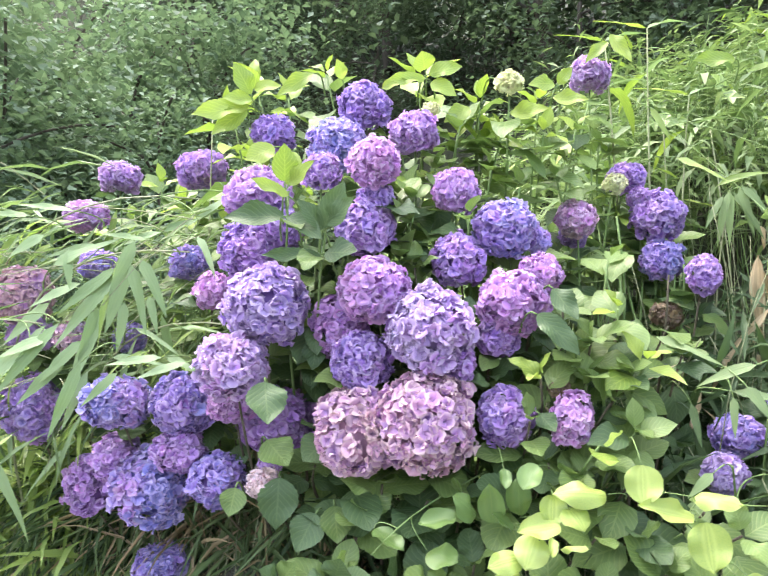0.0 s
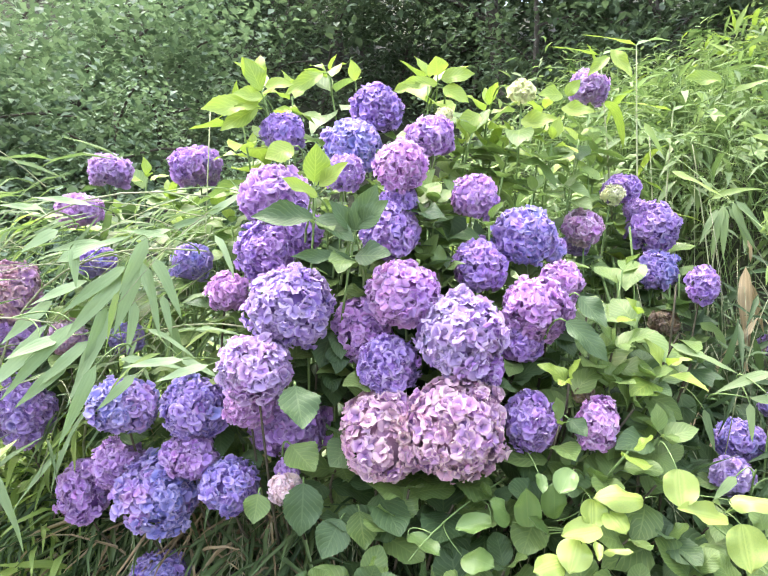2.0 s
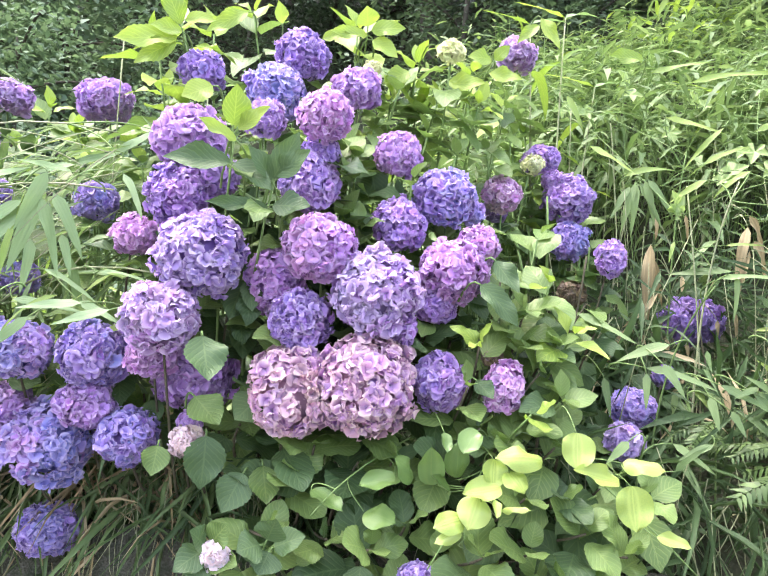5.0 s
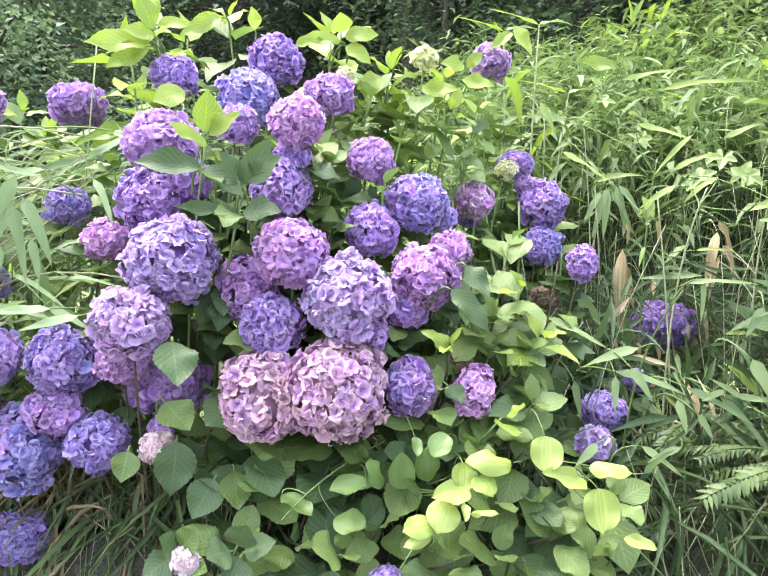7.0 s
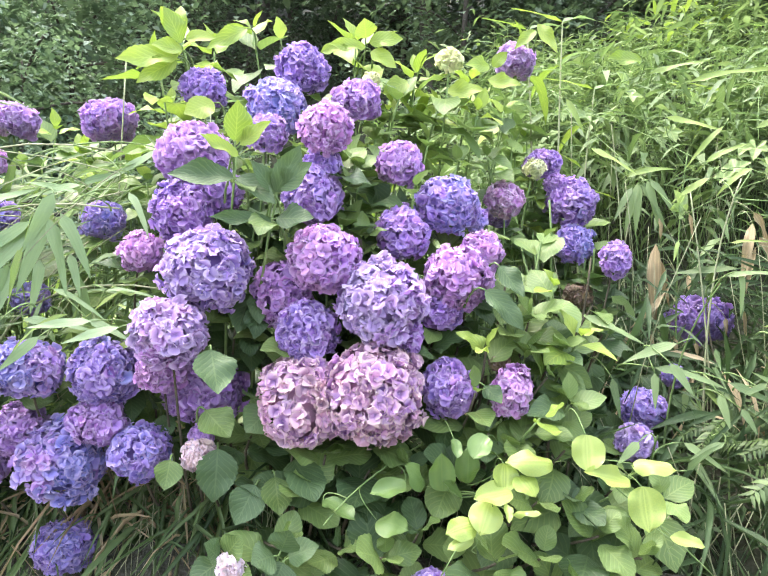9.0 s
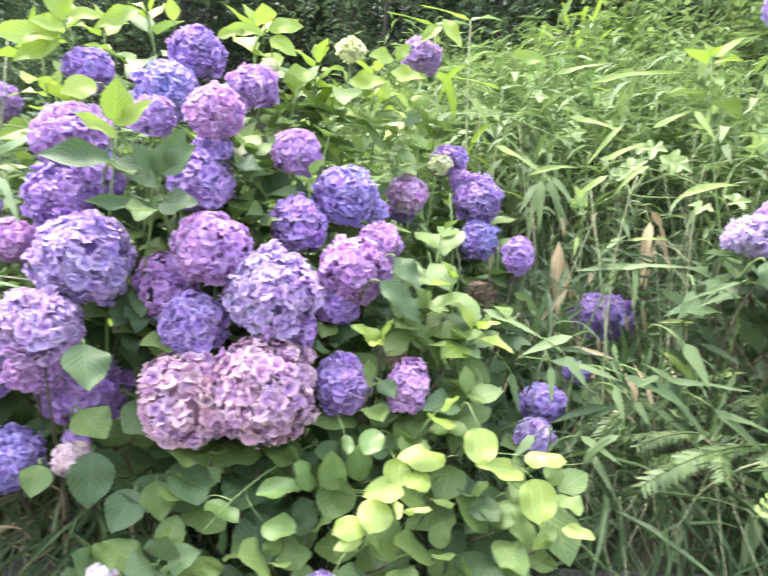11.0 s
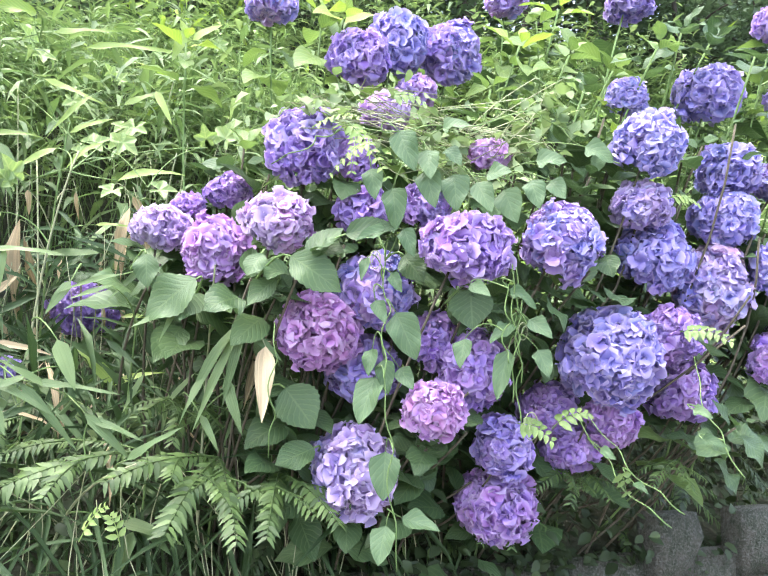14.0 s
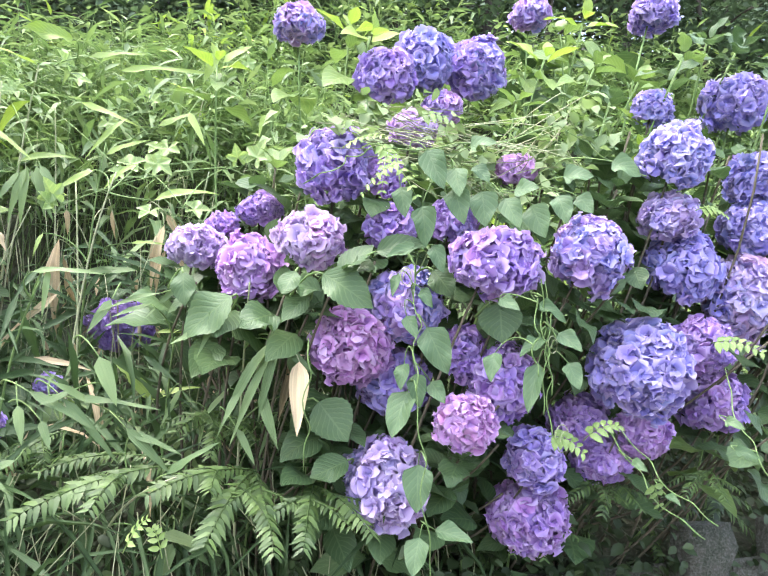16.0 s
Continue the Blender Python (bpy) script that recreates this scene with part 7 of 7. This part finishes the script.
def tree(name, x, y, height, low, spread, leaves, leaf_size, mat, templates, seed, label, category, trunk_r=0.09, group="trees behind the bank"):
    rng, nr = random.Random(seed), np.random.default_rng(seed)
    p = on_bank(x, y) - np.array([0, 0, 0.05])
    t = thing(name, tuple(p), label, category, group)
    lean = np.array([rng.gauss(0, 0.25), rng.gauss(-0.1, 0.2), height])
    line = bend(p, p + lean * 0.5 + np.array([rng.gauss(0, 0.15), 0, 0]), p + lean, 10)
    v, f = tube(line, trunk_r, trunk_r * 0.25, 8)
    part("trunk", mesh_from("trunk", v, f, None, None, BARK), t)
    ends = []
    n = 11
    for i in range(n):
        k = low + (0.97 - low) * i / (n - 1)
        b = line[int(k * 9)]
        a = i * 2.4 + rng.random()
        reach = spread * (1.1 - 0.5 * abs(k - 0.5)) * rng.uniform(0.75, 1.15)
        e = b + np.array([math.cos(a) * reach, math.sin(a) * reach, reach * rng.uniform(-0.1, 0.45)])
        limb = bend(b, (b + e) / 2 + np.array([0, 0, reach * 0.2]), e, 6)
        v, f = tube(limb, trunk_r * 0.38, 0.008, 5)
        part("limb", mesh_from("limb", v, f, None, None, BARK), t)
        ends += [limb[2], limb[3], limb[4], limb[5], limb[5] + nr.normal(0, 0.25, 3) * reach]
    ends = np.array(ends)
    clumps = ends[nr.integers(0, len(ends), leaves // 26)] + nr.normal(0, spread * 0.2, (leaves // 26, 3))
    which = nr.integers(0, len(clumps), leaves)
    b = clumps[which] + nr.normal(0, 1, (leaves, 3)) * np.array([leaf_size * 2.0, leaf_size * 2.0, leaf_size * 1.1])
    a = nr.uniform(0, 6.28, leaves)
    way = unit(np.stack([np.cos(a), np.sin(a), nr.normal(-0.25, 0.35, leaves)], -1))
    up = np.stack([nr.normal(0, 0.4, leaves), nr.normal(-0.25, 0.4, leaves), np.ones(leaves)], -1)
    soup = Soup()
    for j, tpl in enumerate(templates):
        m = np.arange(leaves) % len(templates) == j
        scatter(soup, tpl, b[m], way[m], up[m], leaf_size * nr.uniform(0.6, 1.25, m.sum()), np.full(m.sum(), 1.5))
    tagged(part("crown", soup.mesh("crown", mat), t), "leafy crown with gaps", kind="stuff")


def make_trees():
    rng = random.Random(21)
    k = 0
    for row, (s0, step, size) in enumerate([(3.4, 0.85, 0.11), (5.2, 1.2, 0.15), (7.6, 1.7, 0.2)]):
        u = -6.0 - row * 1.5
        while u < 9.5 + row * 3:
            s = s0 + rng.uniform(-0.5, 0.6) + (2.6 if u < -1.2 and row < 2 else 0)
            x, y = plan(u, s)
            bush = row == 0
            h = rng.uniform(2.2, 3.2) if bush else rng.uniform(5.0, 7.5)
            tree("young_tree" if bush else "tree", float(x), float(y), h, 0.08 if bush else 0.2, 0.75 if bush else 1.6, 5600 if bush else 3300 if -5.0 < u < -1.5 else 5500, size * (0.56 if bush else 0.75),
                 TREE_LEAF, CLUMP_LEAF, 100 + k, "dark leafy understorey tree at the wood's edge" if bush else "tall tree with a dense dark green crown in the wood", "tree", 0.03 if bush else rng.uniform(0.08, 0.16))
            k += 1
            u += step * rng.uniform(0.8, 1.25)
    for x, y, h, spread, leaves, size in [(-2.0, 3.9, 1.9, 0.75, 5200, 0.07), (-1.45, 4.3, 1.6, 0.6, 4500, 0.05), (-2.9, 4.0, 2.6, 0.9, 7000, 0.055), (-3.6, 4.6, 2.8, 1.0, 7000, 0.06), (-1.2, 3.4, 0.8, 0.5, 4200, 0.04), (-2.0, 3.1, 0.8, 0.55, 4500, 0.045), (-0.8, 4.6, 1.2, 0.5, 3200, 0.05)]:
        tree("sapling", x, y, h, 0.05, spread, int(leaves * 1.35), size * 0.85, TREE_LEAF_LIGHT, CLUMP_LEAF, int(y * 100), "leafy sapling with small green leaves in the hollow of the bank", "tree", 0.022, "saplings in the hollow")


def make_far_saplings():
    """Taller leafy saplings and coppice on the slope above the hollow."""
    rng = random.Random(44)
    for x, y, h in [(-3.3, 5.3, 2.6), (-2.3, 5.6, 2.4), (-4.5, 5.6, 3.0), (-3.5, 6.6, 3.2), (-5.4, 6.6, 3.4), (-1.5, 6.2, 2.2), (-4.5, 7.6, 3.6), (-2.5, 7.4, 3.0), (-6.4, 7.8, 3.8), (-5.6, 5.2, 2.8)]:
        tree("sapling", x, y, h, 0.03, 0.95, 8500, 0.085 * rng.uniform(0.85, 1.15), TREE_LEAF_LIGHT, CLUMP_LEAF, int(abs(x) * 130 + y * 10), "leafy young tree above the hollow, pale green greyed for haze", "tree", 0.035, "saplings in the hollow")


def make_creeper():
    """Pale lobed creeper leaves that lie over the weeds."""
    root = on_bank(1.1, 1.9)
    t = thing("creeper", tuple(root), "creeper with pale green lobed leaves trailing over the weeds", "vine")
    rng = random.Random(6)
    shape = mesh_from("leaf", *creeper_leaf(), None, CREEPER)
    last = root
    for p in CREEPER_LEAVES:
        p = np.array(p)
        strip(bend(last, (last + p) / 2 + np.array([0, 0.05, 0.05]), p, 8), 0.0014, STEM, t, "stem", "", 0.001)
        for k in range(2):
            q = p + np.array([rng.gauss(0, 0.025), rng.gauss(0, 0.02), rng.gauss(0, 0.02)]) * k
            a = rng.uniform(0, 6.28)
            ob = part("leaf", shape, t)
            ob.matrix_world = Matrix(matrix_of(q, np.array([math.cos(a), -0.3, math.sin(a) - 0.2]), unit(ROADSIDE - q) + np.array([0, 0, 0.9]), rng.uniform(0.055, 0.085)).tolist())
        last = p


def make_ivy():
    """Low leaves that cover the foot of the shrubs and hang over the wall, darkened for the shade there."""
    nr = np.random.default_rng(5)
    k = 10500
    u, s = np.where(np.arange(k) % 2, nr.uniform(-2.6, 4.2, k), nr.uniform(0.9, 3.4, k)), nr.uniform(-0.08, 0.5, k)
    x, y = plan(u, s)
    drape = (s < 0.03) & (nr.random(k) < 0.8)
    z = np.where(drape, WALL_TOP - nr.random(k) ** 2 * 0.26 * (0.6 + 0.4 * np.sin(u * 4)), bank(u, np.maximum(s, 0.03)) + nr.uniform(0, 0.16, k) * np.where(u > 0.9, 2.6, 1.0))
    front = (u > 0.95) & (u < 1.68) & (np.arange(k) % 5 < 2)
    x, y = np.where(front, x - 0.1 * nr.random(k), x), np.where(front, y - 0.22 * nr.random(k), y)
    z = np.where(front, WALL_TOP + nr.uniform(-0.12, 0.26, k), z)
    base = np.stack([x, y, z], -1)
    a = nr.uniform(0, 6.283, k)
    way = unit(np.stack([np.cos(a), np.sin(a) - 0.5, nr.normal(-0.35, 0.4, k)], -1))
    up = np.stack([nr.normal(0, 0.3, k), nr.normal(-0.8, 0.3, k), np.full(k, 0.8)], -1)
    length = nr.uniform(0.018, 0.042, k)
    ok = clear_of_blooms(base, 1.0, 0.3)
    cover = thing("ground_ivy", tuple(on_bank(0.8, 1.4)), "low ivy and seedlings covering the wall's top, greens darkened for shade", "ivy", kind="stuff")
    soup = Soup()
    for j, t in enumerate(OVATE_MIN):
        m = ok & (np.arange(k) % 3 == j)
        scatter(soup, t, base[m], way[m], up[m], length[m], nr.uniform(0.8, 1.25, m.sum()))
    tagged(part("ivy_leaves", soup.mesh("ivy_leaves", IVY_SHADED), cover), kind="stuff")


make_bamboo()
make_ivy()
make_creeper()
make_hanging_grass()
make_reeds()
make_vines()
make_ferns()
make_wall_ferns()
make_undergrowth()
make_trees()
make_far_saplings()
make_wall()
